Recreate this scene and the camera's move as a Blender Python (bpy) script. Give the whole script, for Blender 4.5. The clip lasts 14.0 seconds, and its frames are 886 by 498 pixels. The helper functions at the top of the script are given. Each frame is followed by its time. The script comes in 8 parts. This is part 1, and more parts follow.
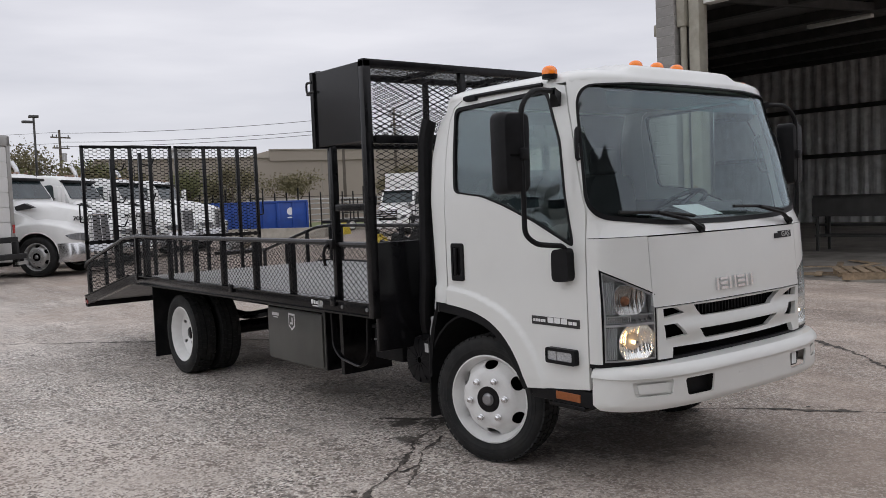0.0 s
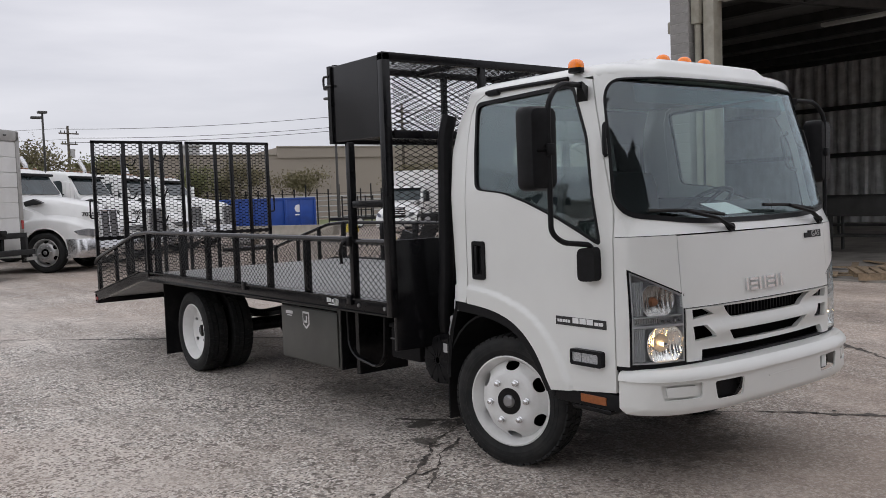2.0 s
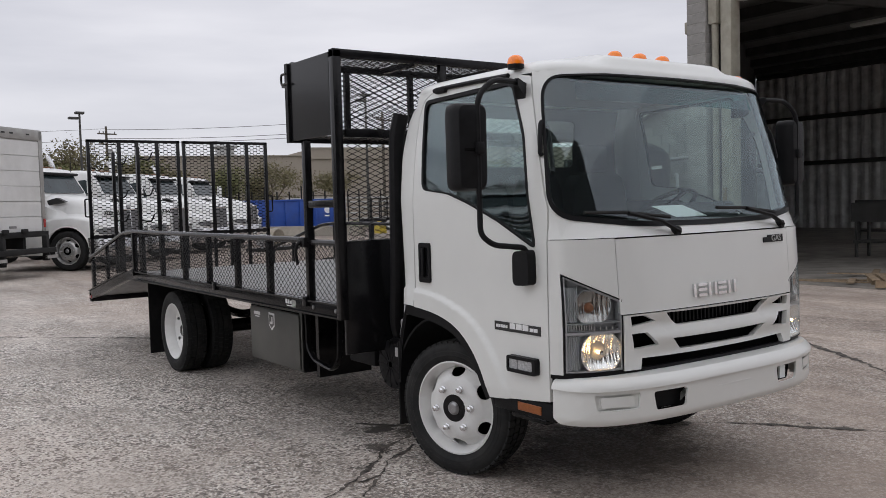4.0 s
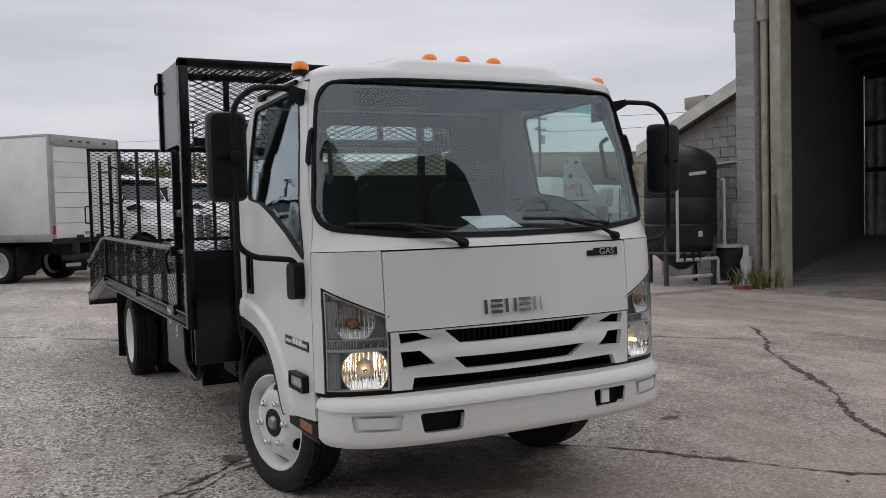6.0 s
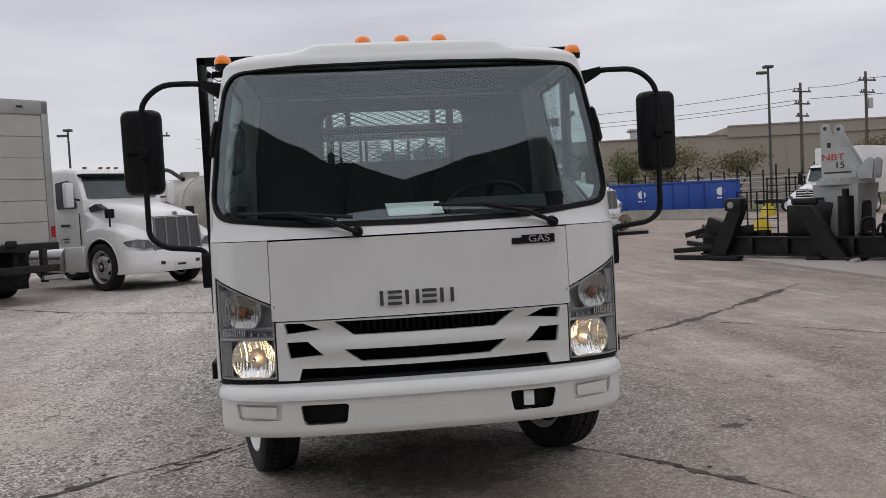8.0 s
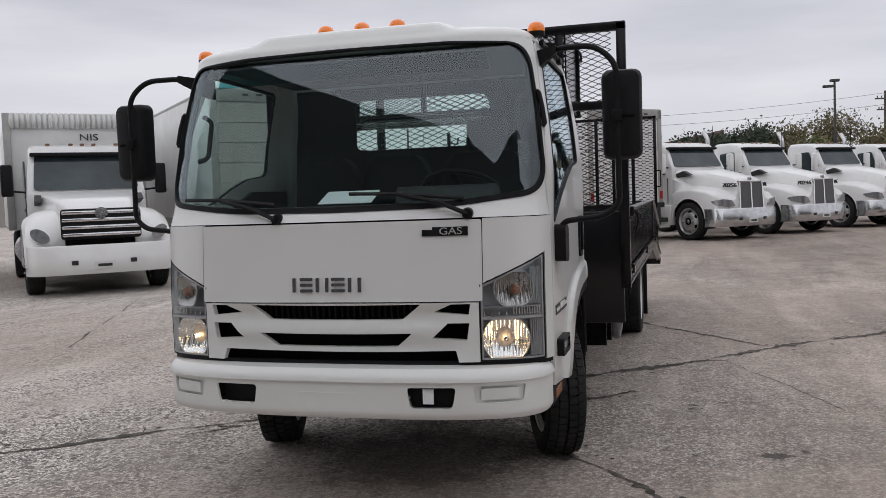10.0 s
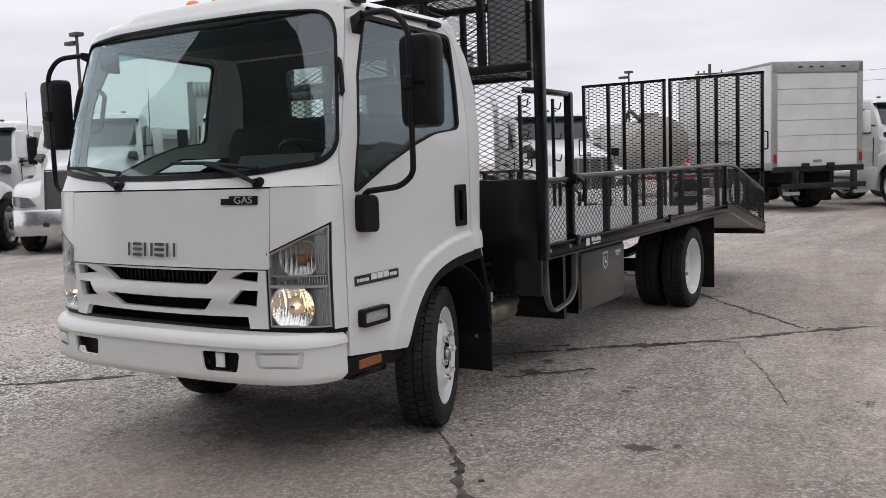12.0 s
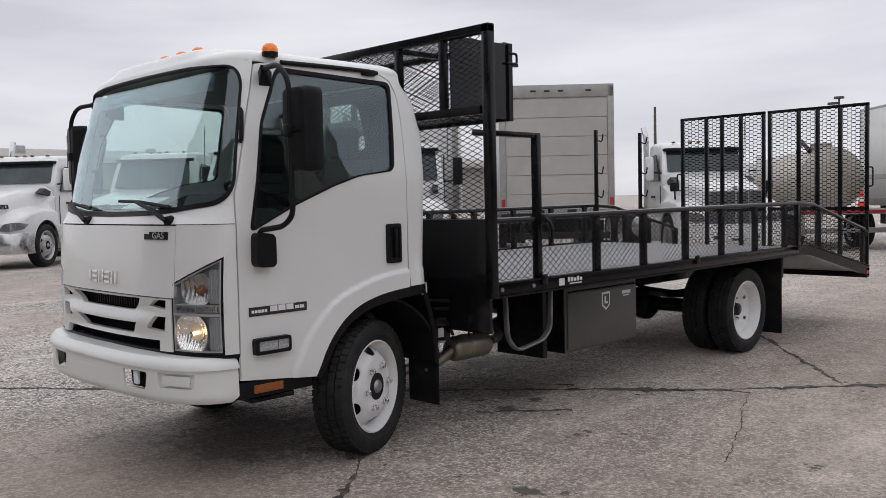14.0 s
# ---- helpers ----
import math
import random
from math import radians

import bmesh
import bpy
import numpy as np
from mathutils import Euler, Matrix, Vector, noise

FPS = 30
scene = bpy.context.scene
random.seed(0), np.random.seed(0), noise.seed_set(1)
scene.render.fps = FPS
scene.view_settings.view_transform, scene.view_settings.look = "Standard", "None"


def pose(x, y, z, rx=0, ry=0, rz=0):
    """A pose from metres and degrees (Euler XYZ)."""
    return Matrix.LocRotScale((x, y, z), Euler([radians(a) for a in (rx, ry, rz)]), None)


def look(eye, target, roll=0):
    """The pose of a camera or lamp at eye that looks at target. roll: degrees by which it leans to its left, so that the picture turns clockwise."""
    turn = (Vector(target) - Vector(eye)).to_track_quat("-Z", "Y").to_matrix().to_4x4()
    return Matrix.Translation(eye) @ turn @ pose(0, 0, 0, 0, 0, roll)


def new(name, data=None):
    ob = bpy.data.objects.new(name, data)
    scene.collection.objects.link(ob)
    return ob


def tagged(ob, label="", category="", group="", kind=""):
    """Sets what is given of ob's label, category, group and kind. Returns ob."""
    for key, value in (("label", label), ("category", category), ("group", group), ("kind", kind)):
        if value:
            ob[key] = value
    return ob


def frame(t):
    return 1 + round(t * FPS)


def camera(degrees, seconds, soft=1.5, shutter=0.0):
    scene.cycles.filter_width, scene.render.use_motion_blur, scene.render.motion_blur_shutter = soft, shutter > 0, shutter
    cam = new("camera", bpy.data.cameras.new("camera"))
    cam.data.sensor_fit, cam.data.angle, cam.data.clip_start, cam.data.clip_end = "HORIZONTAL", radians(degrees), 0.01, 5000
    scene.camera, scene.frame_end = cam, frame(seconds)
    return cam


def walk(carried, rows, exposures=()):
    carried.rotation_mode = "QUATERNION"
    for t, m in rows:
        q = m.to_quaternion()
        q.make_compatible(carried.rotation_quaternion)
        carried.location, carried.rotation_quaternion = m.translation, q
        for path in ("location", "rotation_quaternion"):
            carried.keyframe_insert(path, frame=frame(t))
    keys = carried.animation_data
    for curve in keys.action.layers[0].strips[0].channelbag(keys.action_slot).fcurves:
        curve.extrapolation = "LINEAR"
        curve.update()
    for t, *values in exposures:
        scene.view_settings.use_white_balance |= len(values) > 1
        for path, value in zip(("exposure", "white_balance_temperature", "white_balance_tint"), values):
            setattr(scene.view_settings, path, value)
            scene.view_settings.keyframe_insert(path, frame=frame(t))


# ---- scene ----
cam = camera(53.5, 14.0, soft=0.65)
# time, eye, point looked at, lean
ROWS = [
    (0.0, (-4.544, -4.206, 1.66), (-3.306, -2.638, 1.549), -2.3),
    (0.5, (-4.539, -4.158, 1.662), (-3.313, -2.582, 1.557), -2.4),
    (1.0, (-4.542, -4.122, 1.661), (-3.322, -2.54, 1.561), -2.3),
    (1.5, (-4.539, -4.093, 1.653), (-3.314, -2.515, 1.545), -2.2),
    (2.0, (-4.535, -4.051, 1.656), (-3.309, -2.475, 1.541), -2.0),
    (4.5, (-3.691, -4.438, 1.619), (-2.596, -2.768, 1.522), -1.3),
    (5.0, (-3.313, -4.669, 1.611), (-2.307, -2.943, 1.522), -1.4),
    (5.5, (-2.896, -4.89, 1.605), (-1.928, -3.143, 1.51), -1.4),
    (6.0, (-2.405, -5.033, 1.608), (-1.485, -3.259, 1.52), -1.5),
    (6.5, (-1.92, -5.249, 1.601), (-1.171, -3.397, 1.504), -2.7),
    (7.0, (-1.4, -5.307, 1.571), (-0.795, -3.403, 1.472), -3.2),
    (7.5, (-0.859, -5.413, 1.564), (-0.442, -3.46, 1.457), -3.8),
    (8.0, (-0.374, -5.442, 1.568), (-0.148, -3.457, 1.46), -2.9),
    (10.5, (2.179, -4.989, 1.519), (1.539, -3.098, 1.404), -2.0),
    (11.0, (2.676, -4.795, 1.531), (1.971, -2.926, 1.432), -1.7),
    (11.5, (3.181, -4.608, 1.509), (2.322, -2.809, 1.351), -2.2),
    (12.0, (3.61, -4.277, 1.498), (2.562, -2.584, 1.308), -2.0),
    (12.5, (4.054, -4.008, 1.489), (2.687, -2.552, 1.385), -1.8),
    (13.0, (4.441, -3.712, 1.519), (3.046, -2.284, 1.404), -1.6),
    (13.5, (4.748, -3.477, 1.524), (3.334, -2.068, 1.413), -1.4),
    (14.0, (5.008, -3.429, 1.529), (3.59, -2.023, 1.414), -1.3),
]
walk(cam, [(t, look(eye, target, lean)) for t, eye, target, lean in ROWS],
     exposures=[(0.0, 0.10), (5.0, 0.05), (6.0, -0.05), (8.0, -0.06), (10.5, 0.02), (11.0, -0.04), (11.5, 0.12), (12.0, 0.26), (12.5, 0.08), (13.1, 0.0), (13.5, -0.03), (14.0, 0.10)])


# ---- light and air: a bright, even overcast ----
world = bpy.data.worlds.new("overcast")
scene.world = world
world.use_nodes = True
wt = world.node_tree
wt.nodes.clear()
w_out = wt.nodes.new("ShaderNodeOutputWorld")
w_bg = wt.nodes.new("ShaderNodeBackground")
w_sky = wt.nodes.new("ShaderNodeTexSky")
w_sky.sky_type, w_sky.sun_disc = "NISHITA", False
w_sky.sun_elevation, w_sky.sun_rotation = radians(48), radians(200)
w_dim = wt.nodes.new("ShaderNodeMix")
w_dim.data_type, w_dim.blend_type = "RGBA", "MULTIPLY"
w_dim.inputs[0].default_value = 1.0
w_dim.inputs[7].default_value = (0.09, 0.09, 0.09, 1)
w_co = wt.nodes.new("ShaderNodeTexCoord")
w_map = wt.nodes.new("ShaderNodeMapping")
w_map.inputs["Scale"].default_value = (1.2, 1.2, 7.0)
w_noise = wt.nodes.new("ShaderNodeTexNoise")
w_noise.inputs["Scale"].default_value, w_noise.inputs["Detail"].default_value = 2.2, 5.0
w_ramp = wt.nodes.new("ShaderNodeValToRGB")
w_ramp.color_ramp.elements[0].position, w_ramp.color_ramp.elements[0].color = 0.30, (0.60, 0.60, 0.66, 1)
w_ramp.color_ramp.elements[1].position, w_ramp.color_ramp.elements[1].color = 0.68, (0.80, 0.79, 0.84, 1)
w_mix = wt.nodes.new("ShaderNodeMix")
w_mix.data_type = "RGBA"
w_mix.inputs[0].default_value = 0.92
wt.links.new(w_co.outputs["Generated"], w_map.inputs["Vector"])
wt.links.new(w_map.outputs["Vector"], w_noise.inputs["Vector"])
wt.links.new(w_noise.outputs["Fac"], w_ramp.inputs["Fac"])
wt.links.new(w_sky.outputs["Color"], w_dim.inputs[6])
wt.links.new(w_dim.outputs[2], w_mix.inputs[6])
wt.links.new(w_ramp.outputs["Color"], w_mix.inputs[7])
wt.links.new(w_mix.outputs[2], w_bg.inputs["Color"])
w_bg.inputs["Strength"].default_value = 1.0
wt.links.new(w_bg.outputs["Background"], w_out.inputs["Surface"])

sun_data = bpy.data.lights.new("sun", "SUN")
sun_data.energy, sun_data.angle, sun_data.color = 0.95, radians(150), (0.98, 0.99, 1.0)
sun_ob = new("sun", sun_data)
sun_ob.matrix_world = look((-9, -2, 30), (0.5, 2, 0))


# ---- materials ----
def mat(name, color, rough=0.5, metal=0.0, vary=0.0, grain=30.0, bump=0.0, bump_scale=200.0, dirt=None, dirt_amount=0.0, coat=0.0,
        dirt_scale=3.0, spec=0.5, rough_vary=0.0, emit=None, emit_strength=0.0, per_object=0.0):
    """A procedural surface: base colour, variation at two scales, blotches of dirt, and fine relief."""
    m = bpy.data.materials.new(name)
    m.use_nodes = True
    t = m.node_tree
    b = t.nodes["Principled BSDF"]
    b.inputs["Roughness"].default_value = rough
    b.inputs["Metallic"].default_value = metal
    b.inputs["Coat Weight"].default_value = coat
    b.inputs["Coat Roughness"].default_value = 0.05
    b.inputs["Specular IOR Level"].default_value = spec
    b.inputs["Base Color"].default_value = (*color, 1)
    co = t.nodes.new("ShaderNodeTexCoord")
    last = None
    if vary or dirt:
        n1 = t.nodes.new("ShaderNodeTexNoise")
        n1.inputs["Scale"].default_value, n1.inputs["Detail"].default_value = grain, 6.0
        t.links.new(co.outputs["Object"], n1.inputs["Vector"])
        r1 = t.nodes.new("ShaderNodeMapRange")
        r1.inputs["From Min"].default_value, r1.inputs["From Max"].default_value = 0.3, 0.7
        r1.inputs["To Min"].default_value, r1.inputs["To Max"].default_value = 1 - vary, 1 + vary
        t.links.new(n1.outputs["Fac"], r1.inputs["Value"])
        mul = t.nodes.new("ShaderNodeMix")
        mul.data_type, mul.blend_type = "RGBA", "MULTIPLY"
        mul.inputs[0].default_value = 1.0
        mul.inputs[6].default_value = (*color, 1)
        t.links.new(r1.outputs["Result"], mul.inputs[7])
        last = mul.outputs[2]
        if dirt:
            n2 = t.nodes.new("ShaderNodeTexNoise")
            n2.inputs["Scale"].default_value, n2.inputs["Detail"].default_value, n2.inputs["Roughness"].default_value = dirt_scale, 8.0, 0.65
            t.links.new(co.outputs["Object"], n2.inputs["Vector"])
            r2 = t.nodes.new("ShaderNodeMapRange")
            r2.inputs["From Min"].default_value, r2.inputs["From Max"].default_value = 0.45, 0.75
            r2.inputs["To Max"].default_value = dirt_amount
            t.links.new(n2.outputs["Fac"], r2.inputs["Value"])
            dm = t.nodes.new("ShaderNodeMix")
            dm.data_type = "RGBA"
            t.links.new(r2.outputs["Result"], dm.inputs[0])
            t.links.new(last, dm.inputs[6])
            dm.inputs[7].default_value = (*dirt, 1)
            last = dm.outputs[2]
        if per_object:
            info = t.nodes.new("ShaderNodeObjectInfo")
            r3 = t.nodes.new("ShaderNodeMapRange")
            r3.inputs["To Min"].default_value, r3.inputs["To Max"].default_value = 1 - per_object, 1 + per_object
            t.links.new(info.outputs["Random"], r3.inputs["Value"])
            om = t.nodes.new("ShaderNodeMix")
            om.data_type, om.blend_type = "RGBA", "MULTIPLY"
            om.inputs[0].default_value = 1.0
            t.links.new(last, om.inputs[6])
            t.links.new(r3.outputs["Result"], om.inputs[7])
            last = om.outputs[2]
        t.links.new(last, b.inputs["Base Color"])
        if rough_vary:
            r4 = t.nodes.new("ShaderNodeMapRange")
            r4.inputs["From Min"].default_value, r4.inputs["From Max"].default_value = 0.3, 0.7
            r4.inputs["To Min"].default_value, r4.inputs["To Max"].default_value = rough - rough_vary, rough + rough_vary
            t.links.new(n1.outputs["Fac"], r4.inputs["Value"])
            t.links.new(r4.outputs["Result"], b.inputs["Roughness"])
    if bump:
        nb = t.nodes.new("ShaderNodeTexNoise")
        nb.inputs["Scale"].default_value, nb.inputs["Detail"].default_value = bump_scale, 3.0
        t.links.new(co.outputs["Object"], nb.inputs["Vector"])
        bp = t.nodes.new("ShaderNodeBump")
        bp.inputs["Strength"].default_value, bp.inputs["Distance"].default_value = bump, 0.004
        t.links.new(nb.outputs["Fac"], bp.inputs["Height"])
        t.links.new(bp.outputs["Normal"], b.inputs["Normal"])
    if emit:
        b.inputs["Emission Color"].default_value = (*emit, 1)
        b.inputs["Emission Strength"].default_value = emit_strength
    return m


def glass(name, tint, gloss=0.04, rough=0.0):
    """Thin glazing: tinted see-through, glossier at grazing angles."""
    m = bpy.data.materials.new(name)
    m.use_nodes = True
    t = m.node_tree
    t.nodes.clear()
    out = t.nodes.new("ShaderNodeOutputMaterial")
    clear = t.nodes.new("ShaderNodeBsdfTransparent")
    clear.inputs["Color"].default_value = (*tint, 1)
    gl = t.nodes.new("ShaderNodeBsdfGlossy")
    gl.inputs["Roughness"].default_value = rough
    gl.inputs["Color"].default_value = (0.85, 0.945, 1.0, 1)
    lw = t.nodes.new("ShaderNodeLayerWeight")
    lw.inputs["Blend"].default_value = 0.5
    pw = t.nodes.new("ShaderNodeMath")
    pw.operation = "POWER"
    pw.inputs[1].default_value = 4.5
    ml = t.nodes.new("ShaderNodeMath")
    ml.operation, ml.use_clamp = "MULTIPLY_ADD", True
    ml.inputs[1].default_value, ml.inputs[2].default_value = 1 - gloss, gloss
    mx = t.nodes.new("ShaderNodeMixShader")
    t.links.new(lw.outputs["Facing"], pw.inputs[0])
    t.links.new(pw.outputs[0], ml.inputs[0])
    t.links.new(ml.outputs[0], mx.inputs[0])
    t.links.new(clear.outputs[0], mx.inputs[1])
    t.links.new(gl.outputs[0], mx.inputs[2])
    t.links.new(mx.outputs[0], out.inputs["Surface"])
    return m


PAINT = mat("white_paint", (0.725, 0.732, 0.712), 0.28, coat=0.5, vary=0.015, grain=3, dirt=(0.55, 0.54, 0.51), dirt_amount=0.12, dirt_scale=2.0, spec=0.4)
BUMPER = mat("bumper_paint", (0.75, 0.757, 0.735), 0.34, coat=0.3, vary=0.02, grain=6, dirt=(0.5, 0.49, 0.46), dirt_amount=0.2, dirt_scale=3.0)
BLACK = mat("black_paint", (0.007, 0.007, 0.008), 0.19, spec=0.22, vary=0.3, grain=8, bump=0.05, bump_scale=60, dirt=(0.035, 0.033, 0.03), dirt_amount=0.25, dirt_scale=4.0)
BLACK_GLOSS = mat("gloss_black_paint", (0.008, 0.008, 0.009), 0.18, vary=0.2, grain=4, spec=0.35)
PLASTIC = mat("black_plastic", (0.009, 0.009, 0.010), 0.48, spec=0.16, vary=0.2, grain=20, bump=0.15, bump_scale=500)
DARK = mat("dark_void", (0.006, 0.006, 0.006), 0.8, spec=0.05, vary=0.2, grain=5)
RUBBER = mat("tyre_rubber", (0.017, 0.0175, 0.018), 0.68, spec=0.22, vary=0.25, grain=15, dirt=(0.052, 0.05, 0.046), dirt_amount=0.5, dirt_scale=6.0, bump=0.2, bump_scale=150)
FLAP = mat("flap_rubber", (0.010, 0.010, 0.011), 0.6, spec=0.15, vary=0.3, grain=6, dirt=(0.06, 0.055, 0.05), dirt_amount=0.3)
WHITE_STEEL = mat("white_wheel_paint", (0.74, 0.74, 0.73), 0.38, vary=0.04, grain=10, dirt=(0.4, 0.38, 0.35), dirt_amount=0.3, dirt_scale=7.0)
CHROME = mat("chrome", (0.75, 0.75, 0.76), 0.12, 1.0, vary=0.05, grain=20)
STEEL = mat("grey_steel", (0.35, 0.35, 0.36), 0.4, 0.8, vary=0.15, grain=20, dirt=(0.12, 0.09, 0.07), dirt_amount=0.4)
EXHAUST = mat("stained_steel", (0.30, 0.27, 0.22), 0.42, 0.8, vary=0.2, grain=9, dirt=(0.12, 0.09, 0.06), dirt_amount=0.5)
DECK = mat("deck_steel", (0.22, 0.22, 0.218), 0.5, 0.2, vary=0.25, grain=14, dirt=(0.33, 0.32, 0.305), dirt_amount=0.6, dirt_scale=2.0, bump=0.3, bump_scale=40)
BOX_STEEL = mat("toolbox_steel", (0.085, 0.085, 0.078), 0.36, 0.2, vary=0.1, grain=6, bump=0.05, bump_scale=90)
AMBER = mat("amber_lens", (0.85, 0.20, 0.01), 0.2, vary=0.1, grain=40, coat=0.5, emit=(1.0, 0.25, 0.02), emit_strength=0.12)
AMBER_SIDE = mat("amber_reflector", (0.28, 0.085, 0.022), 0.3, vary=0.15, grain=80)
RED = mat("red_lens", (0.35, 0.02, 0.02), 0.25, vary=0.1, grain=40, coat=0.5)
BULB = mat("lit_bulb", (1, 0.9, 0.7), 0.3, emit=(1.0, 0.57, 0.22), emit_strength=14)
REFLECTOR = mat("lamp_reflector", (0.90, 0.89, 0.87), 0.20, 1.0, vary=0.05, grain=30)
LAMP_GREY = mat("lamp_housing", (0.40, 0.40, 0.405), 0.28, 0.25, vary=0.1, grain=30)
SIGNAL_BOWL = mat("signal_reflector", (0.44, 0.42, 0.40), 0.24, 0.9, vary=0.2, grain=50)
SIGNAL_BULB = mat("amber_bulb", (0.24, 0.10, 0.05), 0.3, vary=0.15, grain=80)
RIBBED = mat("ribbed_lens", (0.40, 0.41, 0.42), 0.18, 0.1, vary=0.35, grain=90, coat=0.6)
LENS = glass("clear_lens", (0.97, 0.98, 0.985), 0.02)
WINDSHIELD = glass("windshield_glass", (0.86, 0.96, 0.94), 0.105)
INNER_FACE = glass("glass_inner_face", (0.98, 0.985, 0.985), 0.0)
SHADE = glass("shade_band", (0.40, 0.66, 0.68), 0.0)
SIDE_GLASS = glass("side_glass", (0.85, 0.92, 0.90), 0.085)
FAR_GLASS = mat("far_window", (0.035, 0.05, 0.055), 0.08, vary=0.4, grain=1.5, spec=0.5)
MIRROR = mat("mirror_glass", (0.8, 0.8, 0.82), 0.02, 1.0, vary=0.02)
INTERIOR = mat("cab_trim", (0.030, 0.032, 0.034), 0.7, vary=0.15, grain=30, bump=0.1)
SEAT = mat("seat_fabric", (0.024, 0.025, 0.027), 0.9, vary=0.2, grain=60, bump=0.2, bump_scale=300)
PAPER = mat("paper", (0.84, 0.88, 0.88), 0.7, vary=0.05, grain=60)
INK = mat("dark_print", (0.02, 0.02, 0.02), 0.5, vary=0.1)
WHITE_INK = mat("white_print", (0.75, 0.75, 0.75), 0.45, vary=0.05)
PVC = mat("grey_pvc", (0.42, 0.42, 0.42), 0.5, vary=0.1, grain=8, dirt=(0.2, 0.19, 0.17), dirt_amount=0.5)


# ---- building kit ----
def part(name, bm, material, parent=None, label="", smooth=True):
    """Links a bmesh as one mesh object under a thing or a part."""
    me = bpy.data.meshes.new(name)
    bmesh.ops.recalc_face_normals(bm, faces=bm.faces)
    if smooth:
        for e in bm.edges:
            e.smooth = not (len(e.link_faces) == 2 and e.calc_face_angle(0.0) > 0.6)
        for f in bm.faces:
            f.smooth = True
    bm.to_mesh(me)
    bm.free()
    me.materials.append(material)
    ob = new(name, me)
    ob.parent = parent
    if label:
        tagged(ob, label)
    return ob


def shared(name, me, parent, m=None):
    """Another object on a mesh that is already there."""
    ob = new(name, me)
    ob.parent = parent
    if m is not None:
        ob.matrix_basis = m
    return ob


def thing(name, label, category, m=None, group="", kind=""):
    ob = new(name)
    ob.empty_display_size = 0.2
    if m is not None:
        ob.matrix_basis = m
    return tagged(ob, label, category, group, kind)


def B():
    return bmesh.new()


def box(bm, x0, x1, y0, y1, z0, z1, bev=0.0, seg=2):
    c = [bm.verts.new((x, y, z)) for x in (x0, x1) for y in (y0, y1) for z in (z0, z1)]
    fs = [bm.faces.new([c[i] for i in q]) for q in ((0, 1, 3, 2), (4, 6, 7, 5), (0, 4, 5, 1), (2, 3, 7, 6), (0, 2, 6, 4), (1, 5, 7, 3))]
    if bev:
        es = list({e for f in fs for e in f.edges})
        bmesh.ops.bevel(bm, geom=es, offset=bev, segments=seg, profile=0.5, affect="EDGES")
    return bm


def loft(bm, rings, closed=True, caps=True):
    """Skins rings of equal count."""
    vs = [[bm.verts.new(p) for p in r] for r in rings]
    n = len(vs[0])
    for a, b in zip(vs, vs[1:]):
        for i in range(n if closed else n - 1):
            j = (i + 1) % n
            bm.faces.new((a[i], a[j], b[j], b[i]))
    if caps and closed:
        bm.faces.new(vs[0])
        bm.faces.new(list(reversed(vs[-1])))
    return bm


def frame_of(d):
    d = Vector(d).normalized()
    u = d.cross(Vector((0, 0, 1)) if abs(d.z) < 0.9 else Vector((0, 1, 0))).normalized()
    return u, d.cross(u).normalized()


def cyl(bm, p0, p1, r0, r1=None, n=16):
    p0, p1 = Vector(p0), Vector(p1)
    r1 = r0 if r1 is None else r1
    u, v = frame_of(p1 - p0)
    ring = lambda p, r: [p + r * (math.cos(2 * math.pi * i / n) * u + math.sin(2 * math.pi * i / n) * v) for i in range(n)]
    return loft(bm, [ring(p0, r0), ring(p1, r1)])


def soften(pts, r=0.05, seg=4, closed=False):
    """Rounds the corners of a polyline."""
    pts = [Vector(p) for p in pts]
    out = []
    n = len(pts)
    for i, p in enumerate(pts):
        if not closed and i in (0, n - 1):
            out.append(p)
            continue
        a, b = pts[i - 1], pts[(i + 1) % n]
        da, db = a - p, b - p
        k = min(r, da.length * 0.45, db.length * 0.45)
        if k < 1e-5 or da.angle(db) > 3.05:
            out.append(p)
            continue
        p0, p1 = p + da.normalized() * k, p + db.normalized() * k
        for j in range(seg + 1):
            t = j / seg
            out.append(p0 * (1 - t) ** 2 + p * 2 * t * (1 - t) + p1 * t * t)
    return out


def tube(bm, pts, r, n=8, ry=None):
    """A round (or flattened) bar along a polyline."""
    pts = [Vector(p) for p in pts]
    rings, u = [], None
    for i, p in enumerate(pts):
        d = (pts[min(i + 1, len(pts) - 1)] - pts[max(i - 1, 0)]).normalized()
        if u is None:
            u, v = frame_of(d)
        else:
            u = (u - d * u.dot(d)).normalized()
            v = d.cross(u)
        rings.append([p + r * math.cos(2 * math.pi * k / n) * u + (ry or r) * math.sin(2 * math.pi * k / n) * v for k in range(n)])
    return loft(bm, rings)


def bar(bm, p0, p1, w, h=None):
    """A square bar between two points; w across, h up."""
    h = h or w
    p0, p1 = Vector(p0), Vector(p1)
    d = (p1 - p0).normalized()
    side = d.cross(Vector((0, 0, 1)))
    side = Vector((1, 0, 0)) if side.length < 1e-3 else side.normalized()
    up = side.cross(d).normalized()
    ring = lambda p: [p + a * side * w / 2 + b * up * h / 2 for a, b in ((-1, -1), (1, -1), (1, 1), (-1, 1))]
    return loft(bm, [ring(p0), ring(p1)])


def prism(bm, pts, fn, a, b):
    """Extrudes a flat outline: fn(u, v, w) gives the place."""
    return loft(bm, [[fn(u, v, a) for u, v in pts], [fn(u, v, b) for u, v in pts]])


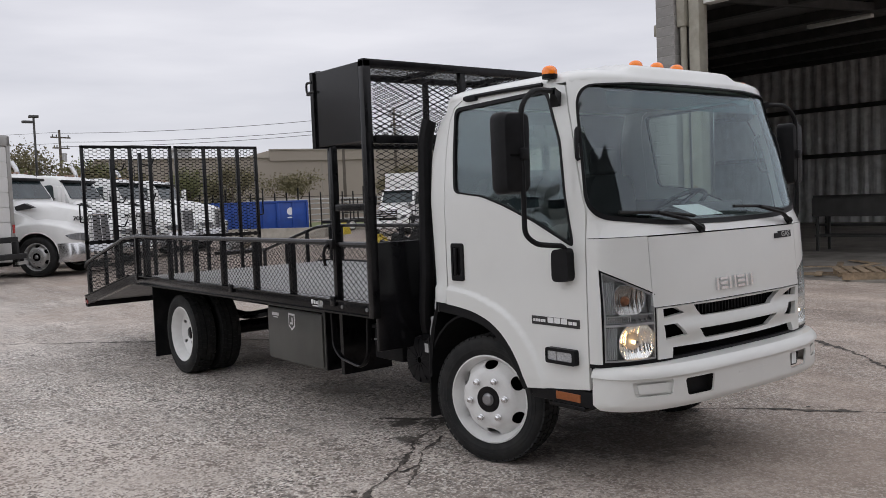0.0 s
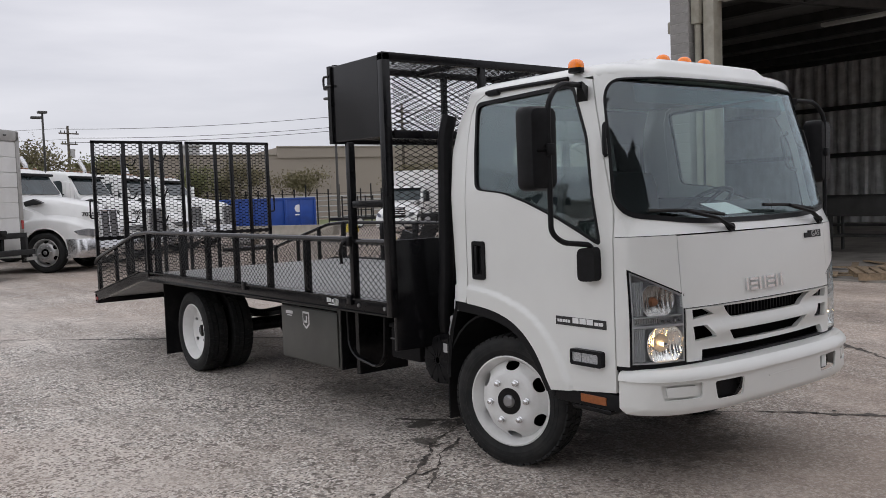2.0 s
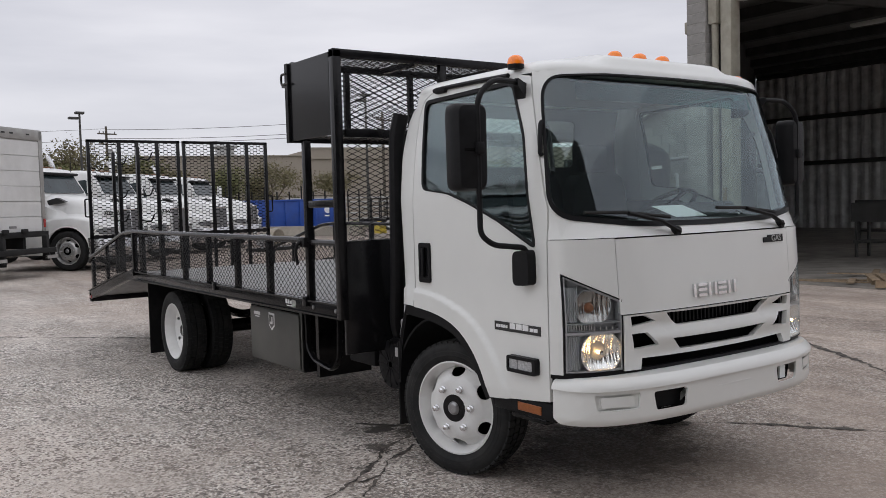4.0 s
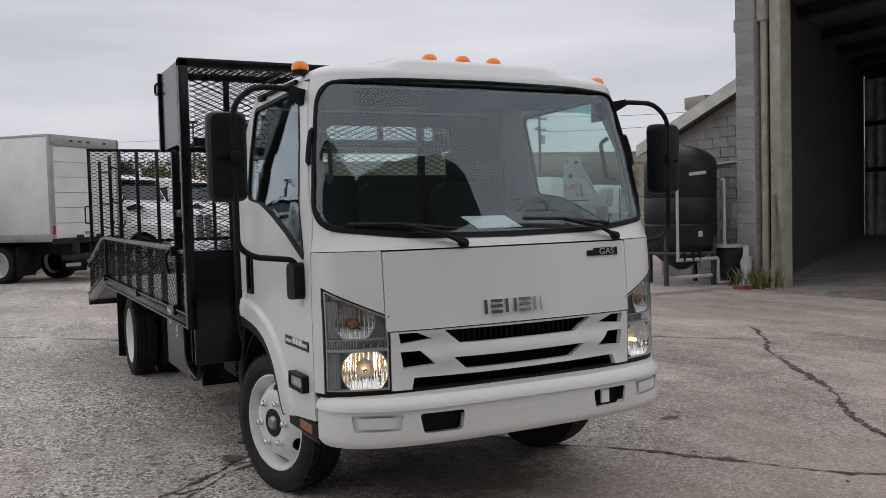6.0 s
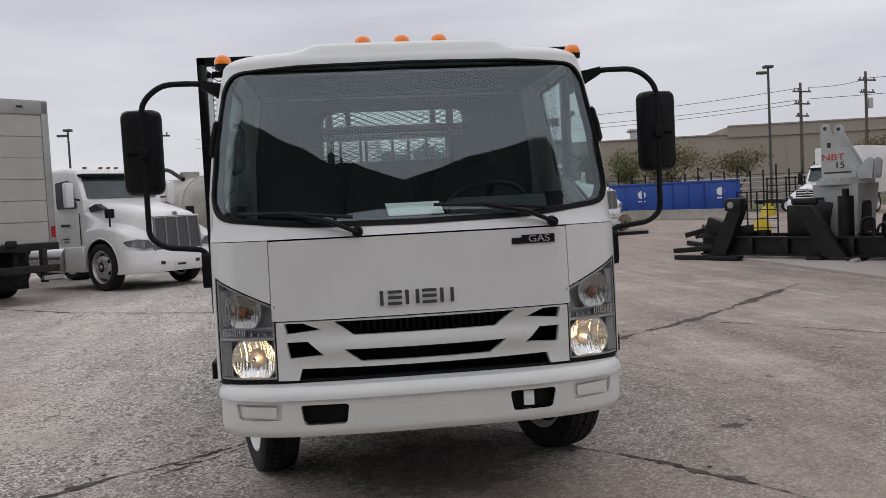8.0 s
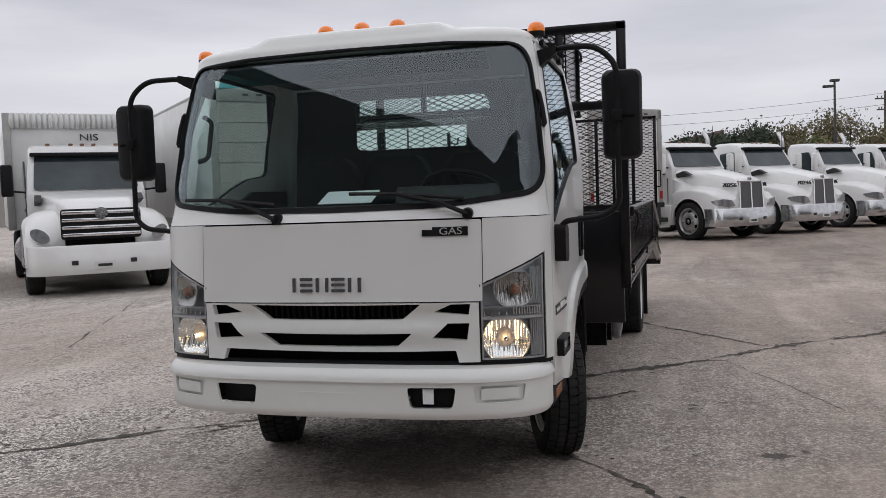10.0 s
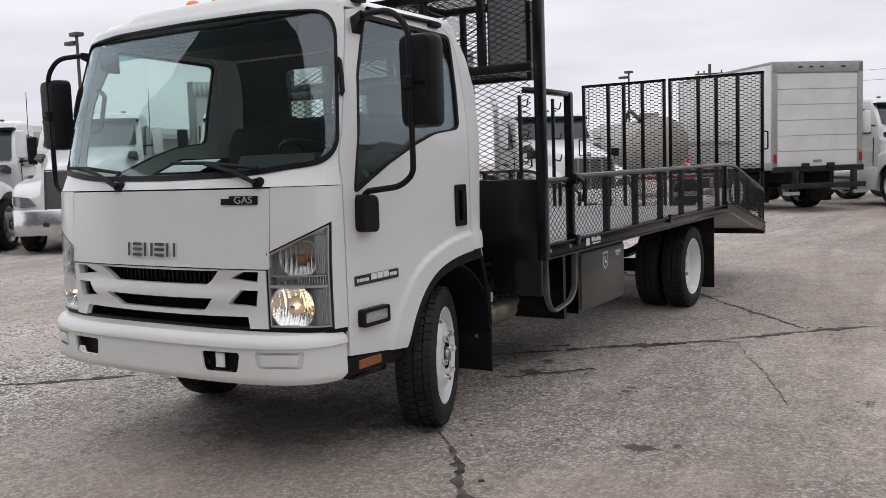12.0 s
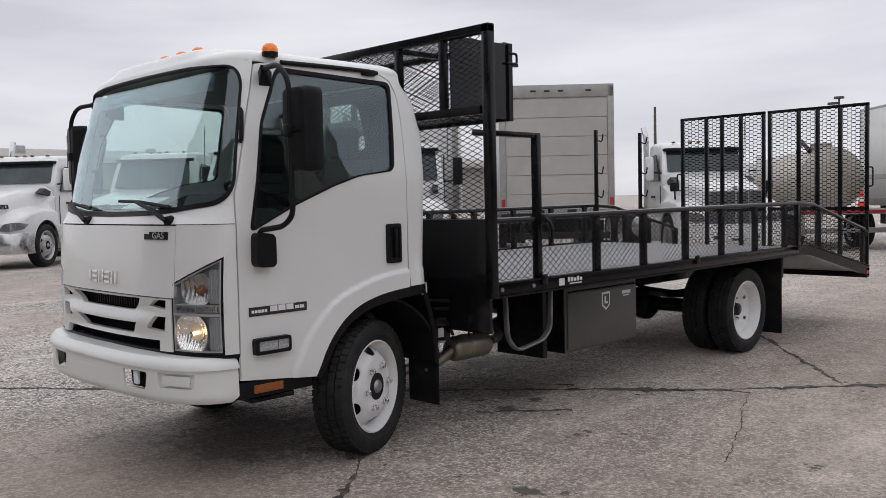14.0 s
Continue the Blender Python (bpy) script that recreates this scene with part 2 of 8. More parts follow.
def lathe(bm, prof, n=48, fn=None):
    """Turns (radius, height) rows about the x axis."""
    rings = []
    for r, h in prof:
        rings.append([(h, r * math.cos(2 * math.pi * i / n), r * math.sin(2 * math.pi * i / n)) for i in range(n)])
    return loft(bm, rings, caps=False)


def fillet(pts, r=0.05, seg=5):
    return [(p.x, p.y) for p in soften([(u, v, 0) for u, v in pts], r, seg, True)]


def circle(cx, cy, r, n=24, ry=None, turn=0.0):
    ry = ry or r
    out = []
    for i in range(n):
        a, b = r * math.cos(2 * math.pi * i / n), ry * math.sin(2 * math.pi * i / n)
        out.append((cx + a * math.cos(turn) - b * math.sin(turn), cy + a * math.sin(turn) + b * math.cos(turn)))
    return out


def sheet(bm, outer, holes, fn, thick, cu=(), cv=(), d0=0.0):
    """A curved plate of some thickness: a flat outline with holes, cut along grid lines, laid into space by fn(u, v, depth)."""
    tmp = bmesh.new()
    edges = []
    for loop in (outer, *holes):
        vs = [tmp.verts.new((u, v, 0)) for u, v in loop]
        edges += [tmp.edges.new((vs[i], vs[(i + 1) % len(vs)])) for i in range(len(vs))]
    bmesh.ops.triangle_fill(tmp, use_beauty=True, use_dissolve=False, edges=edges)
    for axis, cuts in ((0, cu), (1, cv)):
        for c in cuts:
            co = (c, 0, 0) if axis == 0 else (0, c, 0)
            no = (1, 0, 0) if axis == 0 else (0, 1, 0)
            bmesh.ops.bisect_plane(tmp, geom=tmp.verts[:] + tmp.edges[:] + tmp.faces[:], plane_co=co, plane_no=no, dist=1e-5)
    tmp.verts.index_update()
    front = [bm.verts.new(fn(v.co.x, v.co.y, d0)) for v in tmp.verts]
    back = [bm.verts.new(fn(v.co.x, v.co.y, d0 + thick)) for v in tmp.verts]
    for f in tmp.faces:
        ids = [v.index for v in f.verts]
        bm.faces.new([front[i] for i in ids])
        bm.faces.new([back[i] for i in reversed(ids)])
    for e in tmp.edges:
        if len(e.link_faces) == 1:
            i, j = (v.index for v in e.verts)
            bm.faces.new((front[i], front[j], back[j], back[i]))
    tmp.free()
    return bm


def steps(a, b, n):
    return [a + (b - a) * i / n for i in range(1, n)]


def expanded(name, parent, fn, u0, u1, v0, v1, pu, pv, material, strand=0.0045, deep=0.0012, bond=0.0):
    """Expanded metal: zigzag strands that meet in diamonds; bond widens the knuckles into long hexagons."""
    verts, faces = [], []
    rows = int(round((v1 - v0) / pv))
    cols = int(round((u1 - u0) / pu))
    pv, pu = (v1 - v0) / rows, (u1 - u0) / cols
    for r in range(rows * 2 + 1):
        base = v0 + r * pv / 2
        sign = 1 if r % 2 else -1
        pts = []
        for c in range(cols * 2 + 1):
            u = u0 + c * pu / 2
            lift = pv / 4 * (1 if (c % 2) else -1) * sign
            if bond:
                pts += [(u - pu * bond / 2, base + lift), (u + pu * bond / 2, base + lift)]
            else:
                pts.append((u, base + lift))
        prev = None
        for u, v in pts:
            u, v = min(max(u, u0), u1), min(max(v, v0), v1)
            k = len(verts)
            verts += [fn(u, v - strand / 2, -deep), fn(u, v + strand / 2, -deep), fn(u, v + strand / 2, deep), fn(u, v - strand / 2, deep)]
            if prev is not None:
                for i in range(4):
                    j = (i + 1) % 4
                    faces.append((prev + i, prev + j, k + j, k + i))
            prev = k
    me = bpy.data.meshes.new(name)
    me.from_pydata([tuple(v) for v in verts], [], faces)
    me.materials.append(material)
    ob = new(name, me)
    ob.parent = parent
    return ob


def interp(z, rows):
    return float(np.interp(z, [r[0] for r in rows], [r[1] for r in rows]))


# ---- the cab's skin: a rounded plan at every height ----
CAB_W = [(0.45, 1.015), (0.62, 1.03), (1.65, 1.03), (1.9, 1.005), (2.15, 0.965), (2.30, 0.935)]
CAB_F = [(0.45, -1.235), (1.03, -1.235), (1.42, -1.205), (1.48, -1.170), (1.9, -1.072), (2.30, -0.955)]
CAB_C = [(0.45, 0.30), (1.42, 0.285), (1.5, 0.30), (2.3, 0.22)]
CAB_R = [(0.9, 0.365), (1.2, 0.375), (1.7, 0.40), (1.95, 0.405), (2.12, 0.37), (2.29, 0.29)]
TH = np.linspace(0, math.pi / 2, 600)
ARC_X, ARC_Y = 1.03 * np.sin(TH) ** (2 / 3), 0.30 * (1 - np.cos(TH) ** (2 / 3))
ARC_S = np.concatenate([[0], np.cumsum(np.hypot(np.diff(ARC_X), np.diff(ARC_Y)))])


def front(s, z, d=0.0, push=0.0):
    """A place on the cab's nose: s metres round from the middle, at height z, d below the skin."""
    th = float(np.interp(abs(s), ARC_S, TH))
    sg = -1 if s < 0 else 1
    w, f, c = interp(z, CAB_W), interp(z, CAB_F) - push, interp(z, CAB_C) + push
    x, y = w * math.sin(th) ** (2 / 3), f + c * (1 - max(math.cos(th), 0) ** (2 / 3))
    nx, ny = (x / w) ** 2 / w, -max(0.0, 1 - (y - f) / c) ** 2 / c
    k = math.hypot(nx, ny) or 1
    return Vector((sg * (x - d * nx / k), y - d * ny / k, z))


def s_of_x(x):
    return float(np.interp(x, ARC_X, ARC_S))


def s_of_y(y, z):
    q = min(max((y - interp(z, CAB_F)) / interp(z, CAB_C), 0), 1)
    return float(np.interp(math.acos((1 - q) ** 1.5), TH, ARC_S))


def side_x(y, z):
    w, f, c, r = interp(z, CAB_W), interp(z, CAB_F), interp(z, CAB_C), interp(z, CAB_R)
    if y < f + c:
        q = min(max((f + c - y) / c, 0), 1)
        return w * (1 - q ** 3) ** (1 / 3)
    if y > r - 0.07:
        q = min((y - r + 0.07) / 0.07, 1)
        return w - 0.07 * (1 - math.sqrt(max(0, 1 - q * q)))
    return w


def side(sg):
    return lambda y, z, d=0.0: Vector((sg * (side_x(y, z) - d), y, z))


DOOR_Y = [(0.45, -0.99), (1.4, -0.985), (1.58, -0.975), (1.70, -0.945), (1.95, -0.885), (2.29, -0.785)]


def door_y(z):
    return interp(z, DOOR_Y)


# ---- wheels ----
def tyre_profile(r, w):
    h = w / 2
    r = r * 0.978
    return [(r * 0.665, -h * 0.72), (r * 0.70, -h * 0.86), (r * 0.715, -h * 0.90), (r * 0.722, -h * 0.885), (r * 0.80, -h), (r * 0.806, -h * 0.985), (r * 0.86, -h * 0.995), (r * 0.866, -h * 0.975), (r * 0.90, -h * 0.98), (r * 0.965, -h * 0.88), (r * 0.99, -h * 0.76),
            (r, -h * 0.5), (r, -h * 0.47), (r * 0.975, -h * 0.46), (r * 0.975, -h * 0.40), (r, -h * 0.39), (r, -h * 0.04), (r * 0.975, -h * 0.03),
            (r * 0.975, h * 0.03), (r, h * 0.04), (r, h * 0.39), (r * 0.975, h * 0.40), (r * 0.975, h * 0.46), (r, h * 0.47), (r, h * 0.5),
            (r * 0.99, h * 0.76), (r * 0.965, h * 0.88), (r * 0.90, h * 0.98), (r * 0.866, h * 0.975), (r * 0.86, h * 0.995), (r * 0.806, h * 0.985), (r * 0.80, h), (r * 0.722, h * 0.885), (r * 0.715, h * 0.90), (r * 0.70, h * 0.86), (r * 0.665, h * 0.72)]


def tread(bm, r, w, n=54):
    """Shoulder lugs and centre sipes that stand proud of the tyre."""
    h = w / 2
    for i in range(n):
        a = 2 * math.pi * i / n
        for lo, hi, skew in ((-0.86, -0.52, 0.0), (0.52, 0.86, 0.5), (-0.45, -0.06, 0.3), (0.06, 0.45, 0.8)):
            a0 = a + skew * 2 * math.pi / n
            a1 = a0 + 2 * math.pi / n * 0.80
            top = r * 0.997
            ring = lambda ang: [(lo * h, (r * 0.95) * math.cos(ang), (r * 0.95) * math.sin(ang)), (lo * h, top * math.cos(ang) * (0.985 if lo < -0.7 else 1), top * math.sin(ang) * (0.985 if lo < -0.7 else 1)),
                                (hi * h, top * math.cos(ang) * (0.985 if hi > 0.7 else 1), top * math.sin(ang) * (0.985 if hi > 0.7 else 1)), (hi * h, (r * 0.95) * math.cos(ang), (r * 0.95) * math.sin(ang))]
            loft(bm, [ring(a0), ring((a0 + a1) / 2), ring(a1)])


def make_wheel(parent, m, r=0.405, w=0.225, dish="out", lugs=6, rim_mat=None, detail=True, name="wheel"):
    """A wheel whose outer face looks along +x: tyre, rim with hand holes, nuts and hub."""
    rim_mat = rim_mat or WHITE_STEEL
    wh = new(name)
    wh.parent, wh.matrix_basis = parent, m
    h = w / 2
    bm = lathe(B(), tyre_profile(r if detail else r / 0.978, w), 64 if detail else 32)
    part("tyre", bm, RUBBER, wh)
    if detail:
        bm = B()
        tread(bm, r, w)
        part("tread", bm, RUBBER, wh, smooth=False)
    rr = r * 0.69
    bm = lathe(B(), [(rr * 0.93, -h * 0.75), (rr, -h * 0.86), (rr * 1.0, -h * 0.78), (rr * 0.88, -h * 0.6), (rr * 0.85, 0), (rr * 0.90, h * 0.55), (rr * 0.985, h * 0.74), (rr * 1.01, h * 0.87), (rr * 0.97, h * 0.90), (rr * 0.93, h * 0.74), (rr * 0.87, h * 0.5), (rr * 0.82, 0.0)], 56 if detail else 28)
    part("rim", bm, rim_mat, wh)
    if dish == "out":
        face = lambda q: h * interp(q, [(0, 0.93), (0.50, 0.93), (0.60, 0.89), (0.70, 0.74), (0.80, 0.42), (0.90, 0.10)])
        bolt, proud = 0.46, 0.91
    else:
        face = lambda q: h * interp(q, [(0, -0.50), (0.5, -0.50), (0.60, -0.35), (0.82, 0.05), (0.90, 0.10)])
        bolt, proud = 0.42, -0.48
    holes = [circle(0.765 * rr * math.cos(a), 0.765 * rr * math.sin(a), 0.10 * rr, 16, 0.165 * rr, a) for a in [2 * math.pi * (i + 0.5) / 6 for i in range(6)]] if dish == "out" else \
        [circle(0.72 * rr * math.cos(a), 0.72 * rr * math.sin(a), 0.05 * rr, 10, 0.07 * rr, a) for a in [2 * math.pi * (i + 0.5) / 6 for i in range(6)]]
    bm = sheet(B(), circle(0, 0, rr * 0.875, 48), holes, lambda u, v, d: Vector((face(math.hypot(u, v) / rr) - d, u, v)), 0.008,
               steps(-rr, rr, 21), steps(-rr, rr, 21))
    part("wheel_disc", bm, rim_mat, wh)
    bm = lathe(B(), [(rr * 0.84, -h * 0.55), (0.01, -h * 0.55)], 24)
    part("brake_drum", bm, DARK, wh)
    if dish == "in" and detail:
        bm = lathe(B(), [(rr * 0.22, -h * 0.49), (rr * 0.21, h * 0.10), (rr * 0.17, h * 0.16), (0.001, h * 0.17)], 24)
        part("axle_hub", bm, BLACK, wh)
    if lugs:
        bm = lathe(B(), [(0.001, h * (proud + 0.20)), (rr * 0.10, h * (proud + 0.20)), (rr * 0.135, h * (proud + 0.12)), (rr * 0.15, h * (proud + 0.02))], 20)
        part("hub_cap", bm, STEEL, wh)
        bm = lathe(B(), [(rr * 0.14, h * (proud + 0.05)), (rr * 0.29, h * (proud + 0.045)), (rr * 0.30, h * (proud - 0.05))], 28)
        part("hub", bm, BLACK, wh)
        nut = None
        for i in range(lugs):
            a = 2 * math.pi * i / lugs + 0.1
            mm = pose(h * proud, rr * bolt * math.cos(a), rr * bolt * math.sin(a))
            if nut is None:
                bm = lathe(B(), [(0.021, 0), (0.021, 0.012), (0.0165, 0.014), (0.0165, 0.032), (0.010, 0.036), (0.001, 0.037)], 8)
                ob = part("lug_nut", bm, CHROME, wh)
                ob.matrix_basis = mm
                nut = ob.data
            else:
                shared("lug_nut", nut, wh, mm)
    return wh


# ---- the white cab-over lorry with the black landscaping body ----
truck = thing("flatbed_truck", "white cab-over lorry with a black expanded-metal landscaping body, headlights lit", "truck")
SW = s_of_x(0.73)
SG = s_of_x(0.712)
SD = s_of_y(-0.985, 1.0)
GAP = 0.004

# hood and nose
for sg in (-1, 1):
    so = s_of_y(-1.068, 1.0)
    edge = [(sg * s_of_y(door_y(z) - GAP, z), z) for z in (1.42, 1.3, 1.1, 0.9, 0.745)]
    pts = [(sg * (SW + GAP), 1.42)] + edge + [(sg * (so + GAP), 0.745), (sg * (so + GAP), 1.255), (sg * (SW + GAP), 1.118)]
    part("nose_corner", sheet(B(), pts, [], front, 0.02, [sg * s for s in steps(SW, 1.2, 12)], (1.3, 1.1, 0.9)), PAINT, truck)
pts = fillet([(-SW, 1.034), (SW, 1.034), (SW, 1.416), (-SW, 1.416)], 0.012, 3)
hood = part("front_panel", sheet(B(), pts, [], lambda s, z, d: front(s, z, d), 0.02, steps(-SW, SW, 16), steps(1.03, 1.42, 5)), PAINT, truck)

# pillars, cowl and header round the windscreen
def pillar_edge(sg, zs):
    return [(sg * s_of_y(door_y(z) - GAP, z), z) for z in zs]


ab, at = s_of_x(1.003), s_of_x(1.0)
WS = fillet([(-ab, 1.53), (-0.55, 1.475), (0, 1.468), (0.55, 1.475), (ab, 1.53), (at, 2.262), (0.6, 2.283), (0, 2.288), (-0.6, 2.283), (-at, 2.262)], 0.13, 7)
zs = (1.424, 1.5, 1.58, 1.7, 1.85, 2.0, 2.15, 2.30)
outer = [(-s_of_x(0.99), 1.424), (s_of_x(0.99), 1.424)] + pillar_edge(1, zs) + list(reversed(pillar_edge(-1, zs)))
part("windscreen_surround", sheet(B(), outer, [WS], front, 0.025, steps(-1.2, 1.2, 26), steps(1.42, 2.3, 9)), PAINT, truck)
inner = [(u * 0.987, 1.885 + (v - 1.885) * (0.985 if v > 1.885 else 0.94)) for u, v in WS]
part("windscreen_seal", sheet(B(), [(u * 1.004, 1.885 + (v - 1.885) * 1.006) for u, v in WS], [inner], front, 0.06, steps(-1.2, 1.2, 26), steps(1.42, 2.3, 9), -0.004), PLASTIC, truck)
def pane_skin(s, z, d):
    """The glass is flatter than the bodywork round it: half its bow, set back behind the seal."""
    p = front(s, z, d)
    f = interp(z, CAB_F)
    edge = interp(z, CAB_C) * 0.335
    bow = p.y - f - d
    return Vector((p.x, f + d + 0.5 * min(bow, edge) + 0.5 * edge + max(0.0, bow - edge), z))


wind = part("windscreen", sheet(B(), WS, [], pane_skin, 0.005, steps(-1.2, 1.2, 30), steps(1.42, 2.3, 12), 0.007), WINDSHIELD, truck, "tinted laminated windscreen")
wind.visible_shadow = False
# the inner face of the pane only lets light through; the gloss sits on its outer face
wind.data.materials.append(INNER_FACE)
for poly in wind.data.polygons:
    poly.material_index = 0 if poly.normal.y < 0 else 1
band = part("shade_band", sheet(B(), [(u, v) for u, v in [(-0.80, 2.14), (0.80, 2.14), (0.80, 2.235), (-0.80, 2.235)]], [], pane_skin, 0.002, steps(-0.9, 0.9, 20), (2.18,), 0.018), SHADE, wind, "blue-green shade band")
band.visible_shadow = False
# dark sheet added behind the seams and slots, standing for the shade inside
part("nose_shade_sheet", sheet(B(), [(-SD, 0.72), (SD, 0.72), (SD, 1.46), (-SD, 1.46)], [], front, 0.02, steps(-1.1, 1.1, 18), steps(0.7, 1.46, 4), 0.075), DARK, truck)

# grille with slots
def slot(x0, x1, x2, x3, z0, z1):
    return [(x0, z0), (x1, z0), (x2, z1), (x3, z1)]


def bowed(pts, k):
    """Lets a slot droop toward its middle."""
    out = []
    for (u0, v0), (u1, v1) in zip(pts, pts[1:] + pts[:1]):
        for i in range(6):
            t = i / 6
            u, v = u0 + (u1 - u0) * t, v0 + (v1 - v0) * t
            out.append((u, v - k * (1 - (u / 0.45) ** 2)))
    return out


up = fillet(bowed(slot(-0.345, 0.345, 0.44, -0.44, 0.952, 1.024), 0.004), 0.006, 2)
low = fillet(bowed(slot(-0.315, 0.315, 0.395, -0.395, 0.824, 0.888), 0.006), 0.006, 2)
fins = [[(sg * 0.50, 0.985), (sg * 0.665, 0.970), (sg * 0.675, 1.022), (sg * 0.585, 1.022)] for sg in (-1, 1)] + \
       [[(sg * 0.49, 0.862), (sg * 0.655, 0.852), (sg * 0.668, 0.932), (sg * 0.565, 0.932)] for sg in (-1, 1)]
go = [(-0.60, 0.802), (-0.615, 0.748), (-SG, 0.748), (-SG, 1.028), (SG, 1.028), (SG, 0.748), (0.615, 0.748), (0.60, 0.802)]
bottom = [(x, 0.802 - 0.008 * (1 - (x / 0.6) ** 2)) for x in steps(0.6, -0.6, 12)]


def grille_skin(s, z, d):
    wave = 0.012 * math.sin((z - 0.78) * 42)
    return front(s, z, d - 0.006 + (wave if abs(s) < 0.5 else wave * max(0, 1 - (abs(s) - 0.5) / 0.2)))


part("grille", sheet(B(), go + bottom, [up, low] + fins, grille_skin, 0.03, steps(-0.8, 0.8, 22), steps(0.75, 1.03, 10)), PAINT, truck)
for z0, half in ((0.95, 0.42),):
    bm = B()
    for i in range(26):
        x = -half + 2 * half * (i + 0.5) / 26
        p = front(s_of_x(abs(x)) * (1 if x > 0 else -1), z0 + 0.03, 0.05)
        box(bm, p.x - 0.005, p.x + 0.005, p.y + 0.004, p.y + 0.02, z0, z0 + 0.085)
    part("grille_rib", bm, PLASTIC, truck)

# name plate on the nose: short raised chrome bars, upright and level
def chrome_bar(x0, x1, z0, z1):
    on_nose = lambda u, v, d: front(s_of_x(abs(u)) * (1 if u > 0 else -1), v, d)
    part("chrome_bar", sheet(B(), fillet([(x0, z0), (x1, z0), (x1, z1), (x0, z1)], 0.004, 2), [], on_nose, 0.014, (), (), -0.012), CHROME, hood, "raised chrome bar")


chrome_bar(-0.212, -0.194, 1.084, 1.154)
for x0, level in ((-0.173, True), (-0.089, False), (-0.005, True), (0.079, False)):
    if level:
        for z0 in (1.084, 1.112, 1.139):
            chrome_bar(x0, x0 + 0.068, z0, z0 + 0.015)
    else:
        for dx in (0.0, 0.050):
            chrome_bar(x0 + dx, x0 + dx + 0.018, 1.084, 1.154)
p = front(s_of_x(0.56), 1.363)
fnm = lambda x, z, d: front(s_of_x(x), z, d)
plate = part("fuel_badge", sheet(B(), [(0.45, 1.342), (0.668, 1.342), (0.668, 1.384), (0.50, 1.384), (0.50, 1.372), (0.45, 1.372)], [], fnm, 0.008, (0.5, 0.56, 0.61), (), -0.006), PLASTIC, hood, "small black badge with silver writing")


def letters(text, size, place, parent, material, label="", depth=0.002, name="lettering", squash=1.0):
    cu = bpy.data.curves.new(name, "FONT")
    cu.body, cu.size, cu.extrude = text, size, depth
    cu.align_x, cu.align_y = "CENTER", "CENTER"
    dg = bpy.context.evaluated_depsgraph_get()
    ob = new(name, cu)
    dg.update()
    me = bpy.data.meshes.new_from_object(ob.evaluated_get(bpy.context.evaluated_depsgraph_get()))
    bpy.data.objects.remove(ob)
    me.materials.clear()
    me.materials.append(material)
    ob = new(name, me)
    ob.parent = parent
    ob.matrix_basis = place @ Matrix.Diagonal((squash, 1, 1, 1))
    if label:
        tagged(ob, label)
    return ob


gx = 0.588
ga, gb = front(s_of_x(0.52), 1.363), front(s_of_x(0.655), 1.363)
letters("GAS", 0.048, pose(gx, (ga.y + gb.y) / 2 - 0.0075, 1.363, 88, 0, math.degrees(math.atan2(gb.y - ga.y, gb.x - ga.x))), hood, PVC, "silver raised lettering", squash=1.25)

# headlights
def fluted(R, depth, pitch, zcut, dent=0.0016, n=44):
    """A dish that opens along -y with upright flutes, cut off level above and below."""
    bm = B()
    grid = []
    for i in range(n + 1):
        u = -R + 2 * R * i / n
        col = []
        for k in range(n // 2 + 1):
            v = -zcut + 2 * zcut * k / (n // 2)
            q = math.hypot(u, v) / R
            if q > 1:
                u2, v2, q = u / q, v / q, 1.0
            else:
                u2, v2 = u, v
            col.append(bm.verts.new((u2, depth * (1 - q * q) + dent * math.sin(2 * math.pi * u / pitch) + dent * (1 if v > 0.3 * R else -1 if v < -0.3 * R else 0), v2)))
        grid.append(col)
    for a, b in zip(grid, grid[1:]):
        for k in range(n // 2):
            f = (a[k], b[k], b[k + 1], a[k + 1])
            if len({tuple(round(c, 5) for c in v.co) for v in f}) > 2:
                bm.faces.new(f)
    bmesh.ops.remove_doubles(bm, verts=bm.verts[:], dist=2e-4)
    return bm


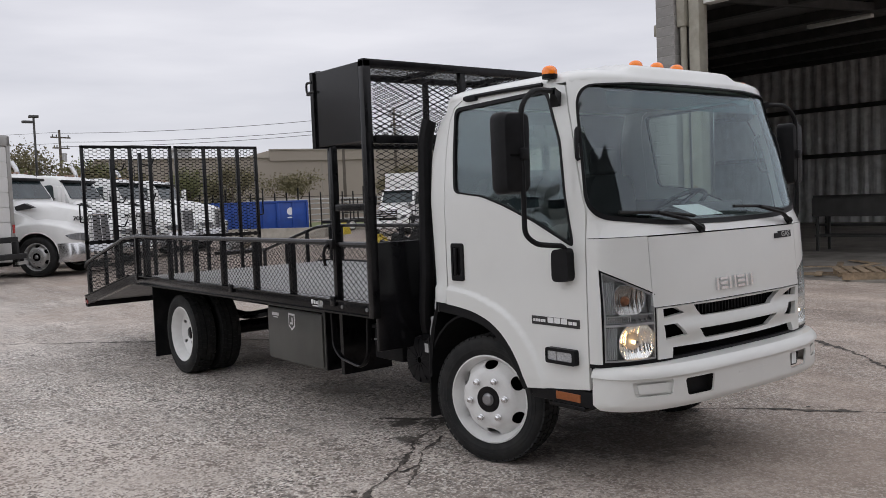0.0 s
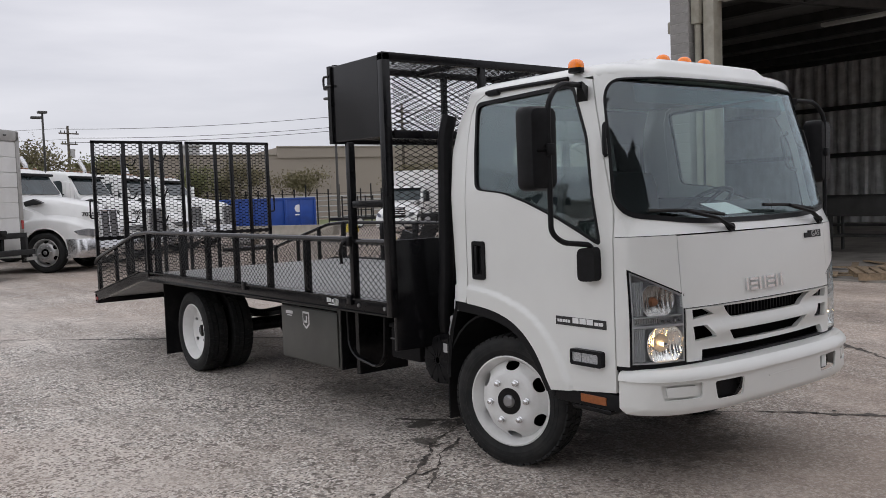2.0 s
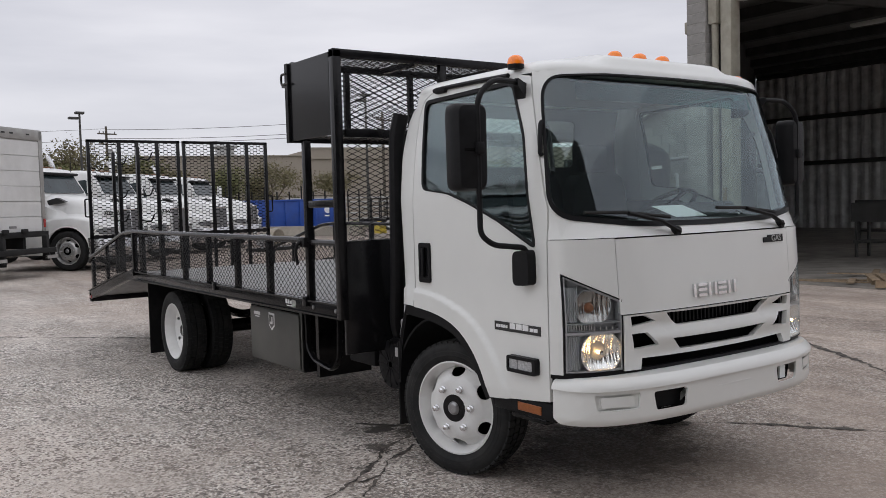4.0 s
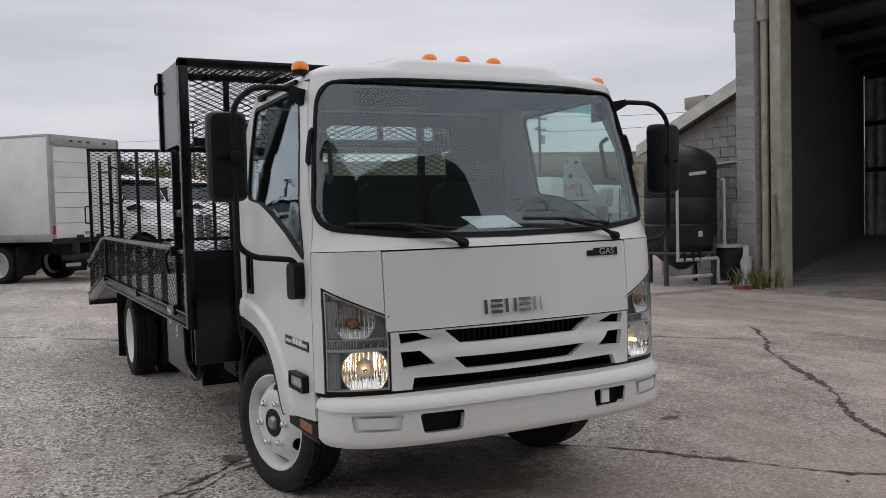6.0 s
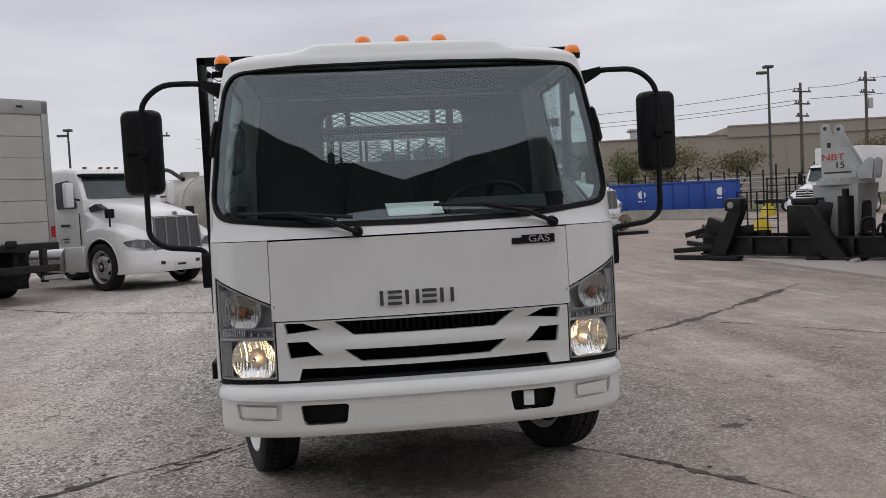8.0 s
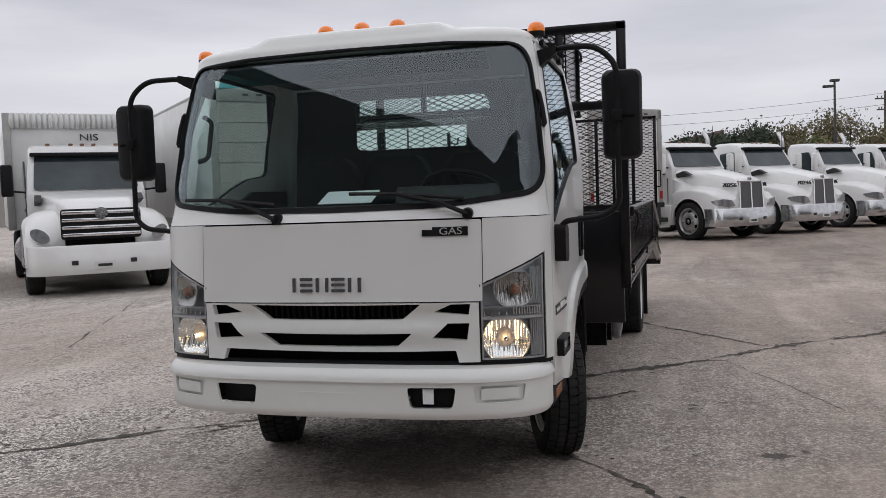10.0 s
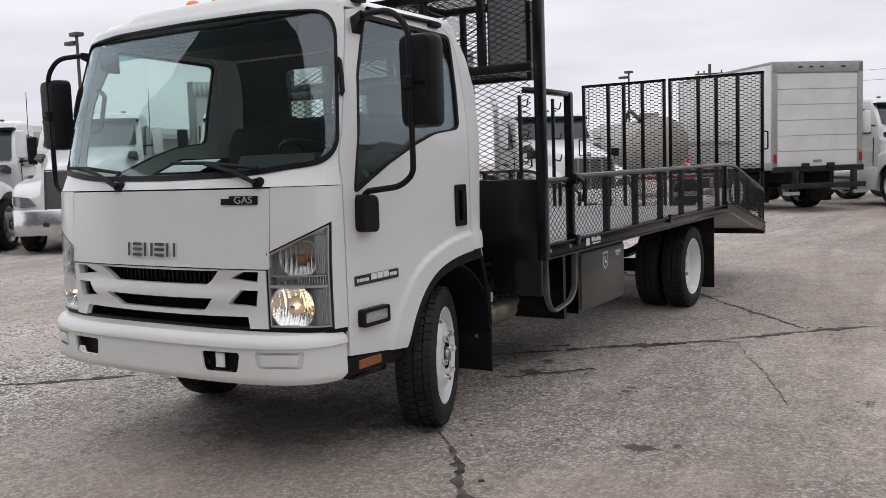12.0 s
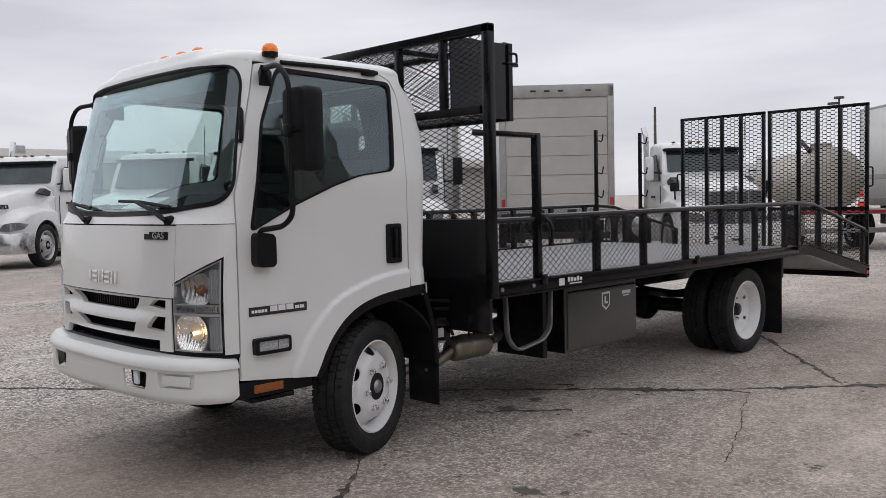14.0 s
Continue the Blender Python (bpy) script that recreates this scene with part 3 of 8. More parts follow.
for sg in (-1, 1):
    hl = new("headlight")
    hl.parent = truck
    si, so = s_of_x(0.715), s_of_y(-1.07, 1.0)
    shape = lambda k: [(sg * (si + k), 0.75 + k), (sg * (so - k), 0.75 + k), (sg * (so - k), 1.248 - 1.3 * k), (sg * (si + k), 1.112 - k)]
    cuts = [sg * s for s in steps(si, so, 8)]
    part("lamp_gasket", sheet(B(), shape(0.0), [shape(0.006)], front, 0.05, cuts, (0.9, 1.0, 1.1)), PLASTIC, hl)
    part("lamp_housing", sheet(B(), shape(0.006), [shape(0.014)], front, 0.05, cuts, (0.9, 1.0, 1.1), 0.003), LAMP_GREY, hl)
    part("lamp_back", sheet(B(), shape(0.0), [], front, 0.01, cuts, (0.9, 1.0, 1.1), 0.058), LAMP_GREY, hl)
    part("divider", sheet(B(), [(sg * (si + 0.01), 0.945), (sg * (so - 0.01), 0.945), (sg * (so - 0.01), 0.958), (sg * (si + 0.01), 0.958)], [], front, 0.05, cuts, (), 0.004), LAMP_GREY, hl)
    # low beam: fluted round reflector, its rim, and the bulb
    c = front(sg * (si + 0.122), 0.850, 0.018)
    axis = pose(c.x, c.y, c.z, 0, 0, 16 * sg)
    part("reflector", fluted(0.110, 0.050, 0.0131, 0.091), REFLECTOR, hl, "bright fluted reflector").matrix_basis = axis
    bm = tube(B(), [(0.112 * math.cos(a), -0.001, max(-0.092, min(0.092, 0.112 * math.sin(a)))) for a in np.linspace(0, 2 * math.pi, 41)], 0.0035, 6)
    part("reflector_rim", bm, CHROME, hl).matrix_basis = axis
    bm = lathe(B(), [(0.001, 0.018), (0.007, 0.016), (0.0095, 0.006), (0.008, -0.022)], 14)
    part("bulb", bm, BULB, hl, "lit warm headlight bulb").matrix_basis = axis @ pose(0, 0.022, 0, 0, 0, -90)
    bm = lathe(B(), [(0.001, 0.006), (0.0105, 0.004), (0.012, -0.002), (0.010, -0.004)], 14)
    part("bulb_shield", bm, CHROME, hl).matrix_basis = axis @ pose(0, -0.002, 0, 0, 0, -90)
    for i in range(9):
        q = front(sg * (si + 0.247 + i * 0.0115), 0.85, 0.012)
        if si + 0.247 + i * 0.0115 < so - 0.012:
            part("side_flute", box(B(), q.x - 0.003, q.x + 0.003, q.y, q.y + 0.02, 0.768, 0.940), LAMP_GREY, hl)
    # turn signal: fluted bowl with an amber bulb, and a comb of ribs below
    c = front(sg * (si + 0.165), 1.085, 0.016)
    axis = pose(c.x, c.y, c.z, 0, 0, 24 * sg)
    part("signal_bowl", fluted(0.094, 0.040, 0.0106, 0.080, 0.0020), SIGNAL_BOWL, hl, "fluted signal reflector").matrix_basis = axis
    bm = lathe(B(), [(0.001, 0.018), (0.018, 0.013), (0.027, -0.006), (0.022, -0.024)], 14)
    part("signal_bulb", bm, SIGNAL_BULB, hl, "dull amber signal bulb").matrix_basis = axis @ pose(0.012 * sg, 0.016, -0.008, 0, 0, -90)
    bm = tube(B(), [(0.096 * math.cos(a), 0, max(-0.081, min(0.081, 0.096 * math.sin(a)))) for a in np.linspace(0, 2 * math.pi, 37)], 0.0026, 6)
    part("signal_rim", bm, LAMP_GREY, hl).matrix_basis = axis
    part("comb_shelf", sheet(B(), [(sg * (si + 0.016), 0.998), (sg * (so - 0.016), 0.998), (sg * (so - 0.016), 1.003), (sg * (si + 0.016), 1.003)], [], front, 0.045, cuts, (), 0.010), LAMP_GREY, hl)
    for i in range(22):
        s_ = si + 0.022 + i * 0.0135 * (2.6 if i < 4 else 1.0) + (0.0 if i < 4 else 0.0865)
        if s_ > so - 0.02:
            break
        q = front(sg * s_, 0.975, 0.013)
        part("comb_tooth", box(B(), q.x - 0.0025, q.x + 0.0025, q.y, q.y + 0.03, 0.962, 0.980 if i < 4 else 0.997), CHROME, hl)
    for i in range(6):
        s_ = so - 0.022 - i * 0.010
        q = front(sg * s_, 1.1, 0.013)
        part("side_flute", box(B(), q.x - 0.0025, q.x + 0.0025, q.y, q.y + 0.02, 1.01, 1.185), LAMP_GREY, hl)
    ln = part("lens", sheet(B(), shape(0.002), [], front, 0.004, cuts, (0.9, 1.0, 1.1), 0.001), LENS, hl, "clear ribbed lens")
    ln.visible_shadow = False

# bumper
def bump_skin(s, z, d):
    lip = 0.035 * max(0.0, (z - 0.672) / 0.055) ** 2 + 0.03 * max(0.0, (0.53 - z) / 0.05) ** 2
    under = 0.012 if z < 0.668 else 0.0
    k = 1.03 / interp(z, CAB_W)
    p = front(s, z, d + lip + under, 0.115)
    return Vector((p.x * k, p.y, z))


BS = s_of_y(-0.99, 0.6)
fogs = [fillet([(sg * 0.71, 0.572), (sg * 0.93, 0.572), (sg * 0.945, 0.652), (sg * 0.70, 0.652)], 0.015, 3) for sg in (-1, 1)]
ports = [fillet([(sg * 0.40, 0.548), (sg * 0.60, 0.548), (sg * 0.62, 0.645), (sg * 0.385, 0.645)], 0.02, 3) for sg in (-1, 1)]
outl = [(-1.14, 0.49), (-0.62, 0.492), (0.62, 0.492), (1.14, 0.49), (1.165, 0.52), (1.165, 0.715), (1.15, 0.728), (-1.15, 0.728), (-1.165, 0.715), (-1.165, 0.52)]
outl = [(u * SD / 1.165, v) for u, v in outl]
bumper = part("bumper", sheet(B(), outl, fogs + ports, bump_skin, 0.012, steps(-1.2, 1.2, 34), (0.50, 0.51, 0.52, 0.53, 0.60, 0.666, 0.670, 0.685, 0.70, 0.71, 0.72)), BUMPER, truck, "white painted steel front bumper")
bm = B()
top_o, top_i = [], []
for i in range(41):
    s = -SD + 2 * SD * i / 40
    a = bump_skin(s, 0.728, 0.002)
    b = front(s, 0.735, 0.02)
    top_o.append(a)
    top_i.append(Vector((b.x, b.y + 0.05, 0.736)))
for i in range(40):
    q = [bm.verts.new(v) for v in (top_o[i], top_o[i + 1], top_i[i + 1], top_i[i])]
    bm.faces.new(q)
bmesh.ops.remove_doubles(bm, verts=bm.verts[:], dist=1e-4)
part("bumper_top", bm, BUMPER, bumper)
for hole, m, lab in zip(fogs + ports, (BUMPER, BUMPER, PLASTIC, PLASTIC), ("", "", "black tow opening", "black tow opening")):
    cu_, cv_ = sum(p[0] for p in hole) / len(hole), sum(p[1] for p in hole) / len(hole)
    part("bumper_recess", sheet(B(), [(cu_ + (u - cu_) * 1.04, cv_ + (v - cv_) * 1.06) for u, v in hole], [], bump_skin, 0.01, (), (), 0.016 if m is BUMPER else 0.05), m, bumper, lab)
for sg in (-1, 1):
    part("fog_blank", sheet(B(), fillet([(sg * 0.735, 0.585), (sg * 0.91, 0.585), (sg * 0.915, 0.638), (sg * 0.735, 0.638)], 0.01, 2), [], bump_skin, 0.014, (), (0.60, 0.61, 0.62), 0.004), BUMPER, bumper)
p = bump_skin(0.5, 0.6, 0.03)
bm = box(B(), 0.455, 0.505, p.y - 0.012, p.y, 0.565, 0.635)
part("paper_tag", bm, PAPER, bumper, "white paper tag in the tow opening")
part("plate_recess", sheet(B(), [(-0.16, 0.612), (0.14, 0.612), (0.14, 0.617), (-0.16, 0.617)], [], bump_skin, 0.004, (), (), -0.002), BUMPER, bumper)
part("bumper_seal", sheet(B(), [(-SD, 0.722), (SD, 0.722), (SD, 0.748), (-SD, 0.748)], [], front, 0.03, steps(-1.1, 1.1, 24), (), 0.008), PLASTIC, truck)

# roof
ring = [front(s, 2.298) for s in np.linspace(-s_of_y(-0.71, 2.298), s_of_y(-0.71, 2.298), 41)]
ring += [Vector((side_x(y, 2.298), y, 2.298)) for y in (-0.6, -0.4, -0.2, 0.0, 0.15, 0.22, 0.25, 0.27, 0.285, 0.29)]
ring += [Vector((x, 0.29, 2.298)) for x in (0.6, 0.3, 0.0, -0.3, -0.6)]
ring += [Vector((-side_x(y, 2.298), y, 2.298)) for y in (0.29, 0.285, 0.27, 0.25, 0.22, 0.15, 0.0, -0.2, -0.4, -0.6)]


def roof_at(p, k):
    x, y = p.x * k, -0.28 + (p.y + 0.28) * k
    z = 2.292 + 0.104 * (1 - k ** 5) ** 0.5
    lift = 0.034 * min(1, max(0, (0.55 - abs(x)) / 0.08)) * min(1, max(0, (-0.15 - y) / 0.25)) * min(1, max(0, (0.965 - k) / 0.06))
    return Vector((x, y, z + lift))


KS = [1.0, 0.995, 0.985, 0.97, 0.95, 0.925, 0.9, 0.86, 0.8, 0.72, 0.62, 0.5, 0.35, 0.2, 0.05]
bm = loft(B(), [[Vector((p.x, p.y, 2.286)) for p in ring]] + [[roof_at(p, k) for p in ring] for k in KS])
part("roof", bm, PAINT, truck)
for x, y, z in ((-0.945, -0.68, 2.338), (-0.207, -0.69, 2.414), (0, -0.69, 2.415), (0.2, -0.69, 2.414), (0.935, -0.68, 2.338)):
    base = lathe(B(), [(0.001, -0.02), (0.043, -0.02), (0.0445, 0.003), (0.042, 0.006), (0.001, 0.006)], 22)
    base = part("marker_base", base, PLASTIC, truck)
    base.matrix_basis = pose(x, y, z, 0, -90, 0)
    part("marker_lens", lathe(B(), [(0.044, 0.004), (0.044, 0.022), (0.037, 0.040), (0.022, 0.051), (0.001, 0.055)], 22), AMBER, base, "amber roof marker lens")

# doors and quarter panels
ARCH_KEYS = [(-0.515, 0.552), (-0.49, 0.60), (-0.455, 0.675), (-0.395, 0.765), (-0.31, 0.852), (-0.20, 0.92), (-0.06, 0.962), (0.08, 0.982), (0.205, 0.992)]
ARCH = [(float(np.interp(t, range(9), [k[0] for k in ARCH_KEYS])), float(np.interp(t, range(9), [k[1] for k in ARCH_KEYS]))) for t in np.linspace(0, 8, 33)]
for _ in range(4):
    ARCH = [ARCH[0]] + [((a[0] + 2 * b[0] + c[0]) / 4, (a[1] + 2 * b[1] + c[1]) / 4) for a, b, c in zip(ARCH, ARCH[1:], ARCH[2:])] + [ARCH[-1]]
WIN = fillet([(-0.905, 1.372), (-0.60, 1.515), (-0.346, 1.612), (-0.15, 1.672), (0.118, 1.702), (0.165, 2.238), (-0.655, 2.262), (-0.80, 1.95)], 0.05, 5)
ARCH_IN = [(-1.0, 0.5)] + ARCH
for sg in (-1, 1):
    sk = side(sg)
    front_edge = [(door_y(z) + GAP, z) for z in (2.27, 2.1, 1.95, 1.8, 1.7, 1.62, 1.58, 1.4, 1.0, 0.6)]
    pts = front_edge + ARCH + [(0.208, 1.2), (0.212, 1.7), (0.212, 2.05), (0.20, 2.17), (0.165, 2.245), (0.10, 2.280), (0, 2.287), (-0.4, 2.29), (-0.70, 2.287)]
    cut_y, cut_z = steps(-1.0, 0.25, 18), steps(0.6, 2.29, 14)

    def pressed(y, z, d, sk=sk):
        """Door skin with a bead that follows the wheel arch and a shallow crease."""
        a = interp(y, ARCH_IN) if y > -0.5 else 0.0
        q = min(z - a if y > -0.10 else 9.0, min(math.hypot(y - u, z - v) for u, v in ARCH[::2]))
        k = min(1, max(0, (0.118 - 0.10 * min(0.0, y + 0.2) - q) / 0.026))
        bead = 0.020 * k * k * (3 - 2 * k)
        return sk(y, z, d - bead)

    door = part("door", sheet(B(), pts, [WIN], pressed, 0.02, steps(-1.0, 0.25, 84), steps(0.6, 1.15, 54) + steps(1.15, 2.29, 14)), PAINT, truck, "white cab door with a dark window frame")
    inner_w = [(-0.37 + (u + 0.37) * 0.968, 1.83 + (v - 1.83) * 0.955) for u, v in WIN]
    part("window_frame", sheet(B(), [(-0.37 + (u + 0.37) * 1.006, 1.83 + (v - 1.83) * 1.01) for u, v in WIN], [inner_w], sk, 0.015, cut_y, cut_z, -0.003), PLASTIC, door)
    g = part("window_glass", sheet(B(), WIN, [], sk, 0.004, cut_y, cut_z, 0.008), SIDE_GLASS, door, "tinted side window")
    g.visible_shadow = False
    qp = [(0.216, 0.996), (0.30, 1.0), (0.364, 1.0), (0.374, 1.2), (0.40, 1.7), (0.405, 1.95), (0.37, 2.12), (0.29, 2.293), (-0.70, 2.295), (-0.4, 2.293), (0.0, 2.291), (0.105, 2.284), (0.172, 2.248), (0.205, 2.172), (0.216, 2.05), (0.216, 1.7)]
    qp = [q for q in qp if q not in ((-0.70, 2.295), (-0.4, 2.293))]
    part("quarter_panel", sheet(B(), qp, [], lambda y, z, d, sk=sk: pressed(y, z, d), 0.02, (0.25, 0.29, 0.32, 0.335, 0.35, 0.365, 0.38, 0.39), steps(1.0, 2.29, 12)), PAINT, truck)
    # arch trim and liner
    arch_all = ARCH + [(0.30, 1.0), (0.362, 1.0)]
    inner_a = [(y * (0.92 if y < 0 else 1.0), 0.36 + (z - 0.36) * 0.905) for y, z in reversed(arch_all)]
    part("arch_trim", sheet(B(), arch_all + inner_a, [], sk, 0.05, (), (), -0.014), PLASTIC, truck, "black plastic wheel arch trim")
    bm = B()
    rows = []
    for k in range(15):
        a = math.pi * (0.06 + 0.88 * k / 14)
        yy, zz = -0.50 * math.cos(a) - 0.0, 0.40 + 0.53 * math.sin(a)
        rows.append([(sg * 0.50, yy, zz), (sg * 0.995, yy, zz), (sg * 0.995, yy * 1.03, zz + 0.012), (sg * 0.50, yy * 1.03, zz + 0.012)])
    loft(bm, rows)
    part("arch_liner", bm, PLASTIC, truck)
    # handle, badge, side lamp, sill
    bm = sheet(B(), fillet([(0.035, 1.146), (0.152, 1.146), (0.152, 1.384), (0.035, 1.384)], 0.018, 3), [fillet([(0.055, 1.175), (0.135, 1.175), (0.135, 1.36), (0.055, 1.36)], 0.012, 3)], sk, 0.03, (), (), -0.012)
    handle = part("door_handle", bm, PLASTIC, door, "black plastic door handle")
    part("handle_cup", sheet(B(), [(0.05, 1.17), (0.14, 1.17), (0.14, 1.365), (0.05, 1.365)], [], sk, 0.004, (), (), -0.002), BLACK_GLOSS, door)
    part("handle_grip", box(B(), min(sg * 1.036, sg * 1.052), max(sg * 1.036, sg * 1.052), 0.094, 0.118, 1.18, 1.355, 0.006, 2), PLASTIC, door)
    b0, b1 = (-0.930, -0.560)
    badge = part("badge", sheet(B(), [(b0, 0.930), (b1, 0.930), (b1, 0.978), (b0, 0.978)], [], sk, 0.004, (), (), -0.004), INK, door, "black model badge with white marks")
    for i, (a, b, hh) in enumerate(((0.015, 0.03, 0.016), (0.035, 0.05, 0.016), (0.055, 0.07, 0.016), (0.075, 0.09, 0.016), (0.095, 0.11, 0.016), (0.13, 0.175, 0.030), (0.182, 0.227, 0.030), (0.234, 0.279, 0.030), (0.29, 0.317, 0.018), (0.322, 0.35, 0.018))):
        yy = (b0 + a, b0 + b) if sg > 0 else (b1 - b, b1 - a)
        zc = 0.9465
        part("badge_bar", box(B(), min(sg * 1.033, sg * 1.0365), max(sg * 1.033, sg * 1.0365), yy[0], yy[1], zc, zc + hh), WHITE_INK, door)
    bm = sheet(B(), fillet([(-0.915, 0.725), (-0.69, 0.725), (-0.69, 0.812), (-0.915, 0.812)], 0.015, 3), [fillet([(-0.892, 0.743), (-0.70, 0.743), (-0.70, 0.795), (-0.892, 0.795)], 0.01, 3)], sk, 0.045, (), (), -0.035)
    part("side_lamp_frame", bm, PLASTIC, door)
    part("side_lamp", sheet(B(), [(-0.892, 0.743), (-0.77, 0.743), (-0.77, 0.795), (-0.892, 0.795)], [], sk, 0.02, (), (), -0.025), RIBBED, door, "clear side lamp lens")
    part("side_marker", sheet(B(), [(-0.765, 0.743), (-0.70, 0.743), (-0.70, 0.795), (-0.765, 0.795)], [], sk, 0.02, (), (), -0.025), RIBBED, door)
    sill = part("sill", box(B(), min(sg * 0.80, sg * 1.015), max(sg * 0.80, sg * 1.015), -1.0, -0.52, 0.495, 0.585, 0.008), PLASTIC, truck)
    part("sill_reflector", box(B(), min(sg * 1.012, sg * 1.021), max(sg * 1.012, sg * 1.021), -0.905, -0.72, 0.515, 0.56, 0.003, 1), AMBER_SIDE, sill, "amber reflector")
    part("cab_step", box(B(), min(sg * 0.70, sg * 0.98), max(sg * 0.70, sg * 0.98), -0.90, -0.62, 0.455, 0.485, 0.01), BLACK, truck)
    # drip moulding over the door and pillar trims
    bm = tube(B(), [sk(y, z, -0.012) for y, z in ((-0.62, 2.292), (-0.3, 2.296), (0.0, 2.296), (0.07, 2.29))], 0.013, 8)
    part("drip_moulding", bm, PLASTIC, truck)
    part("moulding_end", box(B(), min(sg * 0.93, sg * 0.965), max(sg * 0.93, sg * 0.965), -0.05, 0.05, 2.268, 2.305, 0.008), PLASTIC, truck)
    part("pillar_handle", tube(B(), [sk(-0.925, 1.848, -0.004), sk(-0.921, 1.862, -0.014), sk(-0.910, 1.94, -0.016), sk(-0.898, 2.010, -0.014), sk(-0.896, 2.022, -0.004)], 0.013, 8), PLASTIC, truck)

    # mirror on its bent arm
    mir = new("mirror")
    mir.parent = truck
    ax = sg * 1.342
    pts = soften([(sg * 0.955, -0.72, 2.205), (sg * 1.05, -0.80, 2.232), (sg * 1.24, -0.84, 2.226), (ax, -0.85, 2.135), (ax, -0.85, 1.46), (sg * 1.27, -0.86, 1.405), (sg * 1.08, -0.87, 1.385), (sg * 1.05, -0.87, 1.34)], 0.07, 6)
    part("mirror_arm", tube(B(), pts, 0.0145, 10), PLASTIC, mir, "black bent mirror arm")
    bm = sheet(B(), fillet([(-0.905, 1.19), (-0.78, 1.185), (-0.78, 1.36), (-0.90, 1.375)], 0.035, 4), [], sk, 0.055, (), (), -0.055)
    part("arm_mount", bm, PLASTIC, mir)
    rows = []
    for t, hw, hh in ((0, 0.02, 0.02), (0.5, 0.035, 0.035), (1, 0.05, 0.055)):
        q = Vector((sg * 1.05, -0.80, 2.228)).lerp(Vector((sg * 0.915, -0.70, 2.175)), t)
        rows.append([q + Vector((0, a * hw, b * hh)) for a, b in ((-1, -1), (1, -1), (1, 1), (-1, 1))])
    part("arm_bracket", loft(B(), rows), PLASTIC, mir)
    part("arm_clamp", box(B(), min(ax - 0.024, ax + 0.024), max(ax - 0.024, ax + 0.024), -0.88, -0.83, 1.855, 1.915, 0.008), PLASTIC, mir)
    rows = []
    for yy, kx, kz in ((-0.855, 0.55, 0.86), (-0.848, 0.80, 0.94), (-0.825, 0.93, 0.985), (-0.79, 1.0, 1.0), (-0.745, 1.0, 1.0), (-0.735, 0.97, 0.985)):
        prof = fillet([(-0.093 * kx, -0.216 * kz), (0.093 * kx, -0.216 * kz), (0.096 * kx, 0.216 * kz), (-0.096 * kx, 0.216 * kz)], 0.045, 5)
        rows.append([(sg * 1.362 + u, yy, 1.892 + v) for u, v in prof])
    shell = part("mirror_housing", loft(B(), rows), PLASTIC, mir, "black plastic mirror housing")
    shell.matrix_basis = pose(sg * 1.362, -0.79, 0, 0, 0, sg * 8) @ pose(-sg * 1.362, 0.79, 0)
    prof = fillet([(-0.083, -0.198), (0.083, -0.198), (0.083, 0.198), (-0.083, 0.198)], 0.03, 3)
    part("mirror_glass", loft(B(), [[(sg * 1.362 + u, -0.734, 1.892 + v) for u, v in prof], [(sg * 1.362 + u, -0.731, 1.892 + v) for u, v in prof]]), MIRROR, shell)
    part("housing_slot", box(B(), sg * 1.385 - 0.03, sg * 1.385 + 0.03, -0.858, -0.850, 1.872, 1.886, 0.003, 1), DARK, shell)

# rear wall, its window, floor of the cab
rw = lambda x, z, d: Vector((x, interp(z, CAB_R) - d, z))
part("cab_back", sheet(B(), [(-0.96, 0.95), (0.96, 0.95), (0.96, 1.65), (0.935, 1.9), (0.90, 2.12), (0.865, 2.295), (-0.865, 2.295), (-0.90, 2.12), (-0.935, 1.9), (-0.96, 1.65)],
                       [fillet([(-0.50, 1.83), (0.50, 1.83), (0.48, 2.20), (-0.48, 2.20)], 0.06)], rw, 0.02, (), steps(0.95, 2.3, 10)), PAINT, truck)
g = part("rear_window", sheet(B(), fillet([(-0.51, 1.82), (0.51, 1.82), (0.49, 2.21), (-0.49, 2.21)], 0.06), [], rw, 0.004, (), (1.95, 2.12), 0.01), SIDE_GLASS, truck)
g.visible_shadow = False
part("cab_lining", sheet(B(), [(-0.93, 1.0), (0.93, 1.0), (0.90, 1.9), (0.84, 2.25), (-0.84, 2.25), (-0.90, 1.9)], [fillet([(-0.47, 1.85), (0.47, 1.85), (0.45, 2.17), (-0.45, 2.17)], 0.06)], rw, 0.01, (), steps(1.0, 2.3, 8), 0.03), INTERIOR, truck)
part("headliner", box(B(), -0.84, 0.84, -0.80, 0.25, 2.262, 2.275), INTERIOR, truck)
part("cab_floor", box(B(), -0.97, 0.97, -1.05, 0.34, 0.98, 1.02), INTERIOR, truck)
for sg in (-1, 1):
    part("door_lining", sheet(B(), [(-0.98, 1.0), (0.33, 1.0), (0.33, 1.60), (-0.15, 1.60), (-0.9, 1.30)], [], side(sg), 0.02, (), (), 0.035), INTERIOR, truck)
prof = [(-1.13, 1.02), (-0.72, 1.02), (-0.66, 1.30), (-0.70, 1.46), (-0.80, 1.50), (-0.98, 1.49), (-1.12, 1.46)]
dash = part("dashboard", prism(B(), fillet(prof, 0.04, 3), lambda u, v, w: Vector((w, u + 0.10 * (abs(w) / 0.93) ** 3, v)), -0.93, 0.93), INTERIOR, truck)
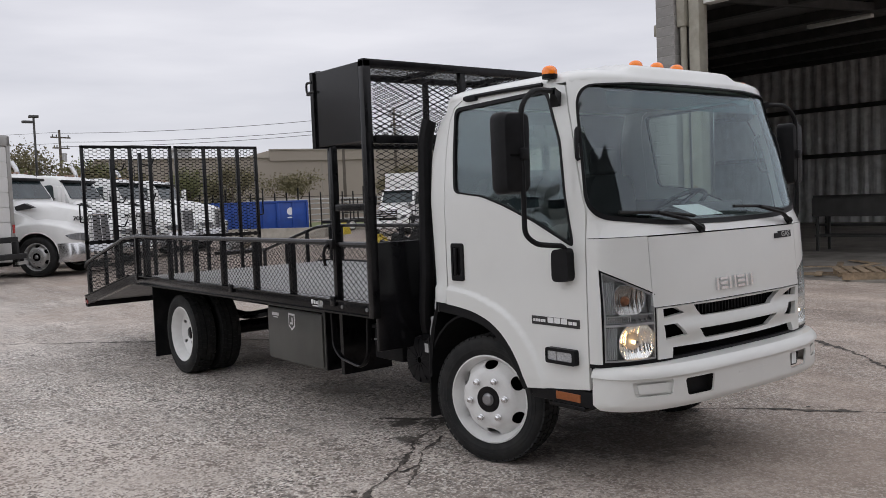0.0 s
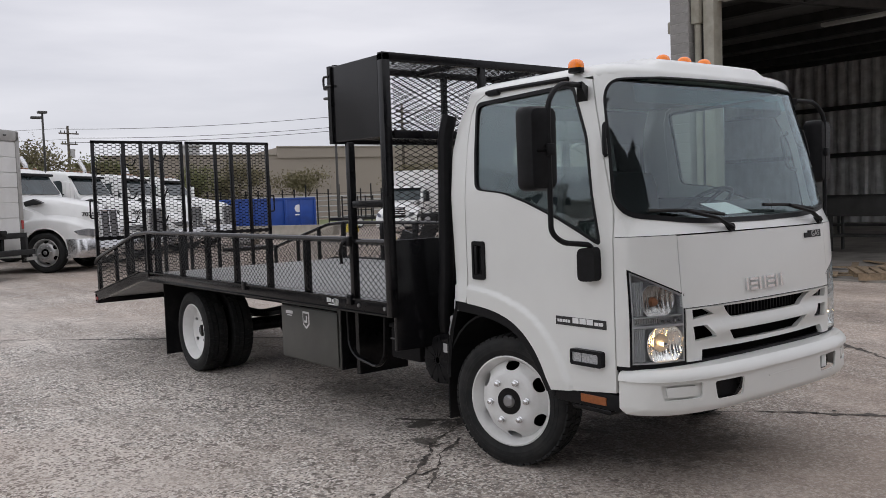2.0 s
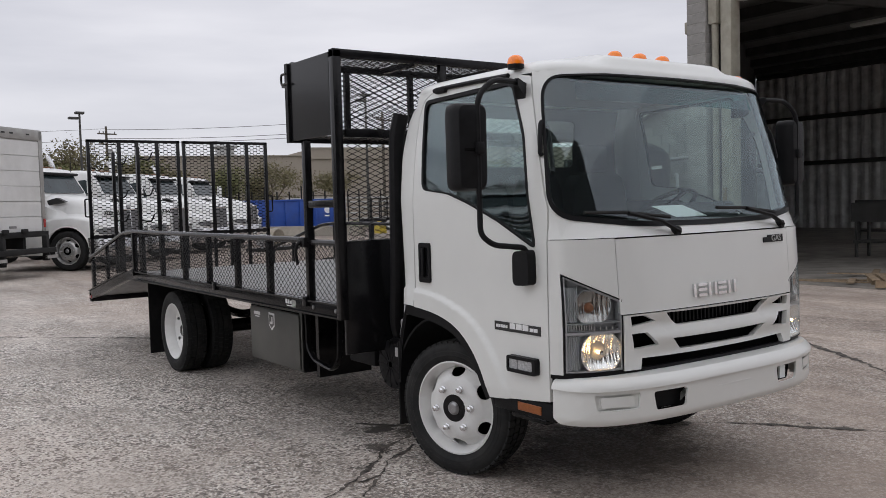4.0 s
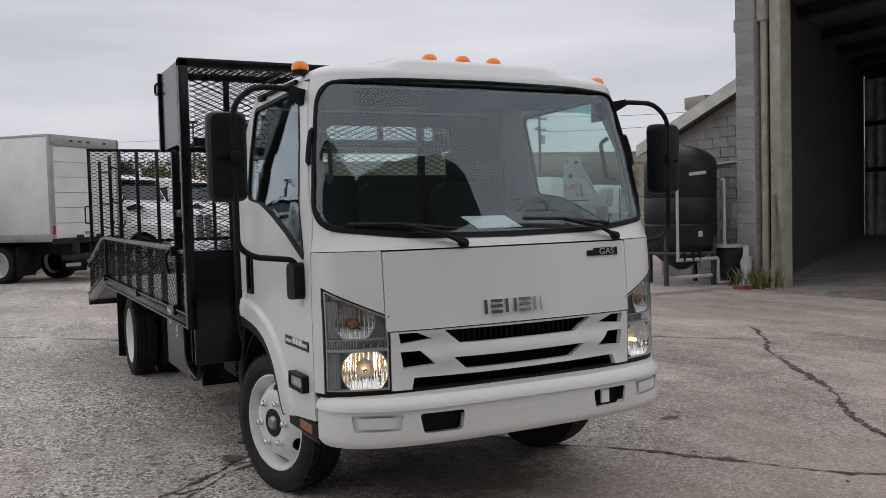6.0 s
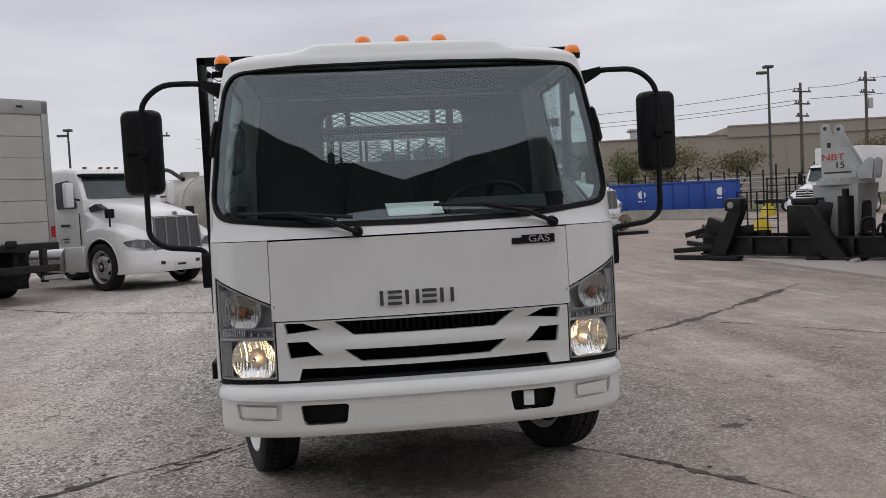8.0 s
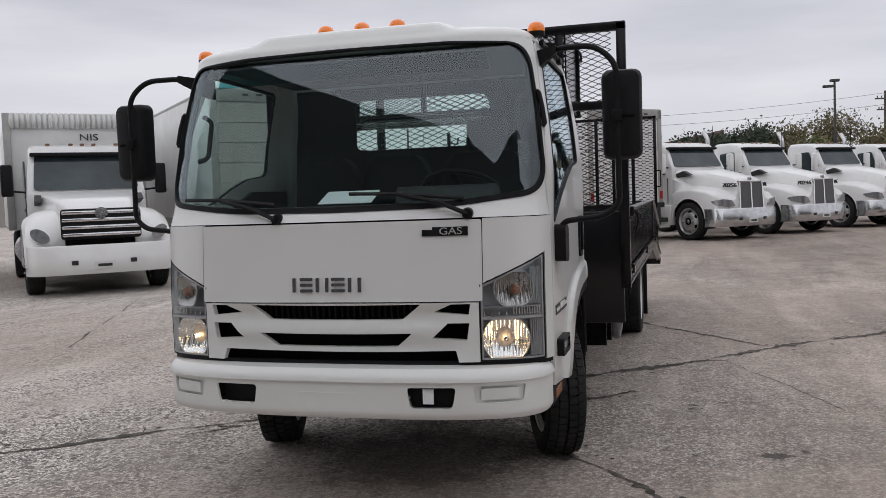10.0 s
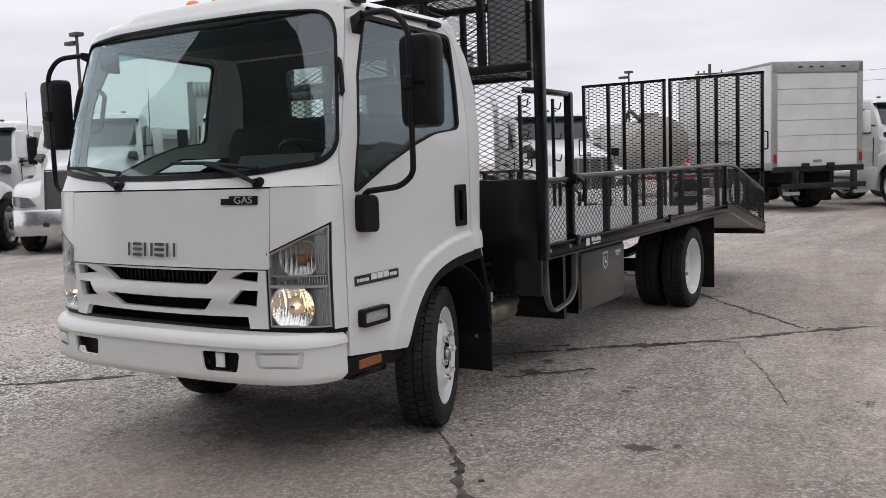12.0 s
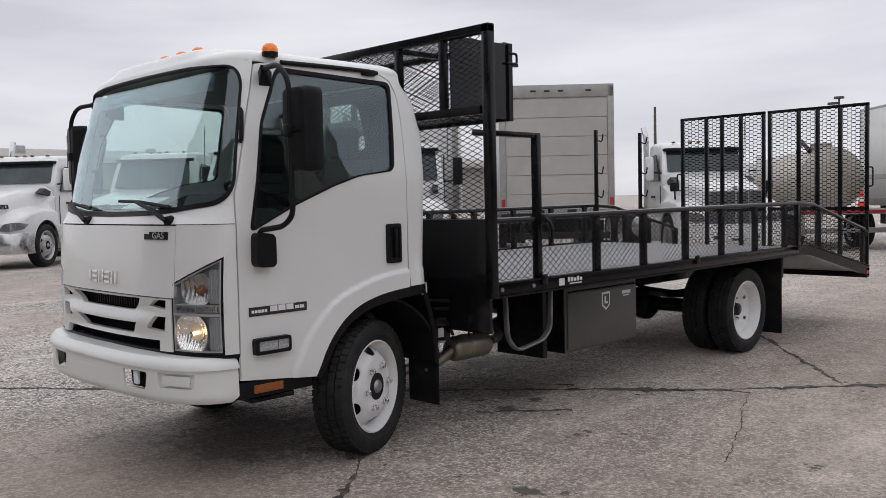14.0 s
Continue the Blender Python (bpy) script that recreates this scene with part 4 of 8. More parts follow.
part("dash_cluster", prism(B(), fillet([(-0.86, 1.46), (-0.64, 1.44), (-0.66, 1.56), (-0.80, 1.59)], 0.03, 3), lambda u, v, w: Vector((w, u, v)), 0.20, 0.72), INTERIOR, dash)
bm = B()
wc = Vector((0.46, -0.47, 1.545))
tilt = Matrix.Rotation(radians(-32), 3, "X")
tube(bm, [wc + tilt @ Vector((0.215 * math.cos(a), 0.215 * math.sin(a), 0)) for a in np.linspace(0, 2 * math.pi, 33)], 0.015, 8)
for a in (0.3, math.pi - 0.3, -math.pi / 2):
    bar(bm, wc, wc + tilt @ Vector((0.205 * math.cos(a), 0.205 * math.sin(a), 0)), 0.04, 0.012)
cyl(bm, wc + tilt @ Vector((0, 0, 0.015)), wc + tilt @ Vector((0, 0, -0.40)), 0.055, 0.035, 16)
part("steering_wheel", bm, PLASTIC, truck, "black four-spoke steering wheel")
for x0, x1 in ((0.20, 0.74), (-0.34, 0.12), (-0.80, -0.36)):
    bm = box(B(), x0, x1, -0.28, 0.22, 1.22, 1.40, 0.05, 3)
    seat = part("seat", bm, SEAT, truck)
    part("backrest", loft(B(), [[(xx, 0.10 + dy, zz) for xx, dy in ((x0 + e, 0.0), (x1 - e, 0.0), (x1 - e, 0.12), (x0 + e, 0.12))] for zz, e in ((1.34, 0.01), (1.5, 0.0), (1.68, 0.02), (1.76, 0.06), (1.79, 0.10))]), SEAT, seat)
    if x1 > 0.3:
        part("headrest", box(B(), (x0 + x1) / 2 - 0.13, (x0 + x1) / 2 + 0.13, 0.14, 0.22, 1.80, 2.0, 0.035, 3), SEAT, seat)
bm = box(B(), -0.14, 0.14, -0.07, 0.11, 0, 0.003)
pp = part("dash_paper", bm, PAPER, truck, "white paper sheet lying on the dashboard")
pp.matrix_basis = pose(0.0, -0.99, 1.532, 20, 0, 3)
for sg in (-1, 1):
    part("grab_handle", tube(B(), soften([(sg * 0.90, -0.90, 1.76), (sg * 0.86, -0.86, 1.78), (sg * 0.85, -0.82, 1.98), (sg * 0.89, -0.84, 2.01)], 0.03), 0.013, 8), INTERIOR, truck)

# wipers: pivot, arm and blade
for px, tx, bl in ((-0.30, -0.62, 0.58), (0.665, 0.33, 0.60)):
    wp = new("wiper")
    wp.parent = truck
    on = lambda x, z, d: front(s_of_x(abs(x)) * (1 if x > 0 else -1), z, d)
    a = on(px, 1.442, -0.025)
    part("wiper_pivot", cyl(B(), on(px, 1.442, 0.01), a, 0.03, 0.024, 14), PLASTIC, wp)
    m1, tip = on(px - 0.13, 1.50, -0.05), on(tx, 1.545, -0.028)
    part("wiper_arm", tube(B(), [a, m1, tip], 0.016, 8, 0.011), PLASTIC, wp)
    b0, b1 = on(tx - bl * 0.42, 1.555, -0.014), on(tx + bl * 0.52, 1.515, -0.014)
    part("wiper_blade", tube(B(), [b0, on(tx, 1.548, -0.016), b1], 0.010, 6), RUBBER, wp)

# wheels
for sg in (-1, 1):
    make_wheel(truck, pose(sg * 0.875, -0.055, 0.403, 0, 0, 20 if sg > 0 else 196), name="front_wheel")
    make_wheel(truck, pose(sg * 1.035, 4.47, 0.403, 0, 0, 0 if sg > 0 else 180), dish="in", name="rear_wheel")
    make_wheel(truck, pose(sg * 0.765, 4.47, 0.403, 0, 0, 180 if sg > 0 else 0), dish="out", lugs=0, name="inner_wheel")
    part("mud_flap", box(B(), min(sg * 0.62, sg * 1.17), max(sg * 0.62, sg * 1.17), 5.13, 5.145, 0.10, 0.88, 0.003, 1), FLAP, truck, "black rubber mud flap")
    part("mud_flap", box(B(), min(sg * 0.72, sg * 1.0), max(sg * 0.72, sg * 1.0), 0.475, 0.487, 0.20, 0.74, 0.003, 1), FLAP, truck, "black rubber mud flap")
    rows = [[(sg * a, y, z) for a, y in ((0.66, y0), (1.005, y0), (1.005, y0 - 0.03), (0.66, y0 - 0.03))] for y0, z in ((0.345, 1.0), (0.385, 0.93), (0.425, 0.82), (0.455, 0.70), (0.472, 0.58), (0.478, 0.48))]
    part("rear_mudguard", loft(B(), rows), PLASTIC, truck, "curved black plastic mudguard")
    part("guard_lip", tube(B(), [(sg * 1.0, 0.335, 0.99), (sg * 1.0, 0.38, 0.92), (sg * 1.0, 0.42, 0.81), (sg * 1.0, 0.45, 0.69), (sg * 1.0, 0.468, 0.50)], 0.014, 6), PLASTIC, truck)
    for z in (0.66, 0.42):
        part("flap_bolt", cyl(B(), (sg * 0.90, 0.470, z), (sg * 0.90, 0.462, z), 0.012, n=8), STEEL, truck)
    part("cab_latch", tube(B(), soften([(sg * 0.985, 0.335, 1.0), (sg * 1.0, 0.345, 0.93), (sg * 1.0, 0.39, 0.93), (sg * 0.985, 0.40, 1.0)], 0.02, 3), 0.007, 6), STEEL, truck)
    part("guard_stay", tube(B(), [(sg * 0.97, 0.37, 0.99), (sg * 0.95, 0.44, 0.84), (sg * 0.94, 0.50, 0.74)], 0.013, 6), BLACK, truck)
    bracket = part("hanger_bracket", box(B(), min(sg * 0.80, sg * 0.97), max(sg * 0.80, sg * 0.97), 0.482, 0.60, 0.70, 0.755, 0.008), BLACK, truck)
    part("bracket_plate", box(B(), min(sg * 0.80, sg * 0.968), max(sg * 0.80, sg * 0.968), 0.49, 0.515, 0.56, 0.70), BLACK, bracket)
    part("bracket_tag", box(B(), min(sg * 0.971, sg * 0.974), max(sg * 0.971, sg * 0.974), 0.50, 0.56, 0.63, 0.69), PVC, bracket, "small pale tag")
    part("bracket_foot", box(B(), min(sg * 0.80, sg * 0.95), max(sg * 0.80, sg * 0.95), 0.482, 0.60, 0.585, 0.60, 0.004), STEEL, bracket)
for y, r in ((0, 0.045), (4.47, 0.07)):
    part("axle", cyl(B(), (-0.85, y, 0.40), (0.85, y, 0.40), r, n=14), BLACK, truck)
part("differential", lathe(B(), [(0.02, -0.16), (0.13, -0.14), (0.18, 0), (0.13, 0.14), (0.02, 0.16)], 20), BLACK, truck).matrix_basis = pose(0, 4.47, 0.40, 0, 0, 90)

# chassis
for sg in (-1, 1):
    part("chassis_rail", box(B(), sg * 0.40 - 0.03, sg * 0.40 + 0.03, -0.95, 6.3, 0.66, 0.86, 0.006), BLACK, truck)
    part("leaf_spring", tube(B(), soften([(sg * 0.46, 3.75, 0.62), (sg * 0.46, 4.47, 0.50), (sg * 0.46, 5.2, 0.62)], 0.5, 8), 0.035, 6, 0.045), BLACK, truck)
for y in (0.9, 2.0, 3.2, 5.6):
    part("cross_member", box(B(), -0.40, 0.40, y - 0.04, y + 0.04, 0.68, 0.80, 0.006), BLACK, truck)
part("engine", box(B(), -0.42, 0.42, -0.6, 0.9, 0.42, 0.96, 0.06), DARK, truck)
for sg in (-1, 1):
    part("frame_bracket", box(B(), min(sg * 0.44, sg * 0.80), max(sg * 0.44, sg * 0.80), 0.72, 0.80, 0.55, 0.84, 0.01), BLACK, truck)
    for k, (y0, z0, y1, z1) in enumerate(((0.55, 0.86, 0.95, 0.72), (0.60, 0.80, 1.05, 0.62), (0.52, 0.74, 0.82, 0.60))):
        part("brake_hose", tube(B(), soften([(sg * 0.84, y0, z0), (sg * 0.88, (y0 + y1) / 2, z0 - 0.02), (sg * 0.80, y1, z1)], 0.06, 4), 0.012, 6), PLASTIC, truck)
part("exhaust_flange", cyl(B(), (0.74, 0.845, 0.474), (0.74, 0.87, 0.476), 0.068, n=18), EXHAUST, truck)
part("exhaust_can", lathe(B(), [(0.042, -0.02), (0.078, 0.0), (0.088, 0.02), (0.088, 0.12), (0.092, 0.125), (0.092, 0.14), (0.088, 0.145), (0.088, 0.32), (0.072, 0.35), (0.04, 0.38)], 24), EXHAUST, truck, "stained steel exhaust canister").matrix_basis = pose(0.74, 0.865, 0.482, 0, 0, 90)
part("exhaust_pipe", tube(B(), soften([(0.55, 0.2, 0.40), (0.74, 0.62, 0.385), (0.74, 0.74, 0.42), (0.74, 0.86, 0.476)], 0.12), 0.038, 10), EXHAUST, truck)
part("exhaust_tail", tube(B(), soften([(0.74, 1.26, 0.49), (0.70, 1.42, 0.50), (0.45, 1.6, 0.56), (0.40, 3.0, 0.60)], 0.1), 0.035, 10), EXHAUST, truck)
for k in range(3):
    part("sensor_lead", tube(B(), soften([(0.76, 1.02 + 0.05 * k, 0.56), (0.78, 1.0 + 0.06 * k, 0.63 + 0.02 * k), (0.70, 1.12 + 0.05 * k, 0.66), (0.50, 1.15, 0.72)], 0.05, 4), 0.007, 5), PLASTIC, truck)
part("air_cleaner", lathe(B(), [(0.02, -0.05), (0.165, -0.045), (0.175, 0.0), (0.17, 0.10), (0.16, 0.14), (0.11, 0.155), (0.02, 0.15)], 30), PLASTIC, truck, "round black ribbed air cleaner").matrix_basis = pose(-0.80, 0.66, 0.56, 0, 0, 180)
bm = B()
for i in range(12):
    a = 2 * math.pi * i / 12
    bar(bm, (0.152, 0.03 * math.cos(a), 0.03 * math.sin(a)), (0.150, 0.15 * math.cos(a), 0.15 * math.sin(a)), 0.010, 0.010)
part("cleaner_rib", bm, PLASTIC, truck).matrix_basis = pose(-0.80, 0.66, 0.56, 0, 0, 180)
part("intake_duct", tube(B(), soften([(-0.84, 0.66, 0.70), (-0.95, 0.56, 0.85), (-0.97, 0.50, 1.2), (-0.97, 0.47, 2.05), (-0.95, 0.44, 2.19)], 0.12, 5), 0.05, 12, 0.07), PLASTIC, truck, "black air intake snorkel")
filler = part("filler_neck", tube(B(), soften([(-0.90, 0.52, 0.70), (-0.945, 0.48, 0.76), (-0.955, 0.44, 0.84)], 0.05, 4), 0.036, 12, 0.028), LAMP_GREY, truck, "white plastic filler neck")
part("filler_cap", lathe(B(), [(0.001, 0.022), (0.026, 0.018), (0.030, -0.018), (0.020, -0.022)], 16), PVC, filler).matrix_basis = pose(-0.968, 0.44, 0.862, 0, 0, 170)
part("clamp_band", tube(B(), [(-0.90 + 0.012 * math.cos(a), 0.52 + 0.042 * math.cos(a), 0.712 + 0.03 * math.sin(a)) for a in np.linspace(0, 2 * math.pi, 17)], 0.006, 5), STEEL, truck)
part("battery_box", box(B(), -0.95, -0.48, 0.86, 1.21, 0.515, 0.735, 0.015), PLASTIC, truck)
part("battery_strap", box(B(), -0.957, -0.951, 1.03, 1.07, 0.60, 0.775), STEEL, truck)
part("battery_rod", cyl(B(), (-0.956, 0.87, 0.665), (-0.956, 1.20, 0.655), 0.006, n=6), STEEL, truck)
part("battery_lid", box(B(), -0.97, -0.46, 0.84, 1.23, 0.737, 0.765, 0.01), PLASTIC, truck)
part("brake_chamber", cyl(B(), (0.30, 3.3, 0.55), (0.30, 3.6, 0.55), 0.14, n=18), BLACK, truck)
part("fuel_cell", box(B(), -0.34, 0.34, 2.4, 3.6, 0.48, 0.80, 0.05), BLACK, truck)

STEP_GREY = mat("worn_grey_bar", (0.16, 0.16, 0.16), 0.5, 0.4, vary=0.2, grain=12)
# ---- landscaping body ----
XB = 1.255
XC = 1.285
part("deck", box(B(), -1.20, 1.20, 0.76, 5.35, 0.925, 0.962), DECK, truck, "worn grey steel deck")
bm = B()
for i in range(15):
    y = 0.95 + i * 0.31
    box(bm, -1.18, 1.18, y - 0.025, y + 0.025, 0.862, 0.924)
part("deck_joist", bm, BLACK, truck, smooth=False)
part("dovetail", loft(B(), [[(-1.19, 5.35, 0.962), (1.19, 5.35, 0.962), (1.19, 5.35, 0.925), (-1.19, 5.35, 0.925)], [(-1.19, 7.22, 0.60), (1.19, 7.22, 0.60), (1.19, 7.22, 0.563), (-1.19, 7.22, 0.563)]]), DECK, truck)
part("tail_beam", box(B(), -XB, XB, 7.20, 7.29, 0.50, 0.62, 0.008), BLACK, truck)
part("skirt_beam", box(B(), -1.0, 1.0, 5.5, 5.56, 0.62, 0.86), BLACK, truck)
part("front_bulkhead", box(B(), -1.24, 1.24, 0.715, 0.745, 0.65, 1.39, 0.006), BLACK_GLOSS, truck, "gloss black steel bulkhead plate")
for sg in (-1, 1):
    x = sg * XB
    # channel along the deck with lit upper and lower flanges
    rail = part("side_rail", box(B(), min(x, x - sg * 0.05), max(x, x - sg * 0.05), 0.72, 5.36, 0.882, 0.978, 0.004), BLACK, truck, "black steel side channel")
    for z in (0.884, 0.972):
        part("rail_flange", box(B(), min(x - sg * 0.02, x + sg * 0.016), max(x - sg * 0.02, x + sg * 0.016), 0.72, 5.36, z - 0.006, z + 0.006), BLACK, rail)
    part("tail_rail", loft(B(), [[(x, y, z0), (x - sg * 0.05, y, z0), (x - sg * 0.05, y, z1), (x, y, z1)] for y, z0, z1 in ((5.36, 0.882, 0.978), (5.62, 0.86, 0.965), (7.27, 0.52, 0.64))]), BLACK, truck)
    part("tail_flange", loft(B(), [[(x - sg * 0.02, y, z0), (x + sg * 0.014, y, z0), (x + sg * 0.014, y, z1), (x - sg * 0.02, y, z1)] for y, z0, z1 in ((5.62, 0.958, 0.968), (7.27, 0.632, 0.642))]), BLACK, truck)
    part("tail_reflector", box(B(), min(x, x + sg * 0.006), max(x, x + sg * 0.006), 7.18, 7.26, 0.545, 0.585), RED, truck)
    # top rail and posts
    top = soften([(x - sg * 0.02, 1.26, 1.388), (x - sg * 0.02, 5.36, 1.40), (x - sg * 0.02, 5.75, 1.375), (x - sg * 0.02, 7.18, 1.06), (x - sg * 0.02, 7.26, 1.0)], 0.08, 4)
    part("top_rail", tube(B(), top, 0.021, 8), BLACK, truck)
    part("top_rail", tube(B(), [(x - sg * 0.02, 0.74, 1.375), (x - sg * 0.02, 1.22, 1.375)], 0.021, 8), BLACK, truck)
    for y in (1.93, 2.56, 3.20, 3.82, 4.47, 5.11):
        part("side_post", box(B(), x - sg * 0.045 - 0.02, x - sg * 0.045 + 0.02, y - 0.03, y + 0.03, 0.97, 1.385, 0.004), BLACK, truck)
    part("side_post", box(B(), x - sg * 0.03 - 0.025, x - sg * 0.03 + 0.025, 5.34, 5.39, 0.95, 1.39, 0.004), BLACK, truck)
    for y, zb, zt in ((5.95, 0.88, 1.34), (6.52, 0.77, 1.21), (7.18, 0.63, 1.06)):
        part("side_post", box(B(), x - sg * 0.045 - 0.018, x - sg * 0.045 + 0.018, y - 0.022, y + 0.022, zb, zt, 0.003), BLACK, truck)
    fn = lambda u, v, d, x=x, sg=sg: Vector((x - sg * 0.02 - sg * d, u, v))
    expanded("side_mesh", truck, fn, 1.26, 5.34, 0.985, 1.37, 0.062, 0.048, BLACK, 0.0048)
    expanded("side_mesh", truck, fn, 0.76, 1.20, 0.985, 1.36, 0.062, 0.048, BLACK, 0.0048)
    fd = lambda u, v, d, x=x, sg=sg: Vector((x - sg * 0.02 - sg * d, u, v - (0.0 if u < 5.6 else (u - 5.6) * 0.212)))
    expanded("tail_mesh", truck, fd, 5.40, 7.22, 0.985, 1.355, 0.062, 0.048, BLACK, 0.0048)
    # pins and latches
    for y in (1.24, 2.95 if sg < 0 else 3.30, 5.30):
        part("rail_latch", box(B(), min(x, x + sg * 0.025), max(x, x + sg * 0.025), y - 0.03, y + 0.03, 0.93, 1.0, 0.006), BLACK, truck)
    part("gate_latch", tube(B(), soften([(x, 1.24, 1.40), (x + sg * 0.05, 1.26, 1.36), (x + sg * 0.05, 1.29, 1.30), (x + sg * 0.03, 1.30, 1.22)], 0.02), 0.012, 7), BLACK, truck)
    part("latch_block", box(B(), min(x - sg * 0.01, x + sg * 0.03), max(x - sg * 0.01, x + sg * 0.03), 1.20, 1.30, 1.34, 1.41, 0.008), BLACK, truck)
    for y in (0.82, 1.14):
        part("rail_bolt", cyl(B(), (x, y, 0.93), (x + sg * 0.008, y, 0.93), 0.014, n=10), STEEL, truck)
    part("tail_lamp", box(B(), sg * 0.95 - 0.08, sg * 0.95 + 0.08, 7.29, 7.31, 0.53, 0.58), RED, truck)
    # bulkhead posts
    xc = sg * XC
    part("bulkhead_post", box(B(), min(xc, xc - sg * 0.06), max(xc, xc - sg * 0.06), 0.70, 0.76, 0.88, 2.615, 0.005), BLACK, truck)
    part("gate_post", box(B(), min(x, x - sg * 0.05), max(x, x - sg * 0.05), 1.195, 1.245, 0.95, 1.945 if sg > 0 else 2.07, 0.005), BLACK, truck)
    # under-body toolbox with step hoop
    tb = part("toolbox", box(B(), min(sg * 0.62, sg * 1.06), max(sg * 0.62, sg * 1.06), 1.735, 2.68, 0.365, 0.865, 0.008), BOX_STEEL, truck, "dark grey steel underbody toolbox")
    part("toolbox_side", box(B(), min(sg * 0.62, sg * 1.058), max(sg * 0.62, sg * 1.058), 1.722, 1.733, 0.365, 0.865), BLACK, tb)
    part("toolbox_door", box(B(), min(sg * 1.062, sg * 1.075), max(sg * 1.062, sg * 1.075), 1.755, 2.66, 0.385, 0.80, 0.004), BOX_STEEL, tb)
    part("toolbox_hinge", tube(B(), [(sg * 1.068, 1.77, 0.812), (sg * 1.068, 2.64, 0.812)], 0.008, 6), BLACK, tb)
    shield = [(-0.052, 0.066), (0.052, 0.07), (0.052, -0.035), (0.0, -0.072), (-0.052, -0.035)]
    part("toolbox_emblem", prism(B(), shield, lambda u, v, w: Vector((sg * w, 2.235 + u, 0.71 + v)), 1.075, 1.078), WHITE_INK, tb, "pale shield emblem")
    part("emblem_field", prism(B(), [(u * 0.76, v * 0.76) for u, v in shield], lambda u, v, w: Vector((sg * w, 2.235 + u, 0.71 + v)), 1.078, 1.0795), BOX_STEEL, tb)
    part("emblem_mark", prism(B(), [(-0.022, 0.035), (-0.005, 0.035), (-0.005, -0.004), (0.022, -0.004), (0.022, -0.022), (-0.022, -0.022)], lambda u, v, w: Vector((sg * w, 2.235 + u, 0.71 + v)), 1.0795, 1.081), WHITE_INK, tb)
    part("maker_mark", box(B(), min(sg * 1.075, sg * 1.077), max(sg * 1.075, sg * 1.077), 2.46, 2.575, 0.742, 0.768), WHITE_INK, tb)
    part("maker_mark", box(B(), min(sg * 1.075, sg * 1.077), max(sg * 1.075, sg * 1.077), 2.475, 2.555, 0.724, 0.733), WHITE_INK, tb)
    hoop = soften([(sg * 1.15, 1.455, 0.885), (sg * 1.15, 1.445, 0.60), (sg * 1.15, 1.36, 0.525), (sg * 1.15, 1.08, 0.485), (sg * 1.15, 0.985, 0.58), (sg * 1.15, 0.968, 0.885)], 0.09, 6)
    part("step_hoop", tube(B(), hoop, 0.024, 8, 0.012), STEP_GREY if sg > 0 else BLACK, truck, "bent flat-bar step")
    part("body_plate", box(B(), min(sg * 0.60, sg * 1.04), max(sg * 0.60, sg * 1.04), 1.50, 1.545, 0.36, 0.88), BLACK, truck)
    part("flag_decal", box(B(), min(x, x + sg * 0.0025), max(x, x + sg * 0.0025), 1.42, 1.48, 0.905, 0.955), WHITE_INK, rail)
    for a, b, c, e in ((1.52, 1.545, 0.925, 0.958), (1.555, 1.58, 0.925, 0.955), (1.59, 1.615, 0.925, 0.948), (1.625, 1.65, 0.925, 0.958), (1.66, 1.685, 0.925, 0.948), (1.54, 1.68, 0.907, 0.915)):
        if sg < 0:
            a, b = 3.1 - b, 3.1 - a
        part("rail_decal", box(B(), min(x, x + sg * 0.0025), max(x, x + sg * 0.0025), a, b, c, e), WHITE_INK, rail)

# mesh storage basket over the bulkhead
YB, ZB, XL = 1.36, 2.085, 0.88
part("cage_top_bar", box(B(), -XC, XC, 0.70, 0.76, 2.565, 2.62, 0.005), BLACK, truck)
part("cage_low_bar", box(B(), -1.20, 1.20, 0.705, 0.755, 2.06, 2.115, 0.005), BLACK, truck)
part("cage_rear_bar", box(B(), -XC + 0.014, XL, YB - 0.045, YB, 2.575, 2.62, 0.005), BLACK, truck)
part("cage_rear_low", box(B(), -XC + 0.014, XL, YB - 0.045, YB, ZB - 0.02, ZB + 0.025, 0.005), BLACK, truck)
for x in (-0.42, 0.42):
    part("cage_upright", box(B(), x - 0.025, x + 0.025, 0.708, 0.752, 1.39, 2.58, 0.004), BLACK, truck)
part("cage_upright", box(B(), XL - 0.05, XL, 0.708, 0.752, 2.1, 2.58, 0.004), BLACK, truck)
for x in (-0.85, -0.3, 0.35, XL - 0.045):
    part("cage_back_upright", box(B(), x, x + 0.04, YB - 0.04, YB - 0.002, ZB, 2.58, 0.004), BLACK, truck)
for x in (-0.55, 0.2):
    part("cage_roof_bar", box(B(), x, x + 0.04, 0.76, YB - 0.045, 2.58, 2.618), BLACK, truck)
fz = lambda u, v, d: Vector((u, 0.73 + d, v))
expanded("bulkhead_mesh", truck, fz, -1.19, 1.19, 1.39, 2.07, 0.085, 0.036, BLACK, 0.0048)
expanded("bulkhead_mesh", truck, fz, -1.19, 1.19, 2.11, 2.58, 0.085, 0.036, BLACK, 0.0048)
expanded("basket_roof_mesh", truck, lambda u, v, d: Vector((u, v, 2.60 + d)), -1.2, XL, 0.76, YB - 0.04, 0.085, 0.036, BLACK, 0.006)
expanded("basket_back_mesh", truck, lambda u, v, d: Vector((u, YB - 0.02 + d, v)), -1.2, XL, ZB + 0.02, 2.58, 0.085, 0.036, BLACK, 0.006)
expanded("basket_floor_mesh", truck, lambda u, v, d: Vector((u, v, ZB + d)), -1.2, XL, 0.76, YB - 0.04, 0.085, 0.036, BLACK, 0.006)
